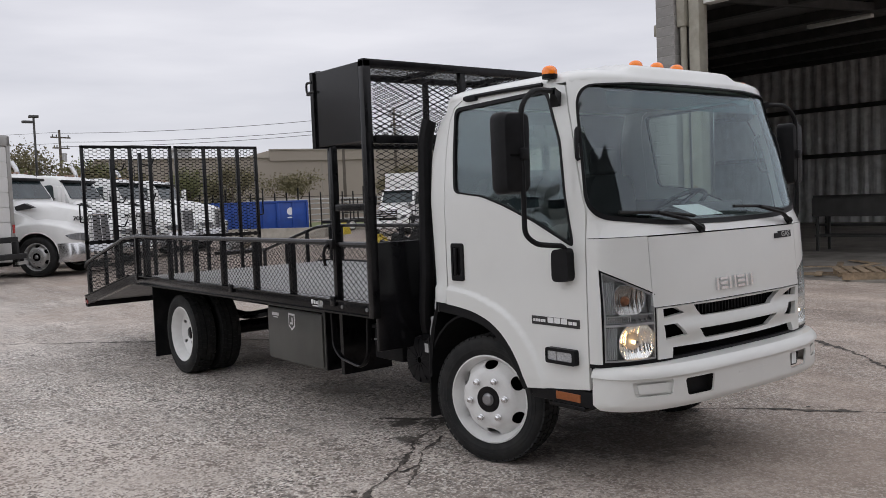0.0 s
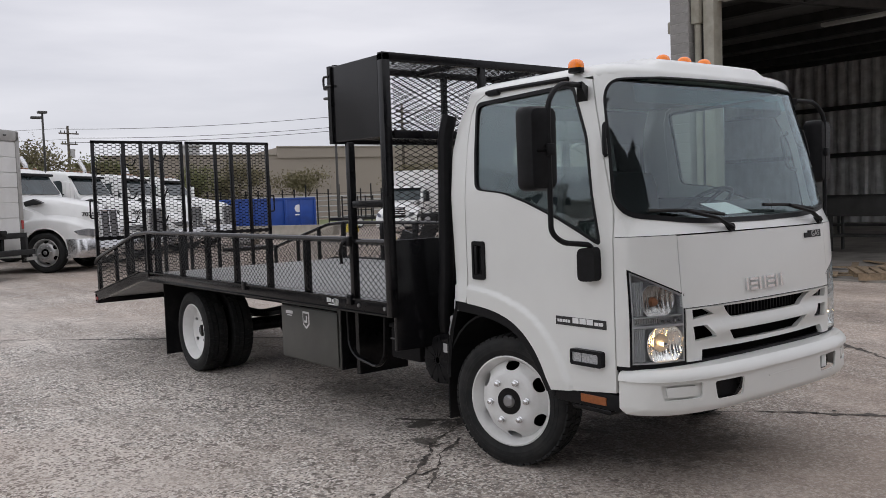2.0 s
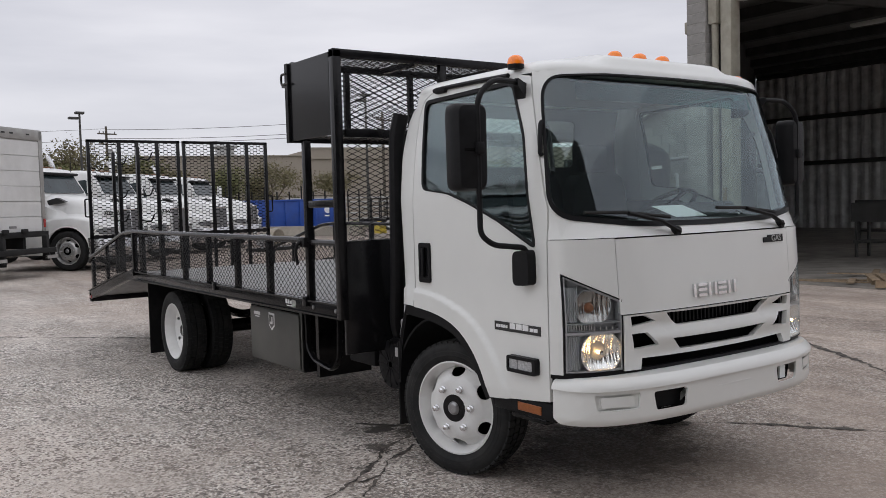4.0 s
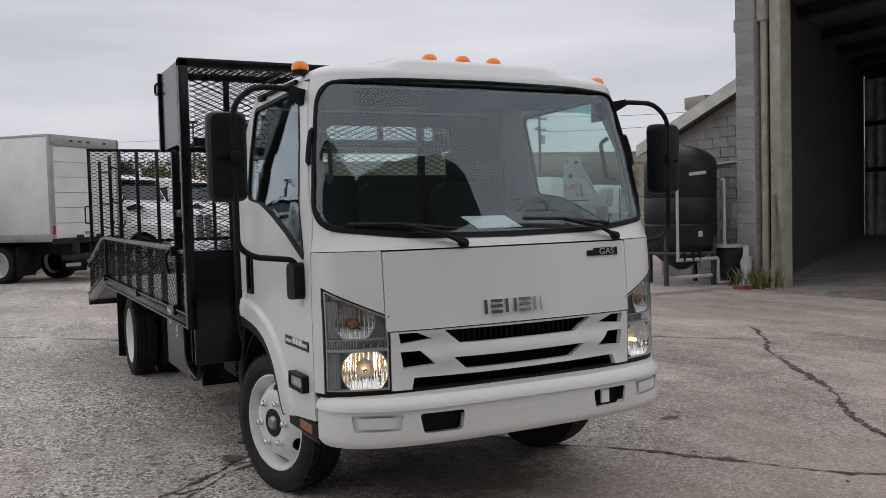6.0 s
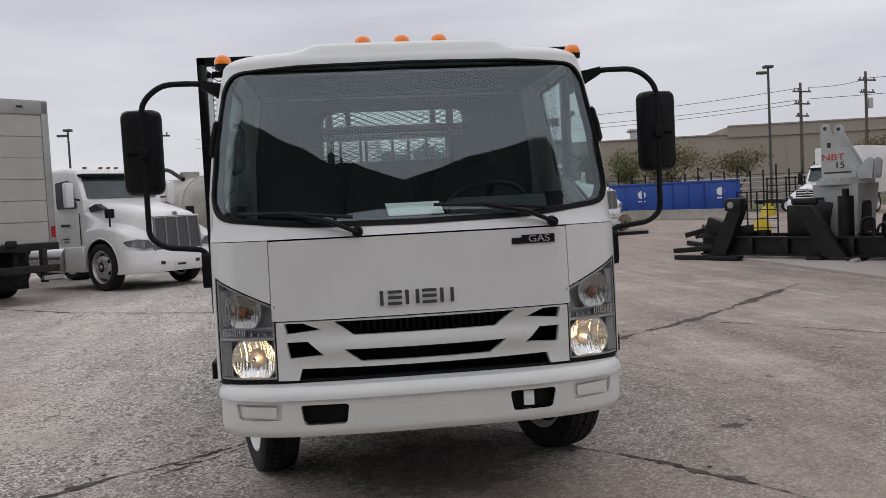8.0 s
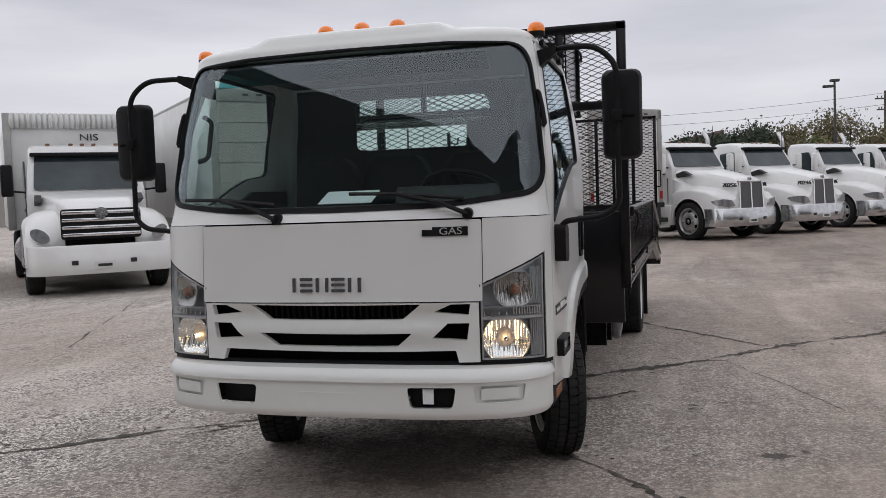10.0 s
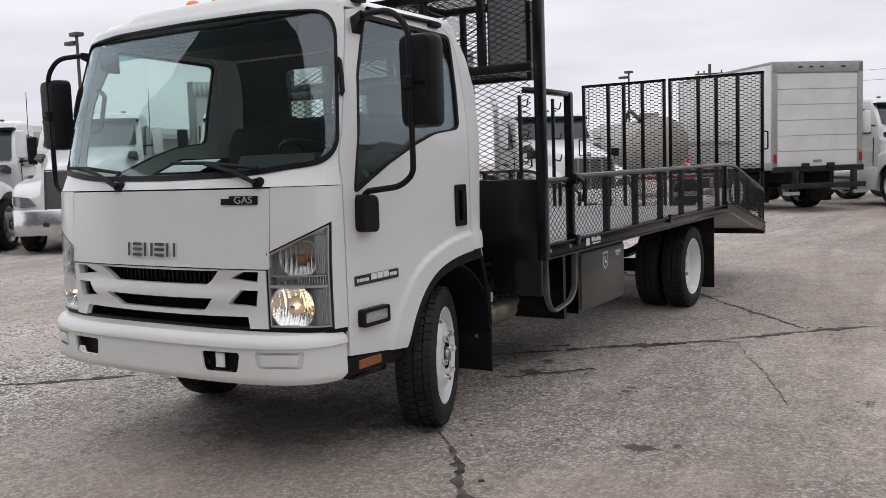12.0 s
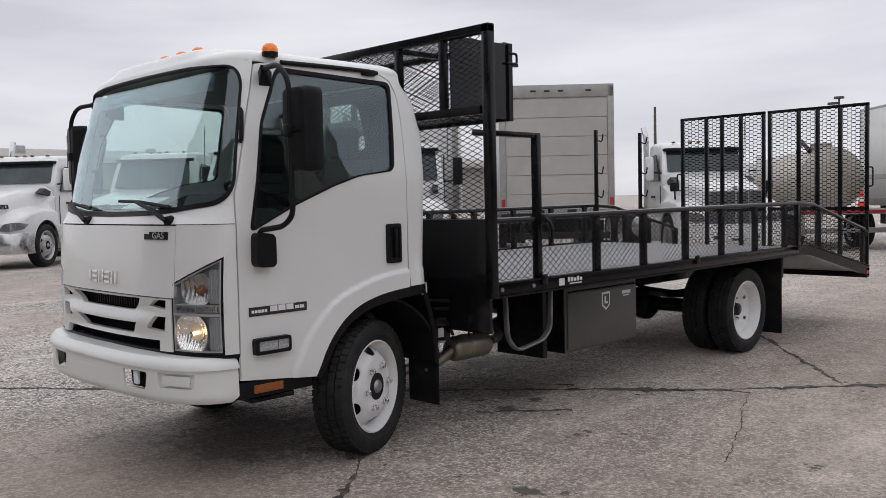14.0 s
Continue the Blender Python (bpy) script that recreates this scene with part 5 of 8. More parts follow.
for x, sg in ((-XC + 0.012, -1), (XL, 1)):
    pl = part("basket_door", box(B(), min(x, x + sg * 0.012), max(x, x + sg * 0.012), 0.762, YB, ZB - 0.01, 2.605, 0.003, 1), BLACK_GLOSS, truck, "gloss black sheet-steel basket door")
    part("door_rim", box(B(), min(x, x + sg * 0.03), max(x, x + sg * 0.03), YB - 0.03, YB + 0.012, ZB - 0.02, 2.61, 0.003, 1), BLACK, pl)
    part("door_latch", tube(B(), soften([(x + sg * 0.03, YB - 0.05, 2.47), (x + sg * 0.035, YB + 0.05, 2.47), (x + sg * 0.035, YB + 0.05, 2.54), (x + sg * 0.03, YB - 0.02, 2.54)], 0.02), 0.009, 6), BLACK, pl)
    part("latch_tongue", box(B(), x - 0.015, x + 0.015, YB + 0.01, YB + 0.09, 2.455, 2.475), BLACK, pl)
part("side_gate_bar", box(B(), XB - 0.045, XB - 0.005, 0.76, 1.245, 1.92, 1.955, 0.004), BLACK, truck)
part("gate_pin", cyl(B(), (XB - 0.1, 0.68, 1.945), (XB - 0.02, 0.72, 1.935), 0.02, n=8), BLACK, truck)
part("side_gate_bar", box(B(), -XB + 0.005, -XB + 0.045, 0.76, 1.245, 1.61, 1.66, 0.004), BLACK, truck)
part("headboard", box(B(), -1.2, 1.2, 0.748, 0.76, 0.96, 1.36), BLACK, truck)

# rear gates
for x0, x1 in ((-1.2, -0.02), (0.02, 1.23)):
    y = 7.30
    gate = new("tail_gate")
    gate.parent = truck
    for a, b, c, e in ((x0, x1, 0.60, 0.64), (x0, x1, 2.495, 2.53), (x0, x0 + 0.04, 0.6, 2.53), (x1 - 0.04, x1, 0.6, 2.53)):
        part("gate_frame", box(B(), a, b, y, y + 0.04, c, e, 0.004), BLACK, gate)
    for k in (0.33, 0.52, 0.74):
        xx = x0 + (x1 - x0) * k
        part("gate_upright", box(B(), xx - 0.022, xx + 0.022, y - 0.03, y + 0.01, 0.62, 2.50, 0.004), BLACK, gate)
    expanded("gate_mesh", gate, lambda u, v, d, y=y: Vector((u, y + 0.02 + d, v)), x0 + 0.03, x1 - 0.03, 0.63, 2.505, 0.098, 0.047, BLACK, 0.0095, 0.004, 0.45)
    part("gate_mid_bar", box(B(), x0, x1, y, y + 0.03, 1.28, 1.32), BLACK, gate)
    xo = x0 if x0 < -0.5 else x1
    part("gate_handle", tube(B(), soften([(xo, y, 1.78), (xo + (0.05 if xo > 0 else -0.05), y, 1.78), (xo + (0.05 if xo > 0 else -0.05), y, 1.56), (xo, y, 1.56)], 0.02), 0.01, 6), BLACK, gate)
# tool stakes with hooks along the off side
for y in (5.30, 6.25):
    st = part("tool_stake", box(B(), -1.185, -1.150, y - 0.02, y + 0.02, 0.90, 2.30, 0.003), BLACK, truck, "black stake with trimmer hooks")
    for z in (2.18, 1.80, 1.52):
        part("tool_hook", tube(B(), soften([(-1.15, y, z), (-1.06, y - 0.03, z - 0.03), (-1.03, y - 0.05, z + 0.06)], 0.04), 0.009, 6), BLACK, st)


# ---- ground ----
STAINS_AND_PATCHES = ((-0.74, 1.12, 0.14, 1.1, 0.95), (-0.62, 1.0, 0.12, 0.9, 0.95), (-1.0, 0.74, 0.10, 0.9, 0.9), (-1.3, 0.36, 0.05, 0.8, 0.85), (1.66, 1.04, 0.05, 0.9, 0.95), (1.72, 1.12, 0.03, 1.0, 0.95), (0.85, 1.62, 0.03, 0.8, 0.9), (0.86, 1.30, 0.06, 1.0, 0.9),
          (1.67, 0.0, 0.03, 0.8, 0.9), (2.1, 0.0, 0.06, 1.0, 0.9), (2.28, 0.1, 0.02, 0.9, 0.9), (1.86, 1.27, 0.01, 0.8, 0.85), (3.0, 1.42, 0.02, 0.9, 0.9), (1.2, 0.83, 0.02, 0.8, 0.9), (0.98, -0.22, 0.05, 0.9, 0.9),
          # the first three here are broad, fainter patches under the truck
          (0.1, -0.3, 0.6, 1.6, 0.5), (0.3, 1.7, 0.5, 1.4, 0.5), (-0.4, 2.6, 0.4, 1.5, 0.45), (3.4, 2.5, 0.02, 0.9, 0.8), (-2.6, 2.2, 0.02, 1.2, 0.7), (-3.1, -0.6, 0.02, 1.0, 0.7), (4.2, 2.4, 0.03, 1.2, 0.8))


def ground_mat():
    m = mat("concrete_yard", (0.30, 0.285, 0.27), 0.85)
    t = m.node_tree
    b = t.nodes["Principled BSDF"]
    co = t.nodes.new("ShaderNodeTexCoord")

    def noise_node(scale, detail=6.0, rough=0.6):
        n = t.nodes.new("ShaderNodeTexNoise")
        n.inputs["Scale"].default_value, n.inputs["Detail"].default_value, n.inputs["Roughness"].default_value = scale, detail, rough
        t.links.new(co.outputs["Object"], n.inputs["Vector"])
        return n.outputs["Fac"]

    def ramp(fac, a, b2, c0, c1):
        r = t.nodes.new("ShaderNodeValToRGB")
        r.color_ramp.elements[0].position, r.color_ramp.elements[1].position = a, b2
        r.color_ramp.elements[0].color, r.color_ramp.elements[1].color = (*c0, 1), (*c1, 1)
        t.links.new(fac, r.inputs["Fac"])
        return r.outputs["Color"]

    def mix(kind, fac, a, b2):
        n = t.nodes.new("ShaderNodeMix")
        n.data_type, n.blend_type = "RGBA", kind
        if isinstance(fac, float):
            n.inputs[0].default_value = fac
        else:
            t.links.new(fac, n.inputs[0])
        for i, v in ((6, a), (7, b2)):
            if isinstance(v, tuple):
                n.inputs[i].default_value = (*v, 1)
            else:
                t.links.new(v, n.inputs[i])
        return n.outputs[2]

    def stretched(scale, turn, ratio):
        mp = t.nodes.new("ShaderNodeMapping")
        mp.inputs["Rotation"].default_value = (0, 0, radians(turn))
        mp.inputs["Scale"].default_value = (1, ratio, 1)
        t.links.new(co.outputs["Object"], mp.inputs["Vector"])
        n = t.nodes.new("ShaderNodeTexNoise")
        n.inputs["Scale"].default_value, n.inputs["Detail"].default_value, n.inputs["Roughness"].default_value = scale, 7.0, 0.65
        n.inputs["Distortion"].default_value = 1.1
        t.links.new(mp.outputs["Vector"], n.inputs["Vector"])
        return n.outputs["Fac"]

    base = ramp(noise_node(0.35, 6), 0.36, 0.66, (0.42, 0.377, 0.345), (0.66, 0.615, 0.58))
    # tyre sweeps and wear along two directions
    base = mix("MULTIPLY", 0.75, base, ramp(stretched(1.1, 48, 0.16), 0.36, 0.64, (0.60, 0.58, 0.56), (1.22, 1.21, 1.19)))
    base = mix("MULTIPLY", 0.65, base, ramp(stretched(0.9, 20, 0.18), 0.36, 0.64, (0.66, 0.63, 0.60), (1.18, 1.18, 1.18)))
    base = mix("MULTIPLY", 0.9, base, ramp(noise_node(2.6, 9, 0.75), 0.32, 0.68, (0.66, 0.64, 0.62), (1.22, 1.22, 1.22)))
    base = mix("MULTIPLY", 0.85, base, ramp(noise_node(24, 6, 0.75), 0.3, 0.7, (0.52, 0.51, 0.50), (1.42, 1.42, 1.42)))
    # the lane along the west is scoured pale, the rest keeps a brown film
    sep = t.nodes.new("ShaderNodeSeparateXYZ")
    t.links.new(co.outputs["Object"], sep.inputs[0])
    drift = t.nodes.new("ShaderNodeMath")
    drift.operation = "MULTIPLY_ADD"
    drift.inputs[1].default_value = 5.0
    t.links.new(noise_node(0.22, 6, 0.6), drift.inputs[0])
    t.links.new(sep.outputs["X"], drift.inputs[2])
    lane = t.nodes.new("ShaderNodeMapRange")
    lane.inputs["From Min"].default_value, lane.inputs["From Max"].default_value = 0.8, 5.0
    t.links.new(drift.outputs[0], lane.inputs["Value"])
    base = mix("MIX", lane.outputs["Result"], base, mix("MULTIPLY", 1.0, base, (0.80, 0.74, 0.70)))
    # the east side darkens further toward the north, where the tractors park
    apron = t.nodes.new("ShaderNodeMapRange")
    apron.inputs["From Min"].default_value, apron.inputs["From Max"].default_value = 10.0, 19.0
    drift2 = t.nodes.new("ShaderNodeMath")
    drift2.operation = "MULTIPLY_ADD"
    drift2.inputs[1].default_value = 6.0
    t.links.new(noise_node(0.3, 6, 0.65), drift2.inputs[0])
    t.links.new(sep.outputs["Y"], drift2.inputs[2])
    t.links.new(drift2.outputs[0], apron.inputs["Value"])
    base = mix("MIX", mix("MULTIPLY", 1.0, lane.outputs["Result"], apron.outputs["Result"]), base, mix("MULTIPLY", 1.0, base, (0.70, 0.67, 0.65)))
    # exposed pale aggregate, dark pits and lost stones, each where the skin has worn through
    worn = ramp(noise_node(0.9, 6, 0.7), 0.36, 0.56, (0.42, 0.42, 0.42), (1.0, 1.0, 1.0))
    base = mix("MULTIPLY", 0.55, base, ramp(noise_node(95, 5, 0.8), 0.34, 0.66, (0.45, 0.44, 0.43), (1.5, 1.5, 1.5)))

    patchy = mix("MIX", lane.outputs["Result"], (1.0, 1.0, 1.0), (0.30, 0.30, 0.30))

    def flecks(scale, a, b2, colour, amount, source="Color"):
        vo = t.nodes.new("ShaderNodeTexVoronoi")
        vo.inputs["Scale"].default_value = scale
        t.links.new(co.outputs["Object"], vo.inputs["Vector"])
        hi = a > b2
        lo_, hi_ = (b2, a) if hi else (a, b2)
        on, off = (amount,) * 3, (0, 0, 0)
        mask = ramp(vo.outputs[source], lo_, hi_, on if hi else off, off if hi else on)
        return mix("MULTIPLY", 1.0, mix("MULTIPLY", 1.0, mask, worn), patchy), colour

    for scale, a, b2, colour, amount, source in ((78, 0.66, 0.70, (0.88, 0.85, 0.80), 0.9, "Color"), (46, 0.76, 0.79, (0.84, 0.79, 0.72), 0.85, "Color"), (60, 0.33, 0.29, (0.10, 0.085, 0.075), 1.0, "Color"), (24, 0.16, 0.13, (0.09, 0.075, 0.065), 0.9, "Color"), (9, 0.08, 0.05, (0.10, 0.088, 0.078), 0.9, "Distance")):
        fac, colour = flecks(scale, a, b2, colour, amount, source)
        base = mix("MIX", fac, base, colour)
    # brown film, oil spots and small dark splashes
    base = mix("MIX", ramp(noise_node(0.16, 5), 0.47, 0.62, (0, 0, 0), (0.55, 0.55, 0.55)), base, (0.34, 0.265, 0.215))
    base = mix("MIX", ramp(noise_node(1.5, 8, 0.72), 0.62, 0.72, (0, 0, 0), (0.75, 0.75, 0.75)), base, (0.10, 0.085, 0.072))
    base = mix("MIX", ramp(noise_node(5.0, 8, 0.7), 0.69, 0.73, (0, 0, 0), (0.8, 0.8, 0.8)), base, (0.085, 0.072, 0.06))
    warp = t.nodes.new("ShaderNodeTexNoise")
    warp.inputs["Scale"].default_value, warp.inputs["Detail"].default_value, warp.inputs["Roughness"].default_value = 5.0, 9.0, 0.75
    t.links.new(co.outputs["Object"], warp.inputs["Vector"])

    def dark_patch(x, y, r, rag, amount, colour):
        """An irregular spill or broad dark patch round one place on the yard."""
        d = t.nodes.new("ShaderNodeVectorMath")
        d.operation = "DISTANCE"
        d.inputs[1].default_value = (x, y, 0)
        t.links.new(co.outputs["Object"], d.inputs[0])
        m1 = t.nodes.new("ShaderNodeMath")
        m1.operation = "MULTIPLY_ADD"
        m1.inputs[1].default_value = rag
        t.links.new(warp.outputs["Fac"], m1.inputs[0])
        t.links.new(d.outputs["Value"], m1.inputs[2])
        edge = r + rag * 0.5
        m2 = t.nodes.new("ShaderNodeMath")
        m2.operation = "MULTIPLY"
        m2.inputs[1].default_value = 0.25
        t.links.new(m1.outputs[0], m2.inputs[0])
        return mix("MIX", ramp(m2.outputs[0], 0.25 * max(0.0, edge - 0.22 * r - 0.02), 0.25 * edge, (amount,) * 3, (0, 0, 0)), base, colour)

    for x, y, r, rag, amount in STAINS_AND_PATCHES:
        base = dark_patch(x, y, r, rag, amount, (0.06, 0.05, 0.042))
    t.links.new(base, b.inputs["Base Color"])
    bp = t.nodes.new("ShaderNodeBump")
    bp.inputs["Strength"].default_value, bp.inputs["Distance"].default_value = 0.8, 0.008
    t.links.new(noise_node(120, 4), bp.inputs["Height"])
    t.links.new(bp.outputs["Normal"], b.inputs["Normal"])
    rr = t.nodes.new("ShaderNodeMapRange")
    rr.inputs["To Min"].default_value, rr.inputs["To Max"].default_value = 0.62, 0.95
    t.links.new(noise_node(2.5, 5), rr.inputs["Value"])
    t.links.new(rr.outputs["Result"], b.inputs["Roughness"])
    return m


GROUND = ground_mat()
bm = B()
bm.faces.new([bm.verts.new(p) for p in ((-1500, -1500, 0), (1500, -1500, 0), (1500, 1500, 0), (-1500, 1500, 0))])
tagged(part("ground", bm, GROUND), "worn grey-brown concrete yard with exposed aggregate, oil stains and dark patches", "ground", kind="structure")
CRACK = mat("crack_filler", (0.045, 0.038, 0.033), 0.9, vary=0.5, grain=25, dirt=(0.22, 0.19, 0.16), dirt_amount=0.9, dirt_scale=9)


def crack(pts, w, seed, jag=0.05, z=0.004, material=None):
    """A ragged joint in the yard: a broken dark seam with crumbled edges and short side cracks."""
    rnd = random.Random(seed)
    line = []
    for (x0, y0), (x1, y1) in zip(pts, pts[1:]):
        n = max(2, int(math.hypot(x1 - x0, y1 - y0) / 0.035))
        for i in range(n):
            line.append(Vector((x0 + (x1 - x0) * i / n, y0 + (y1 - y0) * i / n, z)))
    line.append(Vector((*pts[-1], z)))
    bm = B()
    prev, slow, fast, body = None, 0.0, 0.0, 0.6
    for i, p in enumerate(line):
        d = (line[min(i + 1, len(line) - 1)] - line[max(i - 1, 0)]).normalized()
        nrm = Vector((-d.y, d.x, 0))
        slow = slow * 0.96 + rnd.uniform(-1, 1) * jag * 0.22
        fast = fast * 0.5 + rnd.uniform(-1, 1) * min(0.012, w * 0.25)
        body = min(1.5, max(0.06, body * 0.9 + rnd.uniform(-0.22, 0.34)))
        ww = w * body * rnd.uniform(0.5, 1.1)
        a, b = p + nrm * (slow + fast + ww * rnd.uniform(0.3, 0.7)), p + nrm * (slow + fast - ww * rnd.uniform(0.3, 0.7))
        row = [bm.verts.new(a), bm.verts.new(b)]
        if prev:
            bm.faces.new((prev[0], row[0], row[1], prev[1]))
        prev = row
        if rnd.random() < 0.10:
            q, ang = p + nrm * (slow + rnd.choice((-1, 1)) * w * rnd.uniform(0.6, 1.6)), rnd.uniform(0, 6.3)
            r = rnd.uniform(0.006, 0.02) * (0.6 + 6 * w)
            bm.faces.new([bm.verts.new(q + Vector((r * rnd.uniform(0.4, 1.2) * math.cos(ang + k * 1.26), r * rnd.uniform(0.4, 1.2) * math.sin(ang + k * 1.26), 0))) for k in range(5)])
        if rnd.random() < 0.03:
            q, ang = p + nrm * slow, math.atan2(d.y, d.x) + rnd.choice((-1, 1)) * rnd.uniform(0.5, 1.4)
            pr = None
            for k in range(rnd.randint(3, 9)):
                ang += rnd.uniform(-0.5, 0.5)
                q = q + Vector((math.cos(ang), math.sin(ang), 0)) * 0.035
                hw = 0.10 * w * rnd.uniform(0.3, 1.0)
                nn = Vector((-math.sin(ang), math.cos(ang), 0)) * hw
                rw_ = [bm.verts.new(q + nn), bm.verts.new(q - nn)]
                if pr:
                    bm.faces.new((pr[0], rw_[0], rw_[1], pr[1]))
                pr = rw_
    ob = part("crack", bm, material or CRACK)
    return tagged(ob, "dark ragged crack in the concrete", "crack", "cracks in the yard", "structure")


crack([(-6.0, -3.2), (-3.6, -1.35), (-2.54, -0.6), (-2.0, -0.16), (-1.42, 0.26), (-0.96, 0.70), (-0.55, 0.99), (0.23, 1.62), (0.98, 2.27), (1.74, 2.84), (2.46, 3.61), (4.0, 4.84), (5.2, 6.0), (6.69, 7.5)], 0.14, 1)
crack([(0.6, 0.35), (1.04, -0.24), (1.26, -0.48), (1.60, -0.95), (1.83, -1.36), (2.6, -2.2), (3.6, -3.3)], 0.11, 2)
crack([(-8.5, 13.0), (-5.01, 10.03), (-2.04, 8.44), (-0.64, 6.93), (1.06, 5.18), (1.82, 4.22), (2.36, 3.56)], 0.08, 3, 0.03)
crack([(3.67, 4.64), (4.4, 3.75), (5.08, 2.88), (6.4, 1.6), (8.5, -0.6)], 0.035, 4, 0.03)
crack([(6.26, 3.12), (5.07, 1.77), (4.32, 0.68), (3.99, 0.11), (3.24, -0.74), (2.91, -1.19)], 0.08, 5, 0.06)
crack([(-0.51, 1.04), (-0.66, 1.16), (-0.82, 1.38)], 0.07, 6)
crack([(-0.80, 0.62), (-1.07, 0.45), (-1.36, 0.2), (-1.62, -0.05)], 0.07, 7)
crack([(6.69, 7.5), (7.6, 7.9), (9.4, 7.2)], 0.03, 9)
crack([(-14, 17), (-9, 11.5), (-7.5, 8.0), (-5.0, 3.0)], 0.03, 10, 0.03)
crack([(0.02, 1.52), (0.31, 1.43), (0.34, 1.70), (0.55, 2.05), (0.78, 2.20)], 0.09, 11, 0.08)
crack([(0.50, 1.30), (0.58, 1.48), (0.78, 1.58)], 0.07, 13, 0.08)
crack([(0.76, 1.08), (0.94, 1.31), (1.24, 1.57)], 0.08, 14, 0.08)
crack([(1.97, 2.78), (2.20, 2.25), (2.37, 1.85), (2.65, 1.13)], 0.009, 8, 0.05)


# ---- warehouse with an open bay ----
BLOCK = mat("grey_block", (0.27, 0.262, 0.25), 0.85, vary=0.15, grain=8, dirt=(0.12, 0.115, 0.10), dirt_amount=0.6, dirt_scale=1.5, bump=0.3, bump_scale=60, per_object=0.12)
MORTAR = mat("mortar", (0.30, 0.29, 0.275), 0.9, vary=0.2, grain=30)
TAN_STEEL = mat("tan_steel", (0.30, 0.285, 0.235), 0.55, vary=0.12, grain=5, dirt=(0.13, 0.10, 0.07), dirt_amount=0.5, dirt_scale=3)
# paler than the dark grey back wall, to make up for low light inside
CORRUGATED = mat("corrugated_steel", (0.78, 0.78, 0.77), 0.6, vary=0.2, grain=3, dirt=(0.3, 0.27, 0.25), dirt_amount=0.6, dirt_scale=0.7)
# near-black steel for girts, beams, benches and stands
DARK_STEEL = mat("dark_steel", (0.05, 0.049, 0.047), 0.7, vary=0.3, grain=3)
INSIDE_FLOOR = mat("warehouse_floor", (0.26, 0.24, 0.215), 0.6, vary=0.3, grain=2, dirt=(0.04, 0.038, 0.035), dirt_amount=0.7, dirt_scale=0.8)
WOOD = mat("pallet_wood", (0.27, 0.20, 0.13), 0.8, vary=0.3, grain=14, dirt=(0.10, 0.08, 0.06), dirt_amount=0.5, dirt_scale=6, per_object=0.2)
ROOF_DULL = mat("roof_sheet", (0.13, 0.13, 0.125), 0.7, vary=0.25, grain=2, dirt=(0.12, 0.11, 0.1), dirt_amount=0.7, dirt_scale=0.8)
TUBE_LAMP = mat("lamp_tube", (0.8, 0.8, 0.75), 0.5, vary=0.02)

# for the unseen post and header, pale so the windscreen mirrors a bright face
PALE_CLAD = mat("pale_cladding", (0.66, 0.66, 0.64), 0.55, vary=0.08, grain=2, dirt=(0.4, 0.38, 0.34), dirt_amount=0.5, dirt_scale=0.8)
# near black: the bay's deep shade is put into the end wall's colour
SHADED_END_SHEET = mat("shaded_end_sheet", (0.035, 0.035, 0.034), 0.65, vary=0.25, grain=2, dirt=(0.018, 0.017, 0.016), dirt_amount=0.6, dirt_scale=0.7)
WX = 10.62
ware = thing("warehouse", "dark open steel warehouse with block pier and tan jamb", "warehouse")
# the south end, out of view, is left open to let light in
part("corner_post", box(B(), WX, WX + 0.25, 0.6, 0.85, 0, 5.35), PALE_CLAD, ware)
part("front_header", box(B(), WX, WX + 0.25, 0.6, 6.36, 5.35, 5.72), PALE_CLAD, ware)
END = [(WX + 0.28, 6.9), (32.1, 20.9)]
part("end_wall", prism(B(), [END[0], END[1], (32.1, 21.1), (WX + 0.28, 7.1)], lambda u, v, w: Vector((u, v, w if w < 1 else 5.70 + (u - 10.6) * 0.07)), 0, 8.2), SHADED_END_SHEET, ware)
bm = B()
ys = np.arange(0.6, 20.9, 0.125)
prof = [(32.0 + (0.05 if (i // 2) % 2 else 0.0), float(y)) for i, y in enumerate(ys)]
for (x0, y0), (x1, y1) in zip(prof, prof[1:]):
    bm.faces.new([bm.verts.new(p) for p in ((x0, y0, 0), (x1, y1, 0), (x1, y1, 6.9), (x0, y0, 6.9))])
bmesh.ops.remove_doubles(bm, verts=bm.verts[:], dist=1e-4)
part("back_wall", bm, CORRUGATED, ware, "dark corrugated steel back wall", smooth=False)
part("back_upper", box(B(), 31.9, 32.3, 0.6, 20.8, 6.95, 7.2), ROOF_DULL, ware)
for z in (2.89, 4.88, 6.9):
    part("wall_girt", box(B(), 31.75, 31.98, 0.6, 20.6, z - 0.09, z + 0.09), DARK_STEEL, ware)
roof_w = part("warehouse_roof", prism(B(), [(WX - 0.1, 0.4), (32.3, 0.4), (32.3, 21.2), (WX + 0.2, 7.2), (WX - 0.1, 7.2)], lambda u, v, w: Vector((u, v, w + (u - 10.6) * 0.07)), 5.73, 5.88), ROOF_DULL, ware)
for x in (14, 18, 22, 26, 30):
    part("roof_beam", box(B(), x - 0.12, x + 0.12, 0.6, 6.9 + (x - 10.9) * 0.66, 5.45 + (x - 10.6) * 0.07, 5.71 + (x - 10.6) * 0.07), DARK_STEEL, ware)
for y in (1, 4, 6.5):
    part("roof_purlin", bar(B(), (WX + 0.3, y, 5.55), (31.8, y, 7.05), 0.16, 0.2), DARK_STEEL, ware)
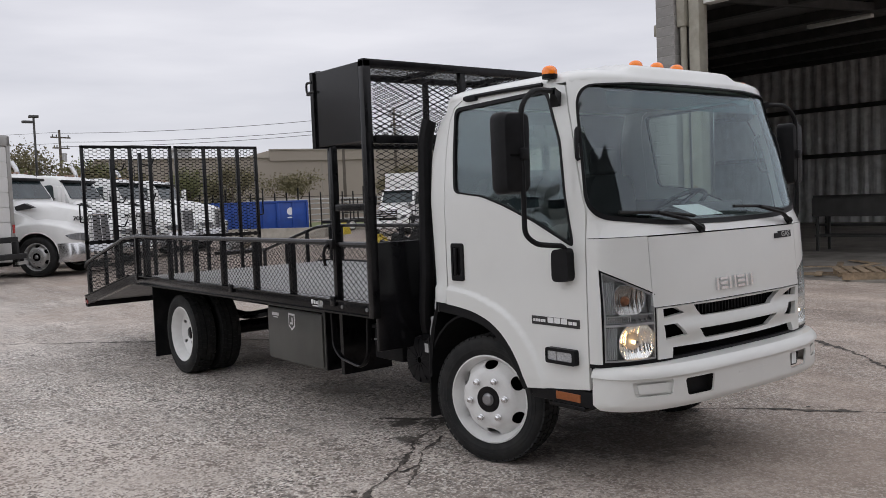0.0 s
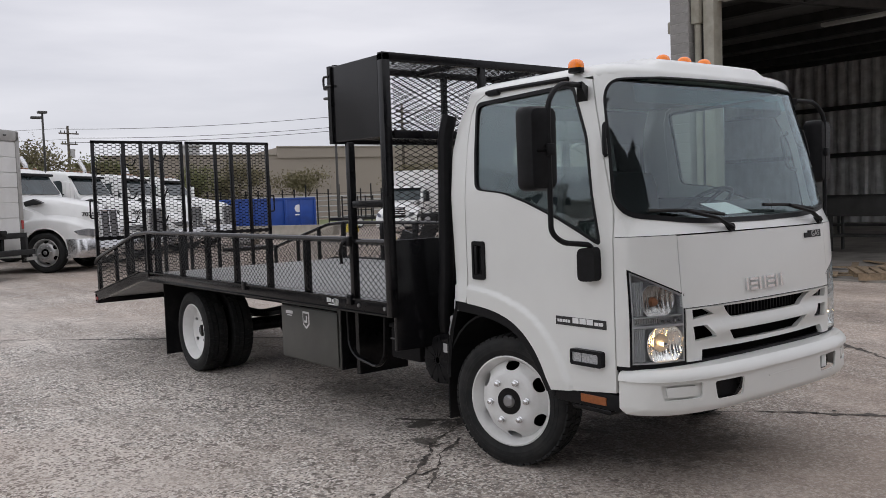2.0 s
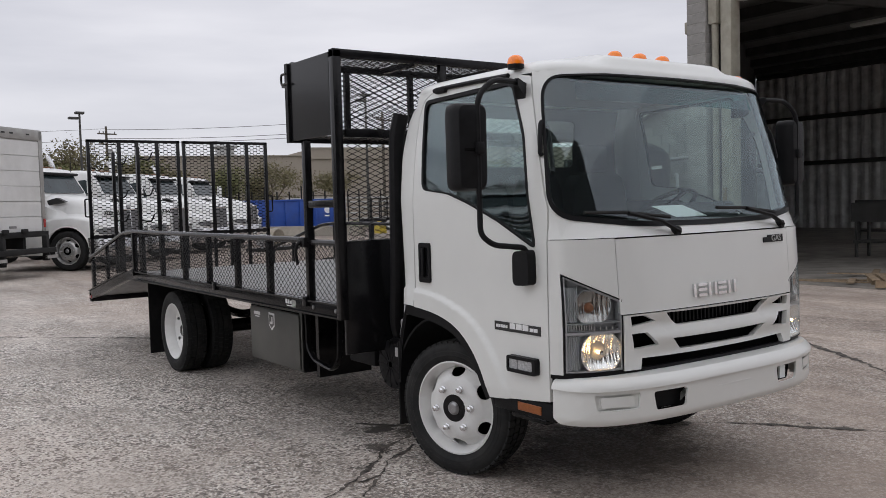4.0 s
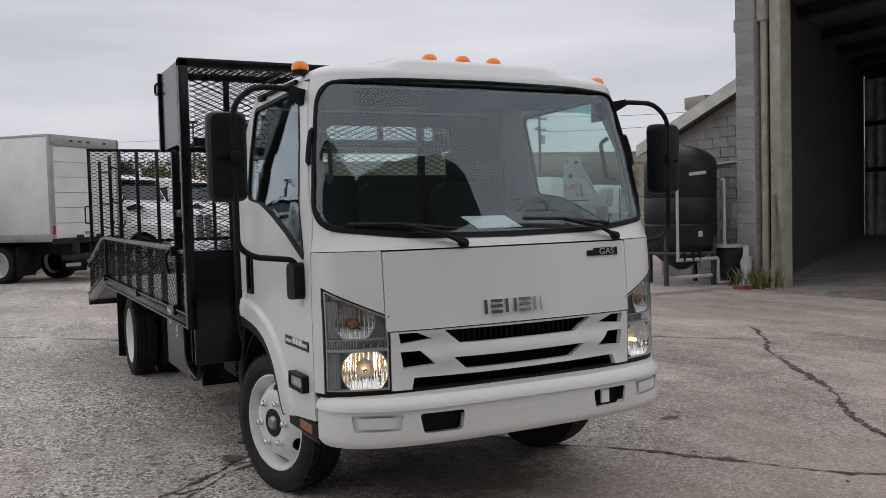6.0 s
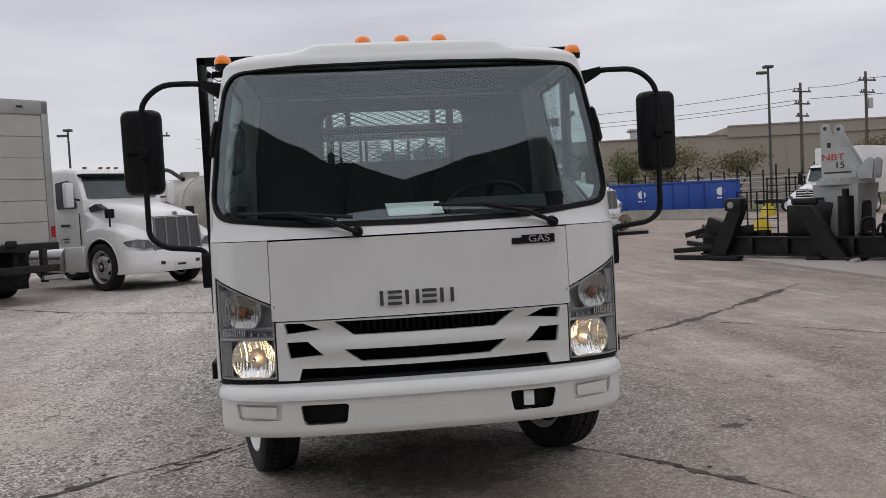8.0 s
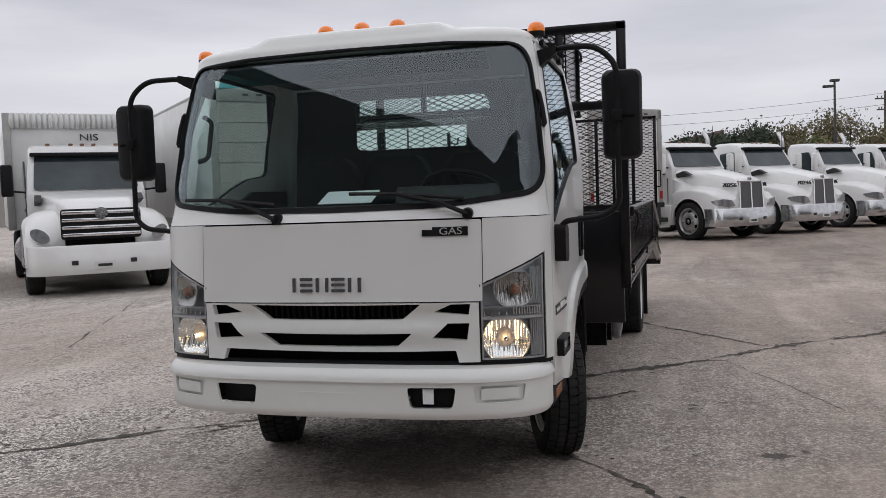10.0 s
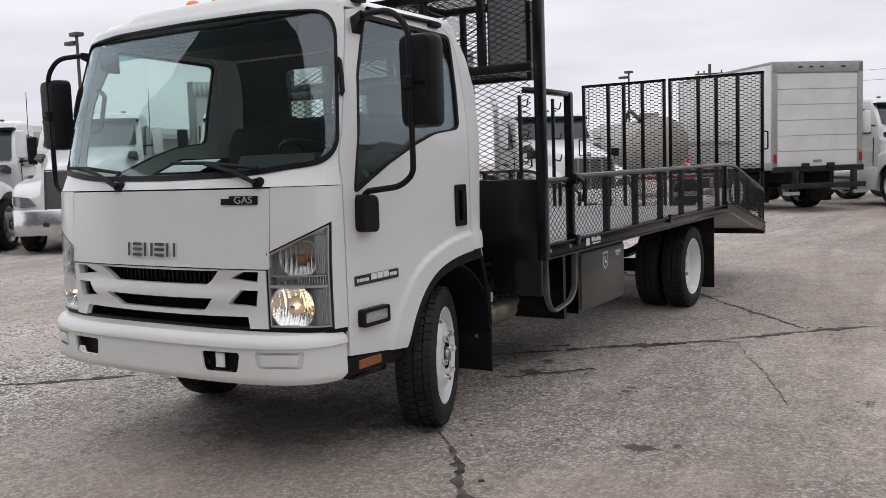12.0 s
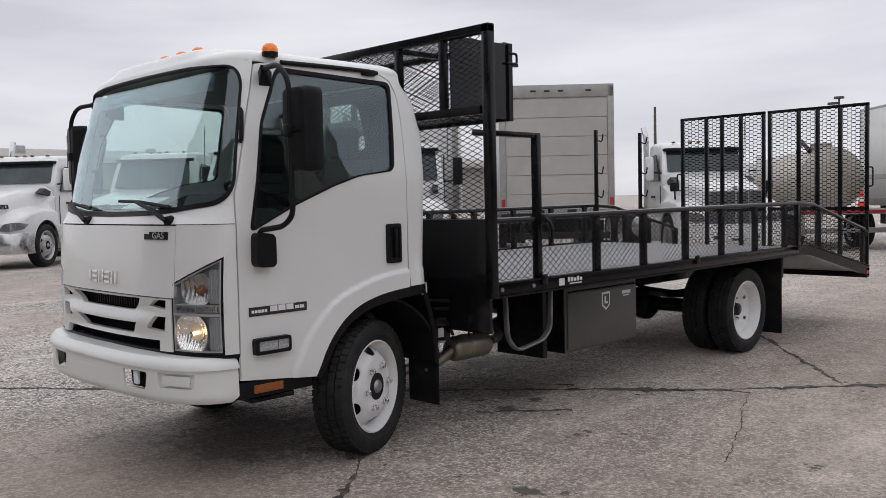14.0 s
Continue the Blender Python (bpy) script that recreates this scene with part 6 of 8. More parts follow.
part("bay_floor", prism(B(), [(WX - 0.55, 0.4), (32, 0.4), (32, 20.9), (WX + 0.3, 6.9), (WX - 0.55, 6.4)], lambda u, v, w: Vector((u, v, w)), -0.2, 0.035), INSIDE_FLOOR, ware)
# jamb, pipe and pier
part("door_jamb", box(B(), WX - 0.12, WX + 0.16, 6.38, 6.62, 0, 6.2, 0.006), TAN_STEEL, ware, "tan painted steel door jamb")
# near-black strip stands for the dark gap between jamb and pier
part("jamb_gap_strip", box(B(), WX - 0.02, WX + 0.1, 6.62, 6.84, 0, 6.4), DARK_STEEL, ware)
part("down_pipe", tube(B(), soften([(WX - 0.1, 6.76, 0.05), (WX - 0.1, 6.76, 6.5)], 0.1), 0.07, 10), TAN_STEEL, ware)
part("pipe_head", box(B(), WX - 0.20, WX + 0.0, 6.66, 6.86, 4.95, 6.5, 0.02), TAN_STEEL, ware)
pier = part("block_pier", box(B(), WX - 0.25, WX + 0.2, 6.88, 7.32, 0, 6.75), MORTAR, ware)
part("lamp_bracket", box(B(), WX - 0.16, WX - 0.02, 7.32, 7.46, 4.86, 5.10, 0.02), TAN_STEEL, ware)
part("leaning_board", loft(B(), [[(WX - 0.42 + a, 6.30 + b, 0.04) for a, b in ((0, 0), (0.03, 0), (0.03, 0.07), (0, 0.07))], [(WX - 0.15 + a, 6.50 + b, 1.75) for a, b in ((0, 0), (0.03, 0), (0.03, 0.07), (0, 0.07))]]), WOOD, ware)
lamp = thing("strip_light", "unlit white strip light under the warehouse roof", "lamp")
lamp.matrix_basis = pose(19.2, 8.0, 6.05, 0, 0, 0)
part("lamp_body", box(B(), -0.10, 0.10, -0.9, 0.9, 0.0, 0.10, 0.02), TUBE_LAMP, lamp)
for y in (-0.7, 0.7):
    part("hanger", cyl(B(), (0, y, 0.1), (0, y, 0.28), 0.008, n=6), DARK_STEEL, lamp)
# clutter in the bay
rnd = random.Random(77)
for i in range(14):
    x, y = rnd.uniform(10.3, 13.2), rnd.uniform(1.2, 4.8)
    ob = thing("plank", "loose weathered plank lying on the bay floor", "plank", pose(x, y, 0.036 + 0.022 * (i % 3), 0, 0, rnd.uniform(-70, 110)), "loose planks")
    part("plank_board", box(B(), -rnd.uniform(0.3, 0.8), rnd.uniform(0.3, 0.8), -0.06, 0.06, 0, 0.02), WOOD, ob)
pal = thing("pallet", "weathered wooden pallet lying by the bay", "pallet", pose(10.75, 3.2, 0.036, 0, 0, 35))
for i in range(6):
    part("slat", box(B(), -0.6, 0.6, -0.5 + i * 0.185, -0.5 + i * 0.185 + 0.11, 0.11, 0.13), WOOD, pal)
for x in (-0.55, 0, 0.55):
    part("bearer", box(B(), x - 0.045, x + 0.045, -0.5, 0.5, 0, 0.108), WOOD, pal)
for k, (x, y) in enumerate(((16.5, 6.0), (19.0, 5.3), (22.0, 9.0))):
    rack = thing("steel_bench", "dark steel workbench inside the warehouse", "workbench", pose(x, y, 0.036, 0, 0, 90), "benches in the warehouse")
    part("bench_top", box(B(), -1.2, 1.2, -0.35, 0.35, 0.85, 0.92), DARK_STEEL, rack)
    part("shelf", box(B(), -1.15, 1.15, -0.33, 0.33, 0.35, 0.40), DARK_STEEL, rack)
    part("back_board", box(B(), -1.2, 1.2, 0.30, 0.34, 0.92, 1.30), DARK_STEEL, rack)
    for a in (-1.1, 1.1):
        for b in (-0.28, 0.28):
            part("leg", box(B(), a - 0.03, a + 0.03, b - 0.03, b + 0.03, 0, 0.85), DARK_STEEL, rack)

# ---- block lean-to with its sloping roof ----
shed = thing("block_shed", "grey concrete-block shed with a sloping pale roof edge", "shed")
SX, SN, SS = 10.78, 9.95, 7.30
slope = 0.36
part("gable_wall", prism(B(), [(SS, 0), (SN, 0), (SN, 2.86), (SS, 2.86 + (SN - SS) * slope)], lambda u, v, w: Vector((w, u, v)), SX + 0.012, SX + 0.2), MORTAR, shed)
part("north_wall", box(B(), SX + 0.2, SX + 4.1, SN - 0.2, SN, 0, 2.86), BLOCK, shed)
rim = lambda y: 2.90 + (SN - y) * slope
part("shed_roof", prism(B(), [(SX - 0.30, SN + 0.35), (14.9, SN + 0.35), (11.1, SS), (SX - 0.30, SS)], lambda u, v, w: Vector((u, v, rim(v) + w)), 0.0, 0.12), TAN_STEEL, shed)
part("fascia", prism(B(), [(SN + 0.37, rim(SN + 0.37) - 0.10), (SS, rim(SS) - 0.10), (SS, rim(SS) + 0.16), (SN + 0.37, rim(SN + 0.37) + 0.16)], lambda u, v, w: Vector((w, u, v)), SX - 0.34, SX - 0.302), mat("pale_fascia", (0.50, 0.50, 0.47), 0.5, vary=0.1, grain=4, dirt=(0.25, 0.24, 0.2), dirt_amount=0.5), shed, "pale metal fascia")
part("vent", box(B(), 11.75, 12.1, 9.55, 9.9, 2.95, 3.72), TAN_STEEL, shed)
part("vent_hood", box(B(), 11.6, 12.25, 9.40, 10.05, 3.70, 3.98, 0.03), TAN_STEEL, shed)
part("shed_pipe", tube(B(), [(SX - 0.04, SS, 2.42), (SX - 0.04, 9.2, 2.36)], 0.03, 8), STEEL, shed)
part("meter_box", box(B(), SX - 0.12, SX, 7.45, 7.75, 1.1, 1.6, 0.02), PVC, shed)
part("shed_slab", box(B(), 8.0, 10.9, 7.0, 12.4, -0.1, 0.05), mat("slab_concrete", (0.40, 0.36, 0.325), 0.85, vary=0.2, grain=3, dirt=(0.14, 0.13, 0.12), dirt_amount=0.6, bump=0.2), shed)

# ---- black poly tank on its stand, with plumbing ----
POLY = mat("black_poly", (0.011, 0.012, 0.015), 0.42, vary=0.2, grain=4, spec=0.3, dirt=(0.035, 0.035, 0.035), dirt_amount=0.4)
tank = thing("water_tank", "tall black plastic cone-bottom tank on a steel stand", "tank", pose(9.66, 8.1, 0.05) @ Matrix.Diagonal((0.82, 0.82, 1, 1)))
prof = [(0.10, 0.28), (0.45, 0.45), (0.80, 0.72), (0.83, 0.80), (0.845, 1.15), (0.825, 1.18), (0.845, 1.21), (0.845, 1.65), (0.825, 1.68), (0.845, 1.71), (0.845, 2.30), (0.82, 2.40), (0.72, 2.50), (0.52, 2.60), (0.28, 2.67), (0.10, 2.70), (0.01, 2.705)]
body = part("tank_body", lathe(B(), prof, 48), POLY, tank)
body.matrix_basis = pose(0, 0, 0, 0, -90, 0)
for a in (0.4, 1.97, 3.54, 5.1):
    part("stand_leg", box(B(), 0.80 * math.cos(a) - 0.04, 0.80 * math.cos(a) + 0.04, 0.80 * math.sin(a) - 0.04, 0.80 * math.sin(a) + 0.04, 0, 0.95), DARK_STEEL, tank)
part("stand_ring", tube(B(), [(0.82 * math.cos(a), 0.82 * math.sin(a), 0.62) for a in np.linspace(0, 2 * math.pi, 25)], 0.035, 6), DARK_STEEL, tank)
part("tank_label", sheet(B(), [(-0.22, -0.03), (0.22, -0.03), (0.22, 0.03), (-0.22, 0.03)], [], lambda u, v, d: Vector((0.852 * math.sin(u / 0.85 - 0.25), -0.852 * math.cos(u / 0.85 - 0.25), 2.13 + v + u * 0.08)), 0.001, steps(-0.22, 0.22, 6)), WHITE_INK, tank, "small white label")
part("tank_sticker", sheet(B(), [(-0.055, -0.055), (0.055, -0.055), (0.055, 0.055), (-0.055, 0.055)], [], lambda u, v, d: Vector((0.852 * math.sin(u / 0.85 - 0.2), -0.852 * math.cos(u / 0.85 - 0.2), 0.99 + v)), 0.001, ()), WHITE_INK, tank)
for pts in ([(-0.95, -0.9, 0.52), (0.25, -0.95, 0.52), (0.25, -0.95, 0.05), (0.95, -0.95, 0.05)], [(0.55, -0.78, 2.0), (0.55, -0.86, 2.0), (0.55, -0.86, 0.72)], [(-0.9, -0.85, 0.2), (0.1, -0.9, 0.2)], [(-0.9, -0.88, 2.1), (-0.9, -0.88, 0.5)]):
    part("tank_pipe", tube(B(), soften(pts, 0.05), 0.033, 8), PVC, tank)
for x in (-0.75, -0.5, -0.3):
    part("valve", cyl(B(), (x, -0.92, 0.5), (x, -0.92, 0.66), 0.04, n=10), PLASTIC, tank)
bin_ob = thing("barrel", "open black plastic barrel with a tray on top", "barrel", pose(10.35, 7.45, 0.05))
part("barrel_body", lathe(B(), [(0.01, 0), (0.25, 0), (0.29, 0.35), (0.29, 0.68), (0.26, 0.70)], 24), POLY, bin_ob).matrix_basis = pose(0, 0, 0, 0, -90, 0)
part("tray", box(B(), -0.33, 0.33, -0.25, 0.25, 0.70, 0.76, 0.01), PVC, bin_ob)
pump = thing("pump_fitting", "grey plastic pump fitting on a red base", "pump", pose(10.2, 6.95, 0.0))
part("pump_body", lathe(B(), [(0.15, 0.05), (0.13, 0.12), (0.09, 0.3), (0.11, 0.5), (0.06, 0.6), (0.05, 0.8)], 18), PVC, pump).matrix_basis = pose(0, 0, 0, 0, -90, 0)
part("pump_base", box(B(), -0.28, 0.28, -0.2, 0.2, 0, 0.06), mat("red_base", (0.25, 0.06, 0.05), 0.6, vary=0.2), pump)
part("pump_pipe", tube(B(), soften([(0, 0, 0.55), (0.15, 0.05, 0.55), (0.35, 0.1, 0.55)], 0.05), 0.05, 8), PVC, pump)

# weeds by the pier
LEAF = mat("leaf_green", (0.13, 0.135, 0.05), 0.7, vary=0.35, grain=2)
LEAF_DRY = mat("leaf_olive", (0.145, 0.125, 0.065), 0.75, vary=0.35, grain=2)
LEAF_DARK = mat("leaf_dark", (0.035, 0.05, 0.028), 0.7, vary=0.35, grain=2)
BARK = mat("bark", (0.11, 0.085, 0.065), 0.9, vary=0.3, grain=12, bump=0.4, bump_scale=30)


def blades(name, n, place, height, seed, material):
    rnd = random.Random(seed)
    verts, faces = [], []
    for i in range(n):
        x, y = place(rnd)
        a, h = rnd.uniform(0, 6.28), height * rnd.uniform(0.4, 1)
        dx, dy, w = math.cos(a), math.sin(a), 0.012
        k = len(verts)
        verts += [(x - dy * w, y + dx * w, 0), (x + dy * w, y - dx * w, 0), (x + dx * h * 0.25, y + dy * h * 0.25, h * 0.7), (x + dx * h * 0.5, y + dy * h * 0.5, h)]
        faces += [(k, k + 1, k + 2), (k, k + 2, k + 3)]
    me = bpy.data.meshes.new(name)
    me.from_pydata(verts, [], faces)
    me.materials.append(material)
    return new(name, me)


tagged(blades("weeds", 420, lambda r: (WX - 0.32 + r.gauss(0, 0.12), 6.9 + r.gauss(0, 0.28)), 0.42, 5, LEAF), "green and dry weeds at the foot of the pier", "weeds", kind="stuff")

# ---- crane base on its black skid ----
CRANE = mat("crane_grey", (0.40, 0.41, 0.40), 0.45, vary=0.08, grain=3, dirt=(0.22, 0.2, 0.17), dirt_amount=0.45, dirt_scale=2)
SKID = mat("skid_black", (0.008, 0.008, 0.008), 0.45, vary=0.4, grain=5, spec=0.25, dirt=(0.03, 0.026, 0.022), dirt_amount=0.5)
YELLOW = mat("yellow_paint", (0.62, 0.46, 0.03), 0.5, vary=0.1, grain=6, dirt=(0.3, 0.22, 0.05), dirt_amount=0.4)
crane = thing("crane_base", "grey crane turret mounted on a black steel skid frame", "crane", pose(10.2, 12.0, 0, 0, 0, -58))
for y in (-1.5, -0.25):
    part("skid_beam", prism(B(), [(y - 0.10, 0.10), (y + 0.10, 0.10), (y + 0.10, 0.14), (y + 0.015, 0.14), (y + 0.015, 0.46), (y + 0.10, 0.46), (y + 0.10, 0.50), (y - 0.10, 0.50), (y - 0.10, 0.46), (y - 0.015, 0.46), (y - 0.015, 0.14), (y - 0.10, 0.14)], lambda u, v, w: Vector((w, u, v)), -2.5, 1.5), SKID, crane)
    for x in (-1.9, -1.27, -0.47, 0.2, 0.9):
        part("stiffener", box(B(), x - 0.05, x + 0.05, y - 0.11, y + 0.11, 0.14, 0.46, 0.006), SKID, crane)
for x in (-2.45, -1.5, -0.6, 0.4, 1.35):
    part("skid_cross", box(B(), x - 0.07, x + 0.07, -1.4, -0.35, 0.16, 0.40, 0.01), SKID, crane)
for x0, x1, y, z, tl in ((-3.1, -1.7, -1.75, 0.18, 4), (-3.0, -1.9, -1.35, 0.34, -5), (-3.05, -2.2, -1.0, 0.46, 8), (-2.9, -2.0, -1.6, 0.52, 14)):
    part("loose_bar", box(B(), 0, x1 - x0, -0.06, 0.06, -0.05, 0.06, 0.01), SKID, crane).matrix_basis = pose(x0, y, z, 0, -tl, 3 * tl)
part("foot_plate", box(B(), -3.0, -1.4, -1.9, -1.65, 0.0, 0.10, 0.01), SKID, crane)
for x in (0.1, 0.9):
    part("foot_plate", box(B(), x, x + 0.3, -1.85, -1.55, 0.0, 0.12, 0.01), SKID, crane)


def leaning(x0, x1, z0, z1, y, w, d, name="outrigger"):
    return part(name, loft(B(), [[(x0 - w, y - d, z0), (x0 + w, y - d, z0), (x0 + w, y + d, z0), (x0 - w, y + d, z0)], [(x1 - w * 0.7, y - d, z1), (x1 + w * 0.7, y - d, z1), (x1 + w * 0.7, y + d, z1), (x1 - w * 0.7, y + d, z1)]]), SKID, crane)


leaning(-2.05, -1.50, 0.05, 1.15, -1.62, 0.22, 0.10)
leaning(0.62, -0.02, 0.10, 1.12, -1.66, 0.24, 0.08)
part("outrigger_head", box(B(), -1.78, -1.38, -1.75, -1.45, 1.05, 1.32, 0.03), SKID, crane)
part("head_pin", cyl(B(), (-1.6, -1.8, 1.18), (-1.6, -1.4, 1.18), 0.07, n=12), STEEL, crane)
part("valve_block", box(B(), -0.2, 0.2, -0.16, 0.16, 0, 0.36, 0.02), SKID, crane).matrix_basis = pose(-2.35, -1.3, 0.52, 0, 22, 10)
part("control_box", box(B(), -0.72, -0.02, -1.1, -0.6, 0.50, 1.12, 0.03), SKID, crane)
part("control_lid", box(B(), -0.66, -0.10, -1.04, -0.66, 1.12, 1.26, 0.04), SKID, crane)
part("control_flap", box(B(), 0, 0.3, -0.02, 0.02, 0, 0.5, 0.01), SKID, crane).matrix_basis = pose(-0.05, -1.2, 0.72, 0, 12, 0)
part("ram_body", cyl(B(), (0.60, -1.2, 0.45), (0.60, -1.2, 1.28), 0.15, n=18), SKID, crane)
part("ram_cap", cyl(B(), (0.60, -1.2, 1.28), (0.60, -1.2, 1.42), 0.07, n=12), SKID, crane)
rnd = random.Random(41)
for i in range(16):
    x, y = rnd.uniform(0.85, 1.55), rnd.uniform(-1.3, -0.4)
    top = rnd.uniform(0.65, 1.05)
    part("hydraulic_hose", tube(B(), soften([(x, y, 0.40), (x + rnd.uniform(-0.1, 0.1), y, top), (x + rnd.uniform(0.05, 0.4), y + rnd.uniform(-0.3, 0.3), top), (x + rnd.uniform(0.1, 0.4), y, 0.3)], 0.12, 4), rnd.uniform(0.018, 0.035), 6), SKID, crane)
for i in range(9):
    x, y = rnd.uniform(-2.9, -1.2), rnd.uniform(-1.4, -0.3)
    part("scrap_piece", box(B(), -rnd.uniform(0.1, 0.35), rnd.uniform(0.1, 0.35), -0.07, 0.07, -0.04, rnd.uniform(0.05, 0.16), 0.01), SKID, crane).matrix_basis = pose(x, y, rnd.uniform(0.46, 0.60), rnd.uniform(-15, 15), rnd.uniform(-20, 20), rnd.uniform(0, 180))
for i in range(5):
    part("cage_rail", box(B(), -2.2, -1.2, -0.62, -0.59, 0.62 + i * 0.2, 0.64 + i * 0.2), SKID, crane)
    part("cage_upright", box(B(), -2.2 + i * 0.245, -2.18 + i * 0.245, -0.62, -0.59, 0.46, 1.44), SKID, crane)
part("turret", loft(B(), [[(sx * a, sy * b, z) for sx, sy in ((-1, -1), (1, -1), (1, 1), (-1, 1))] for z, a, b in ((0.30, 0.40, 0.36), (0.9, 0.44, 0.40), (1.52, 0.49, 0.45))]), CRANE, crane, "grey painted turret")
part("turret_door", prism(B(), fillet([(0.02, 0.50), (0.40, 0.50), (0.40, 1.15), (0.02, 1.15)], 0.08, 3), lambda u, v, w: Vector((0.455 + w, u - 0.25, v)), -0.02, 0.01), SKID, crane)
part("turret_flange", cyl(B(), (0, 0, 1.50), (0, 0, 1.58), 0.57, n=32), CRANE, crane)
part("turret_bearing", cyl(B(), (0, 0, 1.58), (0, 0, 1.65), 0.51, n=32), CRANE, crane)
for i in range(20):
    a = 2 * math.pi * i / 20
    part("flange_bolt", cyl(B(), (0.54 * math.cos(a), 0.54 * math.sin(a), 1.58), (0.54 * math.cos(a), 0.54 * math.sin(a), 1.62), 0.022, n=6), CRANE, crane)
ear = [(-0.34, 1.65), (0.40, 1.65), (0.38, 1.74), (-0.10, 2.55), (-0.14, 2.70), (-0.19, 2.78), (-0.29, 2.78), (-0.34, 2.70)]
for y in (-0.34, 0.22):
    part("boom_ear", prism(B(), fillet(ear, 0.03, 3), lambda u, v, w: Vector((u, w, v)), y, y + 0.05), CRANE, crane)
    part("pin_hole", cyl(B(), (-0.24, y - 0.004, 2.68), (-0.24, y + 0.054, 2.68), 0.04, n=14), INK, crane)
part("ear_web", prism(B(), [(0.30, 1.65), (0.36, 1.65), (0.02, 2.28), (-0.04, 2.28)], lambda u, v, w: Vector((u, w, v)), -0.29, 0.22), CRANE, crane)
for y in (-0.30, 0.05):
    part("side_lug", prism(B(), fillet([(0.30, 1.60), (0.70, 1.60), (0.74, 1.98), (0.66, 2.04), (0.57, 1.98)], 0.04, 3), lambda u, v, w: Vector((u, w, v)), y, y + 0.05), CRANE, crane)
REDP = mat("red_print", (0.45, 0.05, 0.05), 0.5, vary=0.1)
letters("NBT", 0.19, pose(-0.08, -0.346, 2.07, 90), crane, REDP, "red block letters", squash=1.35, depth=0.004)
letters("15", 0.19, pose(0.06, -0.346, 1.90, 90), crane, INK, "dark numerals", squash=1.2, depth=0.004)
part("maker_bar", box(B(), -0.28, 0.30, -0.346, -0.341, 1.74, 1.77), INK, crane)
part("ear_mark", box(B(), -0.20, -0.12, -0.346, -0.341, 2.28, 2.38), INK, crane)
for x, y, s in ((13.3, 22.0, 0.68), (21.2, 37.1, 0.8)):
    yb = thing("yellow_block", "yellow painted steel weight on the yard", "weight", pose(x, y, 0, 0, 0, 10) @ Matrix.Scale(s, 4), "yellow weights")
    part("weight_body", loft(B(), [[(sx * a, sy * a, z) for sx, sy in ((-1, -1), (1, -1), (1, 1), (-1, 1))] for z, a in ((0.0, 0.34), (0.35, 0.30), (0.62, 0.22))]), YELLOW, yb)
    part("weight_lug", box(B(), -0.2, 0.2, -0.05, 0.05, 0.60, 0.80, 0.02), YELLOW, yb)
pipe = thing("loose_pipe", "long grey plastic pipe lying on the yard", "pipe", pose(10.6, 11.25, 0.06, 0, 0, 41))
part("pipe_body", cyl(B(), (-2.15, 0, 0), (2.15, 0, 0), 0.06, n=14), PVC, pipe)
junk = thing("pump_set", "rusty pump on a timber skid", "pump", pose(9.8, 26.0, 0, 0, 0, 20))
part("pump_skid", box(B(), -1.0, 1.0, -0.4, 0.4, 0, 0.12), SKID, junk)
part("pump_case", lathe(B(), [(0.05, -0.2), (0.30, -0.18), (0.34, 0), (0.30, 0.18), (0.05, 0.2)], 20), EXHAUST, junk).matrix_basis = pose(0.1, 0, 0.48, 0, 0, 90)
part("pump_motor", cyl(B(), (-0.7, 0, 0.40), (-0.1, 0, 0.40), 0.22, n=16), PVC, junk)


# ---- parked vehicles ----
FLEET = mat("fleet_white", (0.76, 0.76, 0.75), 0.3, coat=0.4, vary=0.03, grain=4, dirt=(0.55, 0.53, 0.5), dirt_amount=0.25, dirt_scale=1.5)
ALU = mat("polished_alloy", (0.62, 0.62, 0.63), 0.22, 0.9, vary=0.1, grain=6)
GRILLE_DARK = mat("grille_mesh", (0.13, 0.13, 0.135), 0.4, 0.6, vary=0.2, grain=60)
VAN_WHITE = mat("van_panel", (0.68, 0.68, 0.67), 0.45, vary=0.04, grain=2, dirt=(0.45, 0.44, 0.41), dirt_amount=0.45, dirt_scale=1.2)
VAN_GREY = mat("van_frame", (0.36, 0.355, 0.34), 0.5, 0.3, vary=0.1, grain=5, dirt=(0.2, 0.18, 0.16), dirt_amount=0.4)
DOOR_GREY = mat("roller_door", (0.44, 0.425, 0.40), 0.55, vary=0.05, grain=2, dirt=(0.3, 0.285, 0.26), dirt_amount=0.6, dirt_scale=0.9)
WHEEL_ALLOY = mat("alloy_wheel", (0.5, 0.5, 0.5), 0.35, 0.7, vary=0.15, grain=8)
UNDER = mat("underbody", (0.02, 0.02, 0.02), 0.7, vary=0.3, grain=4, spec=0.25)


def heading(x, y, hx, hy):
    return pose(x, y, 0, 0, 0, math.degrees(math.atan2(hx, -hy)))


def ring_box(y, hw, z0, z1, r=0.12, top=None):
    top = hw if top is None else top
    return [(u, y, v) for u, v in fillet([(-hw, z0), (hw, z0), (top, z1), (-top, z1)], r, 4)]


ROOF_LAMP = mat("far_marker_lamp", (0.20, 0.10, 0.05), 0.3, vary=0.2, grain=40)
FAR_LAMP = mat("far_headlamp", (0.34, 0.35, 0.37), 0.12, 0.6, vary=0.3, grain=14, coat=0.6)


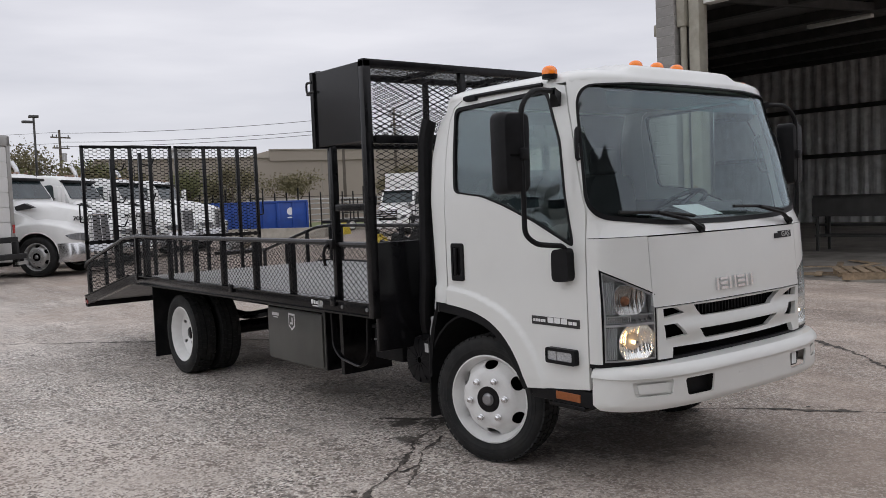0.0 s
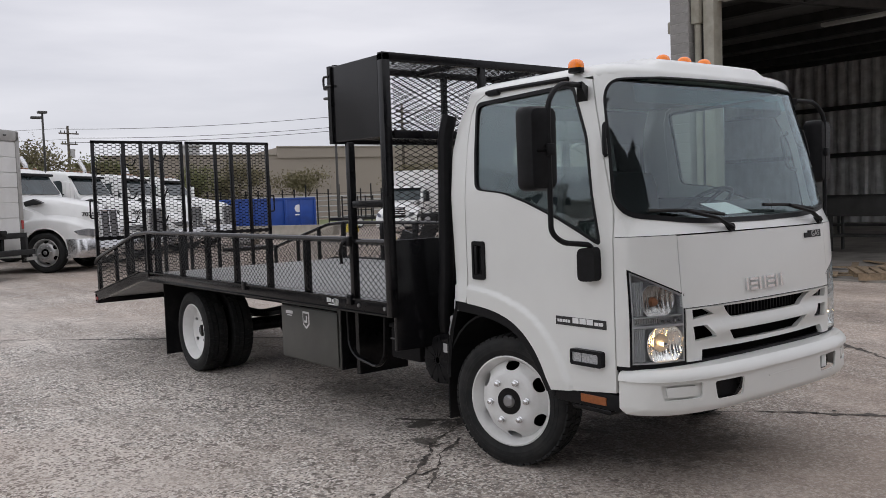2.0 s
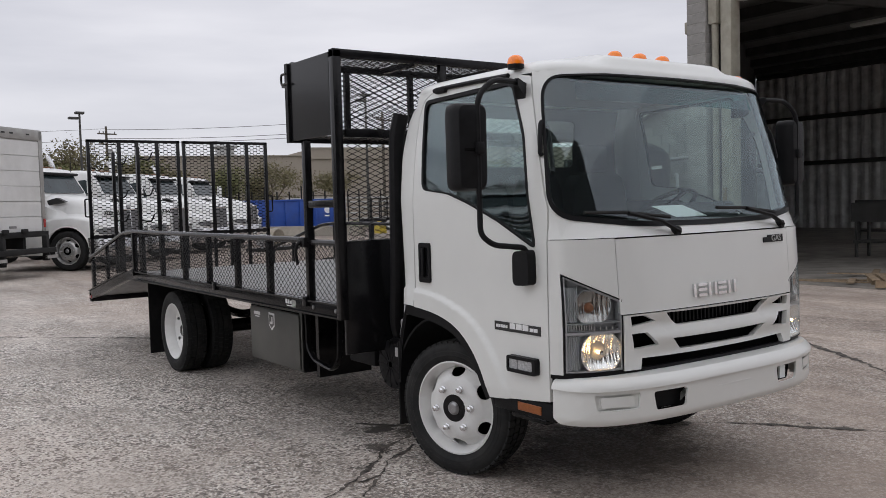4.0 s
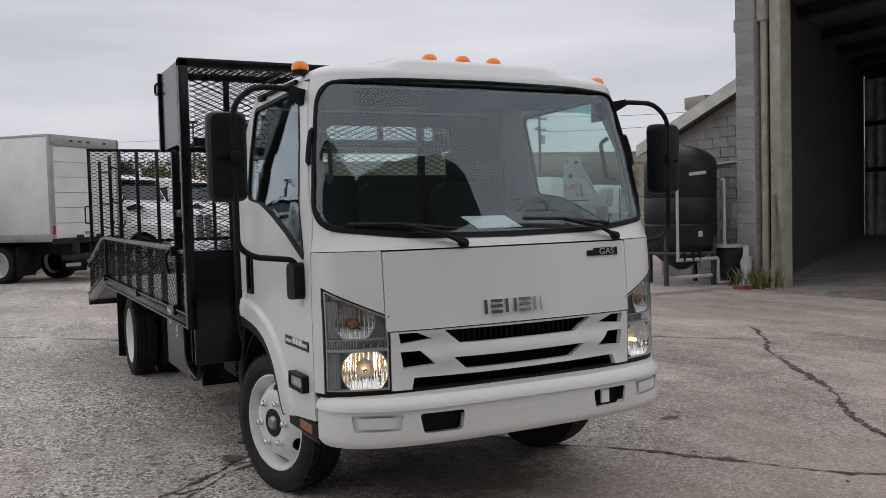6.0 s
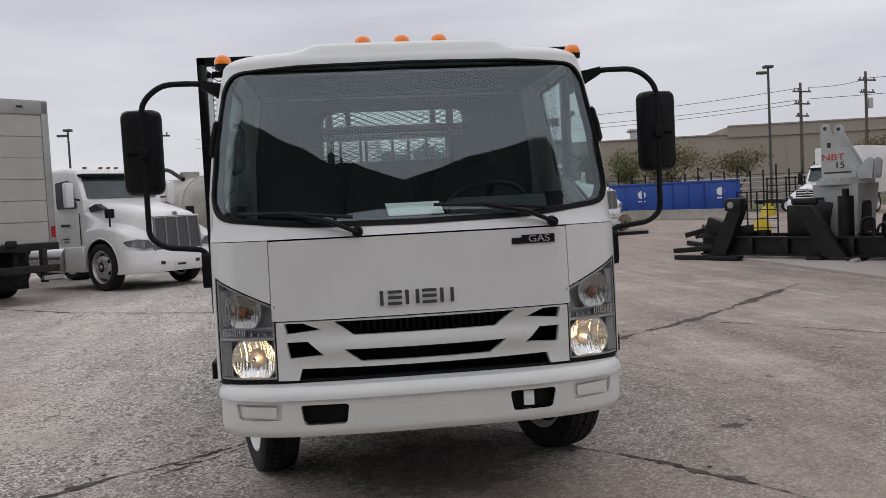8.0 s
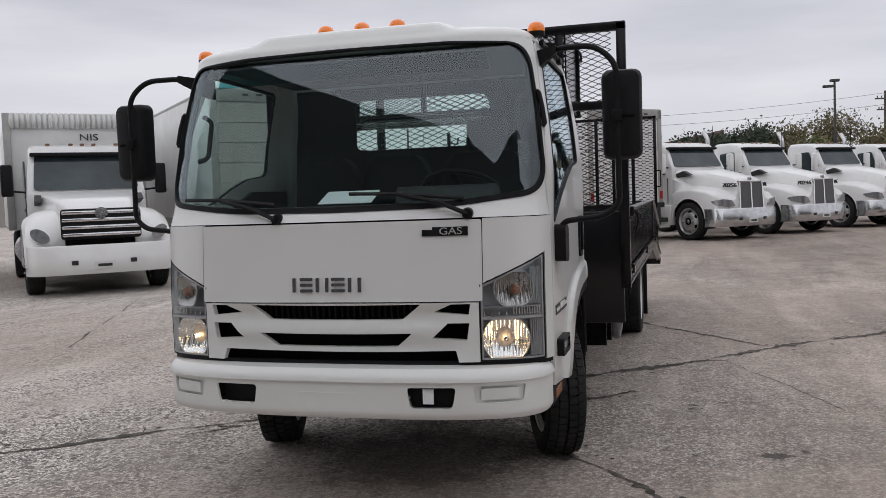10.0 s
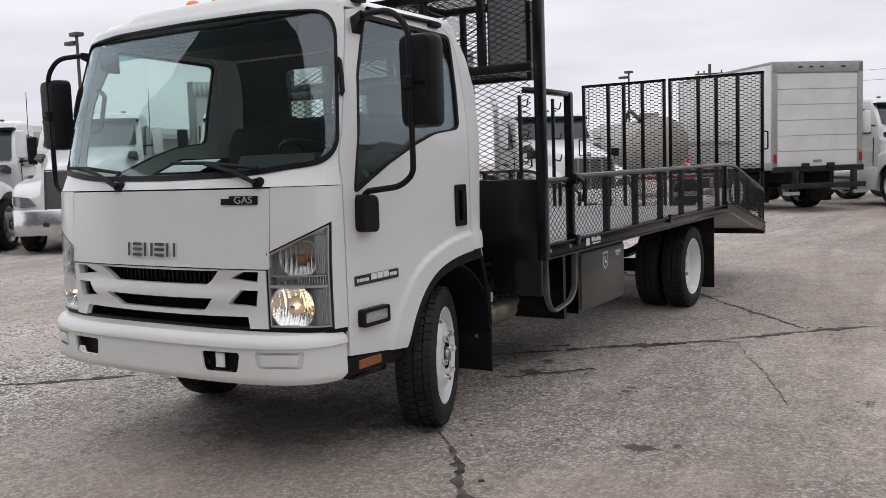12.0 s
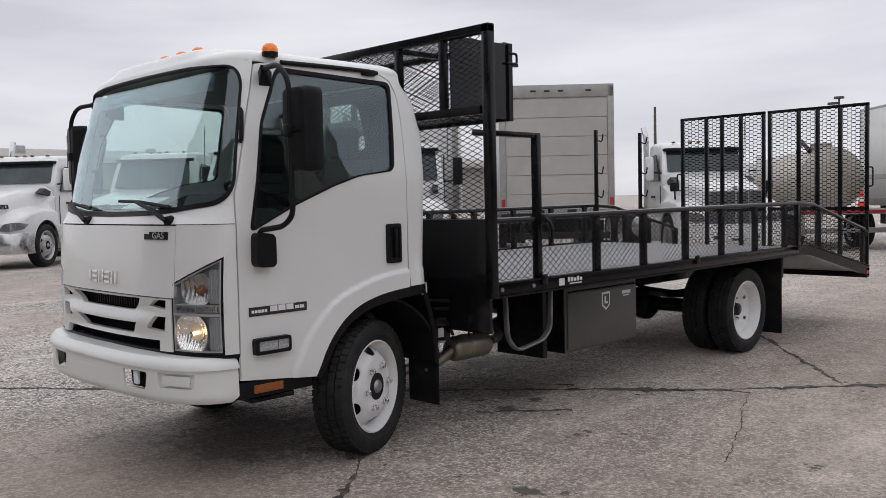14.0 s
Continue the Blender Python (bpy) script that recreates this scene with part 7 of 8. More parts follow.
def tractor(name, label, m, style="slope", group="parked tractors", number=""):
    """A bonneted day-cab tractor: nose toward -y, front axle at the origin."""
    wide = style == "wide"
    blunt = style == "blunt"
    tr = thing(name, label, "truck", m @ Matrix.Scale(1.09, 4) if blunt else m @ pose(0, -0.90, 0) @ Matrix.Scale(1.01 if wide else 1.08, 4), group)
    up = 0.0 if blunt else 0.235
    hz = 1.62 if not blunt else 1.55
    nose = 0.0 if blunt else -0.30
    if blunt:
        rows = [ring_box(-1.02, 0.55, 0.95, hz - 0.18, 0.10, 0.50), ring_box(-0.85, 0.60, 0.95, hz - 0.03, 0.14, 0.55), ring_box(-0.3, 0.70, 0.95, hz + 0.08, 0.16, 0.62), ring_box(0.4, 0.82, 0.95, hz + 0.16, 0.16, 0.72), ring_box(0.98, 0.92, 0.95, hz + 0.20, 0.14, 0.82)]
        part("bonnet", loft(B(), rows), FLEET, tr)
    else:
        # one moulded bonnet whose wings swell over the wheels; y runs from the front axle
        nose_w = 0.60 if wide else 0.47
        rows = []
        for k in range(41):
            y = -1.13 + 1.83 * k / 40
            q = (y + 1.13) / 1.83
            top = interp(y, [(-1.13, 1.46), (-1.10, 1.54), (-1.04, 1.60), (-0.92, 1.65), (-0.5, 1.75), (0.1, 1.87), (0.70, 1.97)])
            hw = nose_w + (0.90 - nose_w) * q ** 1.2
            zf = interp(y, [(-1.13, 1.04), (-1.07, 1.12), (-0.9, 1.21), (-0.6, 1.32), (-0.1, 1.40), (0.35, 1.38), (0.70, 1.30)])
            wf = interp(y, [(-1.13, 0.86), (-1.09, 0.94), (-1.0, 1.02), (-0.85, 1.09), (-0.6, 1.13), (0.56, 1.13), (0.65, 1.08), (0.70, 1.035)])
            low = 0.52 + math.sqrt(max(0.0, 0.61 ** 2 - y * y)) if abs(y) < 0.61 else (0.80 if y < 0 else 0.52)
            low = min(low, zf - 0.09)
            blend = min(1.0, max(0.0, (y - 0.15) / 0.5))
            valley = zf + 0.03 + 0.35 * blend
            half = [(0.0, top + 0.03), (hw * 0.55, top + 0.02), (hw * 0.88, top - 0.03), (hw, top - 0.12), (hw + 0.03, (top + valley) / 2), (hw + 0.07, valley + 0.03), (min(wf - 0.05, hw + 0.16), valley - 0.02), (wf - 0.07, zf - 0.01), (wf - 0.015, zf - 0.05), (wf, zf - 0.085), (wf, low)]
            rows.append([(-x, y, z) for x, z in reversed(half[1:])] + [(x, y, z) for x, z in half])
        bm = loft(B(), rows, closed=False)
        bm.faces.new([bm.verts.new(p) for p in rows[0]])
        bmesh.ops.remove_doubles(bm, verts=bm.verts[:], dist=1e-4)
        part("bonnet", bm, FLEET, tr)
        part("wheel_housing", box(B(), -0.98, 0.98, -0.98, 0.66, 0.62, 1.02), UNDER, tr)
        part("nose_panel", box(B(), -nose_w, nose_w, -1.12, -1.04, 0.80, 1.46, 0.02), FLEET, tr)
    # wings
    for sg in (-1, 1):
        if blunt:
            rows = []
            for k in range(13):
                a = math.pi * (0.02 + 0.98 * k / 12)
                y, z = -0.66 * math.cos(a) * (1.35 if math.cos(a) > 0 else 1.0), 0.62 + 0.70 * math.sin(a)
                rows.append([(sg * 0.55, y * 0.9, z + 0.16), (sg * 0.98, y, z + 0.06), (sg * 1.13, y, z - 0.05), (sg * 1.17, y, z - 0.16), (sg * 1.13, y * 0.93, z - 0.16), (sg * 0.55, y * 0.9, z - 0.05)])
            part("wing", loft(B(), rows), FLEET, tr)
        else:
            part("arch_lip", tube(B(), [(sg * 1.125, 0.61 * math.cos(a), 0.52 + 0.61 * math.sin(a)) for a in np.linspace(0.1, math.pi - 0.1, 21)], 0.02, 6), FLEET, tr)
        hlx = sg * (0.90 if not blunt else 0.93)
        if blunt:
            lens_rows = [[(hlx + u * 0.14, -1.02 + 0.22 * (abs(hlx + u * 0.17) - 0.72) / 0.4 - 0.02 * k, 1.0 + v * 0.13 + 0.05 * u * sg) for u, v in circle(0, 0, 1, 16, 0.85)] for k in (-3, 1)]
        else:
            swept = fillet([(0.60, 0.90), (0.84, 0.87), (1.08, 0.93), (1.11, 1.05), (0.98, 1.09), (0.72, 1.05)], 0.035, 3)
            wing_y = [(0.60, -1.145), (0.86, -1.14), (0.94, -1.10), (1.02, -1.01), (1.09, -0.86), (1.13, -0.62)]
        bm = loft(B(), lens_rows) if blunt else sheet(B(), swept, [], lambda u, v, d: Vector((sg * (u - 0.4 * d), interp(u, wing_y) + d, v)), 0.06, steps(0.58, 1.14, 12), (), -0.022)
        part("headlamp", bm, FAR_LAMP, tr)
        part("mirror_arm", tube(B(), soften([(sg * 1.0, 1.15, 1.75 + up), (sg * 1.3, 1.05, 1.78 + up), (sg * 1.3, 1.05, 2.2 + up / 2)], 0.05), 0.02, 6), PLASTIC, tr)
        part("door_mirror", box(B(), sg * 1.32 - 0.10, sg * 1.32 + 0.10, 0.98, 1.12, 1.68 + up * 0.6, 2.25 + up * 0.5, 0.04), FLEET if not blunt else PLASTIC, tr)
        if wide:
            part("wing_mirror", box(B(), sg * 1.05 - 0.1, sg * 1.05 + 0.1, -0.35, -0.25, 1.55, 1.75, 0.03), PLASTIC, tr)
            part("mirror_stalk", tube(B(), [(sg * 1.0, -0.2, 1.25), (sg * 1.05, -0.3, 1.6)], 0.02, 6), PLASTIC, tr)
        make_wheel(tr, pose(sg * 1.0, 0, 0.51, 0, 0, 0 if sg > 0 else 180), 0.51, 0.29, "out", 6, WHEEL_ALLOY, False, "front_wheel")
        for yb in (4.4, 5.75) if not blunt else (4.6,):
            make_wheel(tr, pose(sg * 0.92, yb, 0.51, 0, 0, 0 if sg > 0 else 180), 0.51, 0.55, "in", 0, WHEEL_ALLOY, False, "rear_wheel")
        part("fuel_tank", cyl(B(), (sg * 0.92, 1.7, 0.68), (sg * 0.92, 3.0, 0.68), 0.31, n=20), ALU, tr)
        part("cab_step", box(B(), sg * 1.0 - 0.15, sg * 1.0 + 0.15, 0.95, 1.65, 0.40, 0.95, 0.03), FLEET, tr)
        part("air_scoop", prism(B(), [(0.42, 1.58 + up * 0.8), (0.90, 1.50 + up * 0.8), (0.93, 1.62 + up * 0.8), (0.66, 1.69 + up * 0.8)], lambda u, v, w: Vector((sg * w, u, v)), 0.80, 0.905 + 0.03 * (up > 0)), INK, tr)
        part("chassis_rail", box(B(), sg * 0.42 - 0.05, sg * 0.42 + 0.05, -0.8 - nose, 6.4 if not wide else 5.2, 0.72, 0.98), UNDER, tr)
        door_w = [(1.26, 1.66 + up * 0.6), (2.02, 1.66 + up * 0.6), (2.02, 2.30 + up * 0.4), (1.50, 2.34 + up * 0.4)]
        part("door_window", prism(B(), fillet(door_w, 0.06, 3), lambda u, v, w: Vector((sg * w, u, v)), 1.00, 1.032), FAR_GLASS, tr)
        part("door_seam", prism(B(), [(1.15, 1.0), (1.165, 1.0), (1.165, 1.7), (1.15, 1.7)], lambda u, v, w: Vector((sg * w, u, v)), 1.02, 1.036), INK, tr)
        for a, b, c, e in ((1.55, 1.90, 1.40, 1.46), (1.6, 1.85, 1.12, 1.14), (1.6, 1.8, 1.06, 1.08)):
            part("door_mark", prism(B(), [(a, c), (b, c), (b, e), (a, e)], lambda u, v, w: Vector((sg * w, u, v)), 1.03, 1.036), INK, tr)
    # cab
    rows = [ring_box(0.98, 0.98, 0.95, 1.72 + up, 0.06), ring_box(1.0, 1.02, 0.85, 1.76 + up, 0.06), ring_box(1.14, 1.025, 0.85, 2.10 + 0.7 * up, 0.08, 0.99), ring_box(1.32, 1.025, 0.85, 2.46 + 0.45 * up, 0.08, 0.94),
            ring_box(1.42, 1.025, 0.85, 2.58 + 0.35 * up, 0.10, 0.93), ring_box(1.8, 1.025, 0.85, 2.64 + 0.35 * up, 0.12, 0.93), ring_box(2.30, 1.025, 0.85, 2.64 + 0.35 * up, 0.14, 0.93), ring_box(2.42, 0.98, 0.9, 2.55 + 0.35 * up, 0.14, 0.88)]
    part("cab", loft(B(), rows), FLEET, tr)
    ws = fillet([(-0.90, 0.02), (0.90, 0.02), (0.84, 0.75), (-0.84, 0.75)], 0.07, 4)
    part("windscreen", loft(B(), [[(u, 0.985 + 0.475 * v - d, 1.765 + up + v * (0.94 - 0.72 * up)) for u, v in ws] for d in (0.022, -0.01)]), FAR_GLASS, tr)
    part("sun_visor", box(B(), -0.92, 0.92, 1.16, 1.40, 2.40 + up * 0.4, 2.47 + up * 0.4, 0.02), PLASTIC, tr)
    for x in (-0.6, -0.2, 0.0, 0.2, 0.6):
        part("roof_lamp", box(B(), x - 0.04, x + 0.04, 1.46, 1.54, 2.61 + up * 0.35, 2.655 + up * 0.35, 0.015), ROOF_LAMP, tr)
    # grille and bumper
    gw = 0.46 if not wide else 0.62
    if blunt:
        gr = part("grille", box(B(), -0.62, 0.62, -1.06, -0.98, 0.92, 1.42, 0.05), PLASTIC, tr)
        for z in (1.0, 1.12, 1.24, 1.36):
            part("grille_bar", box(B(), -0.60, 0.60, -1.085, -1.05, z - 0.028, z + 0.028, 0.01), CHROME, gr)
        part("emblem", cyl(B(), (0, -1.10, 1.34), (0, -1.075, 1.34), 0.10, n=20), CHROME, gr)
    else:
        gr = part("grille", loft(B(), [[(-gw, -1.17 + d, 0.80), (gw, -1.17 + d, 0.80), (gw * 0.92, -1.13 + d, 1.52), (-gw * 0.92, -1.13 + d, 1.52)] for d in (0, 0.06)]), GRILLE_DARK, tr)
        for x in ([-gw, 0, gw] if not wide else [-gw, -gw / 2, 0, gw / 2, gw]):
            part("grille_bar", loft(B(), [[(x * 0.97 + a, -1.185 + b, 0.80) for a, b in ((-0.02, 0), (0.02, 0), (0.02, 0.04), (-0.02, 0.04))], [(x * 0.91 + a, -1.145 + b, 1.54) for a, b in ((-0.02, 0), (0.02, 0), (0.02, 0.04), (-0.02, 0.04))]]), CHROME if not wide else STEEL, gr)
        part("grille_cap", box(B(), -gw * 0.95, gw * 0.95, -1.15, -1.06, 1.51, 1.56, 0.015), CHROME, gr)
        part("emblem", cyl(B(), (0, -1.13, 1.59), (0, -1.05, 1.60), 0.045, n=14), STEEL, gr)
    bpts = [(-1.15, -0.60), (-1.145, -0.82), (-1.10, -0.98), (-0.98, -1.10), (-0.6, -1.18), (0, -1.20), (0.6, -1.18), (0.98, -1.10), (1.10, -0.98), (1.145, -0.82), (1.15, -0.60)]
    bmat = FLEET if wide or number == "w" else ALU if not blunt else (PLASTIC if "black" in label else FLEET)
    bmp = part("bumper", loft(B(), [[(x, y + 0.03, 0.36), (x, y - 0.015, 0.44), (x, y - 0.02, 0.62), (x, y - 0.012, 0.64), (x, y - 0.012, 0.80), (x, y + 0.01, 0.835), (x * 0.9, y + 0.10, 0.835), (x * 0.9, y + 0.10, 0.36)] for x, y in bpts]), bmat, tr)
    part("plate", box(B(), -0.16, 0.16, -1.235, -1.215, 0.45, 0.56), VAN_WHITE, bmp, "licence plate with plain bars")
    part("plate_bar", box(B(), -0.11, 0.11, -1.239, -1.235, 0.48, 0.525), INK, bmp)
    for sg in (-1, 1):
        part("bumper_slot", box(B(), sg * 0.45 - 0.05, sg * 0.45 + 0.05, -1.215, -1.15, 0.52, 0.59), INK, bmp)
    part("under_frame", box(B(), -0.8, 0.8, -0.7, 2.6, 0.45, 0.95), UNDER, tr)
    if not blunt:
        part("exhaust_pipe", tube(B(), soften([(-0.95, 2.58, 0.9), (-0.95, 2.58, 2.90), (-0.98, 2.72, 3.16)], 0.1), 0.07, 10), ALU, tr)
        part("fifth_wheel", cyl(B(), (0, 5.0, 1.02), (0, 5.0, 1.14), 0.5, n=20), UNDER, tr)
    part("aerial", cyl(B(), (1.1, 1.5, 2.2), (1.12, 1.5, 3.2), 0.008, n=5), PLASTIC, tr)
    for ch in tr.children:
        if ch.name.split(".")[0] in ("bonnet", "wheel_housing", "nose_panel", "arch_lip", "headlamp", "wing_mirror", "mirror_stalk", "front_wheel", "grille", "bumper") and nose:
            ch.matrix_basis = pose(0, -nose, 0) @ ch.matrix_basis
    if number and number != "w":
        for sg in (-1, 1):
            letters(number, 0.15, pose(sg * 0.60, -0.66, 1.44, 90, 0, 90 * sg - 8 * sg) @ pose(0, 0, 0, -6, 0, 0), tr, INK, "dark fleet number", depth=0.02, squash=1.15)
    return tr


def van_body(parent, length, w=1.25, z0=1.15, z1=3.78, roller=True, ribbed=False):
    """A box body whose rear is at y = 0 and which runs to +y; with frame, roller door and lamps."""
    part("box_shell", box(B(), -w, w, 0.02, length, z0, z1, 0.02), VAN_WHITE, parent)
    part("roof_rail", box(B(), -w - 0.01, w + 0.01, 0.0, length + 0.01, z1 - 0.05, z1 + 0.02, 0.015), VAN_GREY, parent)
    part("floor_rail", box(B(), -w - 0.012, w + 0.012, 0.0, length + 0.01, z0 - 0.08, z0 + 0.12, 0.01), VAN_GREY, parent)
    for sg in (-1, 1):
        part("corner_post", box(B(), sg * (w - 0.065) - 0.07, sg * (w - 0.065) + 0.07, -0.03, 0.05, z0 - 0.05, z1, 0.01), VAN_GREY, parent)
        part("corner_post", box(B(), sg * (w - 0.05) - 0.07, sg * (w - 0.05) + 0.07, length - 0.05, length + 0.03, z0 - 0.05, z1, 0.02), VAN_GREY, parent)
        part("tail_lamp", box(B(), sg * (w - 0.06) - 0.04, sg * (w - 0.06) + 0.04, -0.045, -0.02, z0 + 0.1, z0 + 0.32), RED, parent)
    part("rear_header", box(B(), -w, w, -0.03, 0.05, z1 - 0.26, z1 - 0.01, 0.01), VAN_GREY, parent)
    for x in (-0.5, -0.2, 0.1, 0.7):
        part("clearance_lamp", box(B(), x - 0.06, x + 0.06, -0.04, -0.02, z1 - 0.14, z1 - 0.10), INK, parent)
    if roller:
        n = 6
        hgt = (z1 - 0.28 - z0) / n
        for i in range(n):
            part("door_panel", box(B(), -w + 0.14, w - 0.14, -0.012, 0.02, z0 + i * hgt + 0.006, z0 + (i + 1) * hgt - 0.006, 0.004, 1), DOOR_GREY if roller == "grey" else VAN_WHITE, parent)
        part("door_latch", box(B(), -0.12, 0.12, -0.03, -0.01, z0 + 0.10, z0 + 0.16), STEEL, parent)
    part("rear_sill", box(B(), -w, w, -0.10, 0.06, z0 - 0.14, z0, 0.01), UNDER, parent)
    for x in (-0.4, 0.3):
        part("bump_stop", box(B(), x - 0.10, x + 0.10, -0.16, -0.08, z0 - 0.04, z0 + 0.08, 0.02), UNDER, parent)
    part("tail_lift", box(B(), -w * 0.85, w * 0.85, -0.45, -0.1, z0 - 0.55, z0 - 0.42, 0.01), UNDER, parent)
    for sg in (-1, 1):
        part("lift_post", box(B(), sg * 0.8 - 0.05, sg * 0.8 + 0.05, -0.4, -0.25, z0 - 0.75, z0 - 0.1, 0.01), UNDER, parent)
        part("lift_step", box(B(), sg * 0.95 - 0.2, sg * 0.95 + 0.2, -0.42, -0.32, z0 - 0.70, z0 - 0.62), VAN_GREY, parent)
        part("under_rail", box(B(), sg * 0.42 - 0.05, sg * 0.42 + 0.05, 0, length, 0.72, z0 - 0.08), UNDER, parent)
        make_wheel(parent, pose(sg * 0.92, 1.9, 0.48, 0, 0, 0 if sg > 0 else 180), 0.48, 0.52, "in", 0, WHITE_STEEL, False, "rear_wheel")
        part("mud_flap", box(B(), sg * 0.92 - 0.3, sg * 0.92 + 0.3, 1.2, 1.22, 0.2, 0.95), FLAP, parent)
    part("under_box", box(B(), -0.9, 0.9, 2.6, length - 0.5, 0.55, z0 - 0.1), UNDER, parent)


def place_rear(x0, y0, x1, y1):
    """A pose for a body whose rear runs from one corner to the other, seen from behind."""
    return pose((x0 + x1) / 2, (y0 + y1) / 2, 0, 0, 0, math.degrees(math.atan2(y1 - y0, x1 - x0)))


H1 = (0.71, -0.70)
row = [(2.04, 22.7), (4.32, 25.34), (6.96, 28.4), (9.5, 31.35)]
for i, (x, y) in enumerate(row):
    tractor("tractor_unit", "white bonneted tractor unit with an alloy bumper, parked in a row", heading(x, y, *H1), "slope", "parked tractors", ("70256", "70246", "", "")[i])
tractor("tractor_unit", "white bonneted tractor unit with a tall four-bar grille and white bumper", heading(-5.25, 15.5, 0.74, -0.67), "wide", "parked tractors")
tractor("tractor_unit", "white bonneted tractor unit with fleet number and alloy bumper", heading(-19.6, 4.93, 0.66, -0.75), "slope", "parked tractors", "70213")
tractor("tractor_unit", "white bonneted tractor unit with polished tanks", heading(-12.9, 8.0, 0.66, -0.75), "slope", "parked tractors")
hb = tractor("delivery_truck", "white bonneted truck with a black bumper and chrome bar grille", heading(-15.18, 6.14, 0.62, -0.78), "blunt", "bonneted delivery trucks")
ha = tractor("delivery_truck", "white bonneted truck with chrome grille and tall box body", heading(-9.25, 9.15, 0.68, -0.73), "blunt", "bonneted delivery trucks", "w")
# its box body with a ribbed wind deflector
part("box_body", box(B(), -1.27, 1.27, 2.75, 9.5, 1.05, 3.34, 0.03), VAN_WHITE, ha)
for sg in (-1, 1):
    part("box_post", box(B(), sg * 1.24 - 0.07, sg * 1.24 + 0.07, 2.68, 2.80, 1.05, 3.34, 0.02), VAN_GREY, ha)
for i in range(24):
    x = -1.15 + i * 0.1
    part("cornice_rib", tube(B(), soften([(x, 2.74, 3.06), (x, 2.66, 3.18), (x, 2.72, 3.32)], 0.06, 3), 0.05, 6), VAN_WHITE, ha)
letters("NIS", 0.19, pose(0.25, 2.735, 2.86, 90), ha, INK, "dark letters on the box", depth=0.003, squash=1.3)
vc = thing("box_truck", "box truck with a stained grey roller door and tail lift", "truck", place_rear(-7.82, 11.10, -6.04, 12.86), "box trucks")
van_body(vc, 8.0, z1=3.93, roller="grey")
va = thing("box_truck", "white box truck with a white roller door and folded tail lift", "truck", place_rear(-0.95, 18.95, 0.88, 20.6), "box trucks")
van_body(va, 5.2, z1=3.75)

# tanker with a cone on its rear deck
tk = thing("tank_truck", "stained steel vacuum tank truck with pale rear deck", "truck", pose(-4.02, 19.75, 0, 0, 0, 41) @ Matrix.Scale(0.98, 4))
STAIN = mat("tank_shell", (0.42, 0.40, 0.36), 0.45, 0.3, vary=0.12, grain=2, dirt=(0.2, 0.16, 0.11), dirt_amount=0.6, dirt_scale=1.5)
part("tank_shell", loft(B(), [[(r * math.cos(a), y, 1.85 + r * math.sin(a)) for a in np.linspace(0, 2 * math.pi, 33)[:-1]] for y, r in ((-0.12, 0.15), (-0.08, 0.5), (0.0, 0.76), (0.05, 0.80), (4.6, 0.80), (4.75, 0.4))]), STAIN, tk)
part("tank_band", tube(B(), [(0.81 * math.cos(a), 0.08, 1.85 + 0.81 * math.sin(a)) for a in np.linspace(0, 2 * math.pi, 33)], 0.03, 6), STAIN, tk)
part("tank_hose", tube(B(), soften([(-0.4, 0.6, 2.6), (-0.3, 1.6, 2.95), (0.0, 2.6, 2.9), (0.1, 3.2, 2.6)], 0.3), 0.06, 8), PLASTIC, tk)
part("manway", cyl(B(), (0, 0.9, 2.6), (0, 0.9, 2.82), 0.28, n=18), STAIN, tk)
part("rear_deck", box(B(), -1.15, 1.15, -0.9, 5.2, 0.92, 1.05, 0.01), VAN_GREY, tk)
part("deck_stripe", box(B(), -1.15, 1.15, -0.915, -0.9, 0.95, 1.02), RED, tk)
part("rear_bumper", box(B(), -1.0, 1.0, -0.95, -0.85, 0.45, 0.58, 0.01), STEEL, tk)
for sg in (-1, 1):
    part("deck_frame", box(B(), sg * 1.05 - 0.04, sg * 1.05 + 0.04, -0.9, -0.82, 0.4, 0.95), VAN_GREY, tk)
    make_wheel(tk, pose(sg * 0.9, 0.6, 0.5, 0, 0, 0 if sg > 0 else 180), 0.5, 0.5, "in", 0, WHITE_STEEL, False, "rear_wheel")
part("arm_board", box(B(), 0.5, 1.9, -0.7, -0.6, 1.80, 1.92), VAN_GREY, tk)
part("tank_cab", box(B(), -1.1, 1.1, 5.3, 6.6, 0.8, 2.5, 0.1), FLEET, tk)
cone = thing("traffic_cone", "orange traffic cone with a white band, standing on a truck deck", "cone", pose(-3.3, 19.7, 0.948) @ Matrix.Scale(0.78, 4))
ORANGE = mat("cone_orange", (0.75, 0.07, 0.02), 0.5, vary=0.1, grain=6)
part("cone_body", lathe(B(), [(0.15, 0.0), (0.14, 0.03), (0.10, 0.25), (0.035, 0.68), (0.01, 0.70)], 20), ORANGE, cone).matrix_basis = pose(0, 0, 0, 0, -90, 0)
part("cone_base", box(B(), -0.18, 0.18, -0.18, 0.18, 0, 0.03, 0.01), ORANGE, cone)
part("cone_band", lathe(B(), [(0.089, 0.34), (0.067, 0.48)], 20), WHITE_INK, cone).matrix_basis = pose(0, 0, 0, 0, -90, 0)
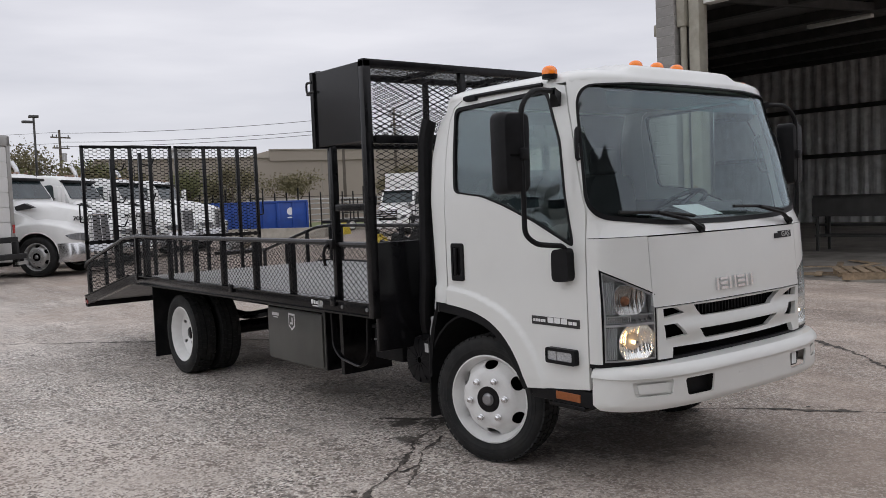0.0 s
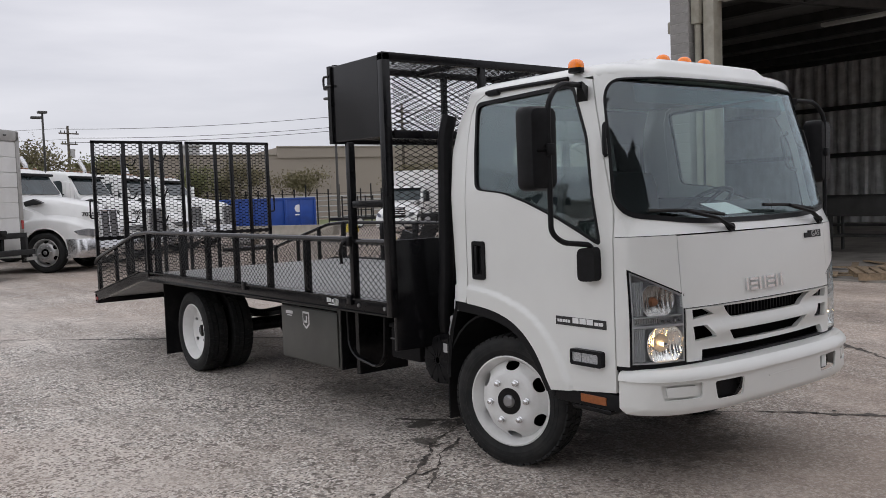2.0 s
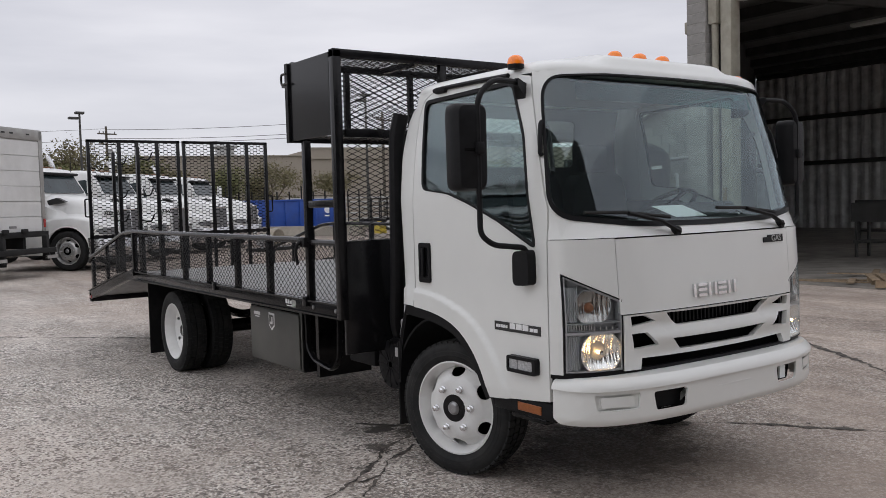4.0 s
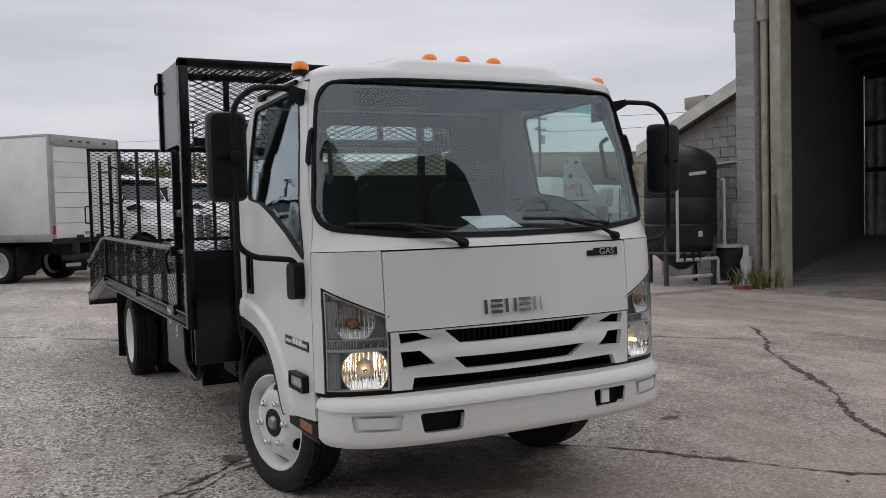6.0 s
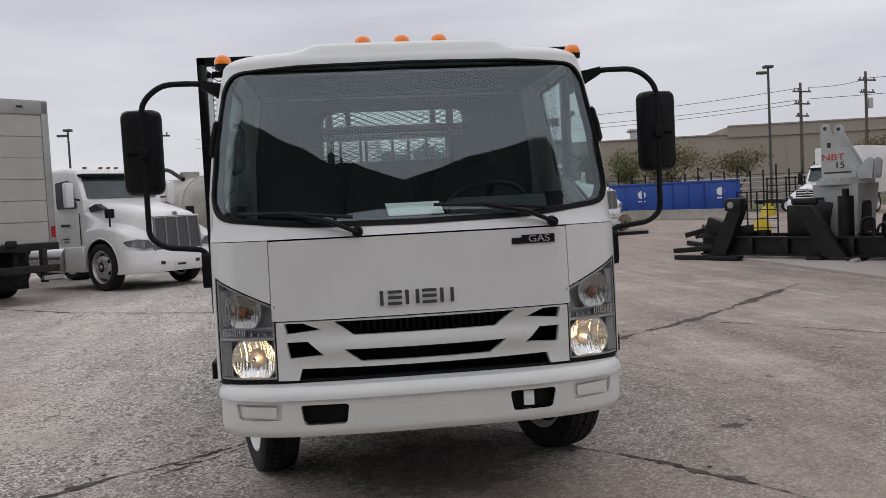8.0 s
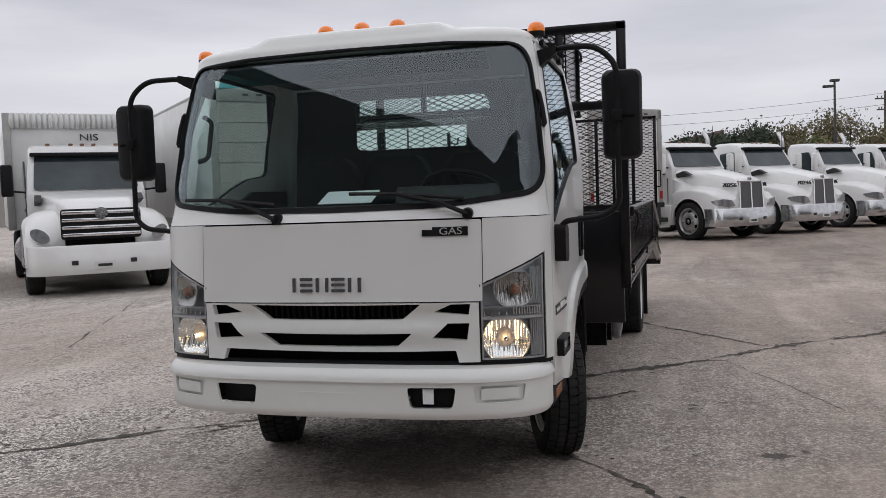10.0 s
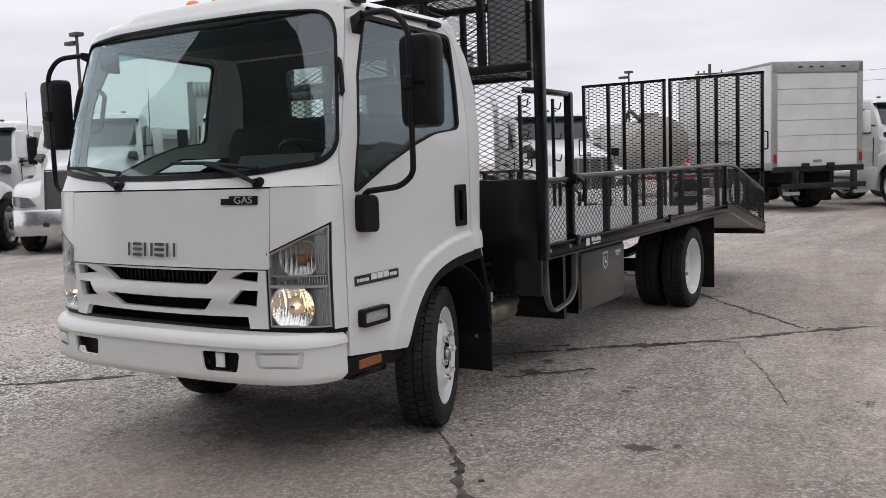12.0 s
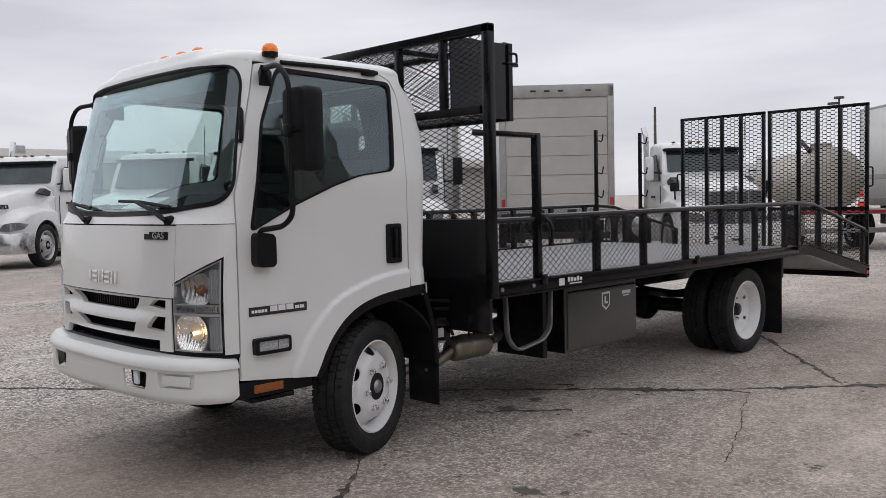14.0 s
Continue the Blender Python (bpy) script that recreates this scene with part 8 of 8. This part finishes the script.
# a white box truck far off across the yard
wt_ = tractor("delivery_truck", "white bonneted truck with a box body, far across the yard", heading(21.3, 32.6, -0.80, -0.60) @ Matrix.Scale(0.84, 4), "blunt", "bonneted delivery trucks", "w")
part("box_body", box(B(), -1.2, 1.2, 2.6, 8.0, 1.05, 3.5, 0.03), VAN_WHITE, wt_)
wt2 = tractor("delivery_truck", "white bonneted truck with a box body, far across the yard", heading(36.5, 48.0, -0.80, -0.60) @ Matrix.Scale(0.9, 4), "blunt", "bonneted delivery trucks", "w")
part("box_body", box(B(), -1.2, 1.2, 2.6, 8.0, 1.05, 3.3, 0.03), VAN_WHITE, wt2)

# ---- far side: skips, barrier, fence, building, trees, poles ----
BLUE = mat("skip_blue", (0.012, 0.06, 0.30), 0.5, vary=0.15, grain=2, dirt=(0.03, 0.05, 0.14), dirt_amount=0.5, dirt_scale=1.2)
CONC = mat("barrier_concrete", (0.30, 0.275, 0.235), 0.9, vary=0.15, grain=3, dirt=(0.16, 0.14, 0.11), dirt_amount=0.6, dirt_scale=1.0, bump=0.3, bump_scale=30)
TAN_WALL = mat("tan_wall", (0.29, 0.255, 0.215), 0.85, vary=0.05, grain=0.3, dirt=(0.24, 0.21, 0.18), dirt_amount=0.4, dirt_scale=0.15)


def skip_box(x, y, length, turn):
    sk_ = thing("roll_off_container", "blue steel roll-off container with ribbed sides", "container", pose(x, y, 0, 0, 0, turn), "blue containers")
    part("container_body", box(B(), 0, length, 0, 2.3, 0.25, 2.0, 0.03), BLUE, sk_)
    part("container_rim", box(B(), -0.05, length + 0.05, -0.06, 2.36, 1.9, 2.02, 0.02), BLUE, sk_)
    n = int(length / 0.95)
    for i in range(n + 1):
        xx = i * length / n
        part("container_rib", box(B(), xx - 0.06, xx + 0.06, -0.08, 0.0, 0.25, 1.9, 0.01), BLUE, sk_)
    for xx in (0.4, length - 0.5):
        part("container_runner", box(B(), xx, xx + 0.3, 0.2, 2.1, 0, 0.25), SKID, sk_)
    part("container_mark", prism(B(), circle(length * 0.42, 1.35, 0.24, 18), lambda u, v, w: Vector((u, w, v)), -0.006, -0.001), WHITE_INK, sk_, "white round emblem")
    part("container_mark", box(B(), length * 0.42 - 0.22, length * 0.42 + 0.22, -0.006, -0.001, 0.92, 1.0), WHITE_INK, sk_)


skip_box(14.7, 45.6, 6.7, -4)
skip_box(21.45, 45.1, 1.9, -8)
skip_box(7.8, 46.5, 6.6, -4)
for x0, x1, y, turn in ((15.4, 23.6, 42.2, -66), (8.8, 14.9, 42.0, -7)):
    br = thing("concrete_barrier", "stained concrete road barrier lying across the yard", "barrier", pose(x0, y, 0, 0, 0, turn), "concrete barriers")
    part("barrier_body", loft(B(), [[(xx, u, v) for u, v in ((-0.30, 0), (0.30, 0), (0.30, 0.08), (0.24, 0.16), (0.20, 0.52), (-0.20, 0.52), (-0.24, 0.16), (-0.30, 0.08))] for xx in (0, x1 - x0)]), CONC, br)
cart = thing("cage_trailer", "black steel cage trailer parked by the containers", "trailer", pose(25.2, 42.4, 0, 0, 0, 5))
for z in (0.7, 1.1, 1.5, 1.9):
    part("cage_rail", box(B(), -1.4, 1.0, -0.03, 0.03, z, z + 0.05), SKID, cart)
for x in (-1.4, -0.8, -0.2, 0.4, 1.0):
    part("cage_post", box(B(), x - 0.03, x + 0.03, -0.03, 0.03, 0.6, 2.0), SKID, cart)
part("trailer_bed", box(B(), -1.5, 1.1, -0.1, 1.2, 0.5, 0.68), SKID, cart)
make_wheel(cart, pose(-0.3, -0.2, 0.35, 0, 0, -90), 0.35, 0.2, "in", 0, WHITE_STEEL, False)

GRASS = mat("verge_grass", (0.11, 0.13, 0.045), 0.9, vary=0.3, grain=1.5, dirt=(0.16, 0.14, 0.08), dirt_amount=0.6, dirt_scale=0.4)
bm = B()
bm.faces.new([bm.verts.new(p) for p in ((4, 49.5, 0.02), (24, 49.5, 0.02), (24, 45.3, 0.02), (90, 44.3, 0.02), (90, 69.8, 0.02), (4, 69.8, 0.02))])
tagged(part("verge", bm, GRASS), "dull winter grass verge behind the fence", "grass", kind="structure")
tagged(part("kerb", box(box(B(), 4, 24, 49.2, 49.4, 0, 0.15), 23.9, 60, 44.4, 44.6, 0, 0.15), CONC), "low concrete kerb along the verge", "kerb", kind="structure")
fence = thing("pipe_rack_fence", "dark steel posts with racks of pale pipe between them", "fence")
for i in range(40):
    x = 12.5 + i * 0.9
    part("post", cyl(B(), (x, 51 - 0.02 * i, 0), (x, 51 - 0.02 * i, 2.6 + 0.35 * (i % 3 == 0)), 0.055, n=7), SKID, fence)
for i, z in enumerate((0.6, 1.0, 1.4, 1.8, 2.1)):
    part("rack_pipe", cyl(B(), (20 + 0.6 * i, 51.4, z), (46 - 0.9 * i, 51.0, z), 0.06, n=6), PVC, fence)
part("top_wire", cyl(B(), (12.5, 51, 2.3), (47.6, 50.2, 2.3), 0.02, n=5), SKID, fence)

bld = thing("industrial_building", "long low tan industrial building with a flat parapet", "building", pose(65, 70, 0, 0, 0, -13) @ pose(-65, -70, 0))
part("wall", box(B(), 20, 110, 70, 100, 0, 6.6), TAN_WALL, bld)
part("parapet_block", box(B(), 36.5, 110, 69.8, 100, 6.3, 7.35), TAN_WALL, bld)
part("parapet_cap", box(B(), 20, 36.4, 69.85, 70.2, 6.6, 6.72), CONC, bld)
part("parapet_cap", box(B(), 36.5, 110, 69.7, 70.1, 7.35, 7.48), CONC, bld)
part("roof_unit", box(B(), 27.6, 29.2, 72, 74, 6.6, 7.6, 0.05), PVC, bld)
part("unit_cap", box(B(), 27.3, 29.5, 71.8, 74.2, 7.6, 7.85, 0.05), PVC, bld)
for x in (24, 33, 42, 51, 60):
    part("wall_joint", box(B(), x - 0.04, x + 0.04, 69.96, 69.998, 0, 6.3), CONC, bld)
far_b = thing("distant_warehouse", "long grey distant warehouse with roof vents", "building")
part("wall", box(B(), -100, -70, 5, 90, 0, 5.3), mat("far_grey_wall", (0.36, 0.345, 0.32), 0.8, vary=0.06, grain=0.2), far_b)
part("roof", prism(B(), [(-102, 5.2), (-68.6, 5.2), (-69, 5.7), (-85, 7.3), (-101, 5.7)], lambda u, v, w: Vector((u, w, v)), 4.6, 90.4), mat("far_roof", (0.30, 0.285, 0.26), 0.6, vary=0.06, grain=0.3), far_b)
for y in (24, 31, 36, 44):
    part("roof_vent", box(B(), -75, -74.2, y, y + 0.8, 6.1, 6.9, 0.1), PVC, far_b)
brown_b = thing("distant_shed", "distant brown gabled shed behind the trees", "building")
part("wall", box(B(), -3, 4.0, 68, 80, 0, 4.6), mat("brown_wall", (0.20, 0.15, 0.12), 0.85, vary=0.1, grain=0.5), brown_b)
part("roof", prism(B(), [(-3.3, 4.5), (4.3, 4.5), (4.3, 6.0), (-3.3, 4.7)], lambda u, v, w: Vector((u, w, v)), 67.7, 80.3), mat("brown_roof", (0.14, 0.10, 0.085), 0.8, vary=0.1, grain=0.5), brown_b)
# a gabled hall behind the camera, as the windscreen mirrors it
hall = thing("rear_hall", "dark gabled industrial hall on the near side of the yard", "building")
HALL = mat("hall_wall", (0.055, 0.058, 0.06), 0.8, vary=0.15, grain=0.4, dirt=(0.06, 0.055, 0.05), dirt_amount=0.5)
part("hall_gable", prism(B(), [(-18.5, 0), (8.3, 0), (7.5, 5.9), (7.3, 6.9), (7.0, 8.1), (6.3, 9.2), (3.0, 8.1), (0.9, 7.5), (-0.6, 8.0), (-1.1, 8.5), (-1.35, 8.1), (-3.4, 9.8), (-5.0, 10.9), (-6.4, 11.5), (-8.6, 12.3), (-10.3, 13.0), (-13.0, 13.9), (-16.7, 14.0), (-17.4, 12.6), (-18.3, 7.4)], lambda u, v, w: Vector((u, w, v)), -32, -13), HALL, hall)


def tree(x, y, height, spread, seed, leaf, n=900, bare=0.3, size=0.13, name="tree", label="small yard tree with thin olive foliage"):
    """A tapered trunk, forking limbs, and a ragged crown of small leaf clumps round the twig ends."""
    rnd = random.Random(seed)
    tr = thing(name, label, "tree", pose(x, y, 0), "yard trees")
    bm = B()
    ends = []

    def limb(p, d, length, r, depth):
        q = p + d * length
        mid = p + d * length * 0.5 + Vector((rnd.uniform(-1, 1), rnd.uniform(-1, 1), rnd.uniform(-0.3, 0.6))) * length * 0.10
        rings = []
        for t, rr in ((0, r), (0.5, r * 0.8), (1, r * 0.6)):
            c = p * (1 - t) ** 2 + mid * 2 * t * (1 - t) + q * t * t
            u, v = frame_of(d)
            rings.append([c + rr * (math.cos(2 * math.pi * k / 6) * u + math.sin(2 * math.pi * k / 6) * v) for k in range(6)])
        loft(bm, rings)
        if depth == 0:
            ends.append(q)
            return
        ends.append(q) if depth == 1 else None
        for i in range(3):
            a = rnd.uniform(0, 6.28)
            nd = (d * 0.7 + Vector((math.cos(a) * spread, math.sin(a) * spread, rnd.uniform(0.05, 0.6)))).normalized()
            limb(q, nd, length * rnd.uniform(0.6, 0.85), r * 0.55, depth - 1)

    limb(Vector((0, 0, 0)), Vector((rnd.uniform(-0.05, 0.05), rnd.uniform(-0.05, 0.05), 1)).normalized(), height * 0.30, height * 0.022, 3)
    part("trunk", bm, BARK, tr)
    verts, faces = [], []
    for i in range(n):
        e = rnd.choice(ends)
        c = e + Vector((rnd.gauss(0, 0.07), rnd.gauss(0, 0.07), rnd.gauss(0, 0.055))) * height
        u = Vector((rnd.uniform(-1, 1), rnd.uniform(-1, 1), rnd.uniform(-1, 1))).normalized()
        v = u.cross(Vector((rnd.uniform(-1, 1), rnd.uniform(-1, 1), rnd.uniform(-1, 1)))).normalized()
        s = size * rnd.uniform(0.5, 1.3)
        k = len(verts)
        verts += [c - u * s, c + v * s * 0.5, c + u * s, c - v * s * 0.5]
        faces.append((k, k + 1, k + 2, k + 3))
    me = bpy.data.meshes.new("crown")
    me.from_pydata([tuple(v) for v in verts], [], faces)
    me.materials.append(leaf)
    cr = new("crown", me)
    cr.parent = tr
    return tr


for i, (x, y, h, sp, lf) in enumerate(((20.5, 56, 5.6, 0.95, LEAF), (28.8, 56, 5.3, 1.1, LEAF_DRY), (37.5, 56, 5.0, 1.1, LEAF_DRY), (24.5, 58, 6.0, 0.9, LEAF_DRY), (41.5, 57, 6.2, 1.0, LEAF_DRY), (46, 57, 6.4, 1.0, LEAF), (44, 55, 6.0, 1.1, LEAF_DRY))):
    tree(x, y, h, sp, 20 + i, lf, 3200, size=0.10)
for i, (x, y, h, lf) in enumerate(((9.0, 64, 7.0, LEAF_DRY), (12.5, 66, 8.0, LEAF_DRY), (16.0, 66, 7.0, LEAF), (19, 65, 6.4, LEAF_DRY), (5.2, 60, 6.5, LEAF_DARK), (2.9, 60, 6.3, LEAF_DARK), (7.2, 60, 5.6, LEAF_DRY), (10.6, 61, 5.6, LEAF), (14.2, 61, 6.2, LEAF_DRY))):
    tree(x, y, h, 0.7, 60 + i, lf, 5200 if lf is LEAF_DARK else 2600, size=0.13, name="tree", label="taller tree at the far edge of the yard")


def woods(name, x0, x1, y, hgt, seed, leaf, n):
    """A far belt of brush as one ragged mass of leaf clumps."""
    rnd = random.Random(seed)
    verts, faces = [], []
    for i in range(n):
        x = rnd.uniform(x0, x1)
        top = hgt * (0.60 + 0.20 * math.sin(x * 0.9 + seed) + 0.14 * math.sin(x * 2.3) + 0.10 * math.sin(x * 7.1) + 0.08 * rnd.random())
        c = Vector((x, y + rnd.uniform(-2, 2), top * rnd.random() ** 0.6))
        u = Vector((rnd.uniform(-1, 1), rnd.uniform(-1, 1), rnd.uniform(-1, 1))).normalized()
        v = u.cross(Vector((rnd.uniform(-1, 1), rnd.uniform(-1, 1), rnd.uniform(-1, 1)))).normalized()
        s = rnd.uniform(0.06, 0.20)
        k = len(verts)
        verts += [c - u * s, c + v * s * 0.6, c + u * s, c - v * s * 0.6]
        faces.append((k, k + 1, k + 2, k + 3))
    me = bpy.data.meshes.new(name)
    me.from_pydata([tuple(v) for v in verts], [], faces)
    me.materials.append(leaf)
    return tagged(new(name, me), "belt of winter brush along the far fence", "bushes", kind="stuff")


woods("bushes", 1, 22, 66, 4.5, 3, LEAF_DRY, 22000)
woods("bushes", 17, 30, 62, 3.4, 4, LEAF_DRY, 8000)
woods("bushes", 2, 9, 63, 3.9, 6, LEAF_DARK, 8000)

POLE_WOOD = mat("pole_wood", (0.10, 0.085, 0.07), 0.9, vary=0.2, grain=4)
GALV = mat("dark_bronze", (0.05, 0.048, 0.045), 0.5, vary=0.1, grain=4)


def utility_pole(x, y, h, arms=3):
    p = thing("utility_pole", "wooden utility pole with cross arms", "pole", pose(x, y, 0, 0, 0, 20), "utility poles")
    part("pole_shaft", cyl(B(), (0, 0, 0), (0, 0, h), 0.16, 0.10, 10), POLE_WOOD, p)
    for i in range(arms):
        z = h - 0.7 - i * 0.95
        part("cross_arm", box(B(), -1.0 + 0.15 * i, 1.0 - 0.15 * i, -0.18, -0.09, z - 0.06, z + 0.06), POLE_WOOD, p)
        for xx in (-0.8 + 0.15 * i, 0.8 - 0.15 * i, -0.4):
            part("insulator", cyl(B(), (xx, -0.13, z + 0.06), (xx, -0.13, z + 0.25), 0.05, n=6), GALV, p)
    part("transformer", cyl(B(), (0.25, -0.2, h - 2.9), (0.25, -0.2, h - 2.1), 0.2, n=10), PVC, p) if arms == 2 else None
    return p


def street_lamp(x, y, h, turn=0):
    p = thing("street_lamp", "dark steel street lamp with a flat head", "lamp", pose(x, y, 0, 0, 0, turn), "yard lamps")
    part("lamp_shaft", cyl(B(), (0, 0, 0), (0, 0, h), 0.10, 0.07, 10), GALV, p)
    part("lamp_head", box(B(), -0.75, -0.08, -0.16, 0.16, h - 0.42, h - 0.25, 0.03), GALV, p)
    part("lamp_head", box(B(), -0.30, 0.30, -0.2, 0.2, h - 0.05, h + 0.12, 0.03), GALV, p)


for x, y, h, a in ((35.75, 60, 9.4, 3), (41.2, 60, 10.1, 2), (18.2, 80, 9.4, 2), (-13.3, 60, 8.0, 1), (-34.0, 60, 8.6, 0)):
    utility_pole(x, y, h, a)
for x, y, h in ((27.0, 48, 9.0), (11.2, 60, 8.4), (-19.3, 60, 7.9), (-32.0, 22, 8.0)):
    street_lamp(x, y, h)


def wire(a, b, sag, r=0.012):
    a, b = Vector(a), Vector(b)
    pts = [a.lerp(b, t) - Vector((0, 0, sag * 4 * t * (1 - t))) for t in np.linspace(0, 1, 14)]
    return tagged(part("power_line", tube(B(), pts, r, 4), GALV), "thin dark overhead power line", "cable", "overhead lines")


wire((36.3, 59.8, 9.0), (41.6, 60, 9.6), 0.2, 0.02)
wire((41.6, 60, 9.6), (75, 58, 12.5), 0.6, 0.02)
wire((36.3, 59.8, 8.1), (75, 58, 11.3), 0.6, 0.02)
for z0, z1 in ((9.1, 9.0), (8.3, 8.1), (7.9, 7.8)):
    wire((18.2, 80, z0), (35.8, 60, z1), 0.3, 0.02)
wire((18.2, 80, 9.2), (-13.3, 78, 8.4), 0.5, 0.014)
wire((18.2, 80, 8.2), (-13.3, 78, 7.6), 0.5, 0.014)


# ---- blocks of the pier and the shed, laid one by one ----
me_pier = bpy.data.meshes.new("block")
bm = box(B(), -0.215, 0.215, -0.004, 0.02, 0, 0.188, 0.006, 1)
bm.to_mesh(me_pier)
bm.free()
me_pier.materials.append(BLOCK)
for i in range(29):
    shared("block", me_pier, pier, pose(WX - 0.252, 7.10, 0.006 + i * 0.2, 0, 0, -90))
    shared("block", me_pier, pier, pose(WX - 0.025, 6.878, 0.006 + i * 0.2, 0, 0, 0))
me_shed = bpy.data.meshes.new("block")
bm = box(B(), -0.20, 0.20, -0.012, 0.02, 0, 0.192, 0.008, 1)
bm.to_mesh(me_shed)
bm.free()
me_shed.materials.append(BLOCK)
for r in range(20):
    z = 0.056 + r * 0.205
    for c in range(7):
        y = 7.52 + c * 0.415 + (0.207 if r % 2 else 0)
        if y + 0.2 < SN and z + 0.2 < 2.84 + (SN - y - 0.2) * slope:
            shared("block", me_shed, shed, pose(SX + 0.002, y, z, 0, 0, -90))
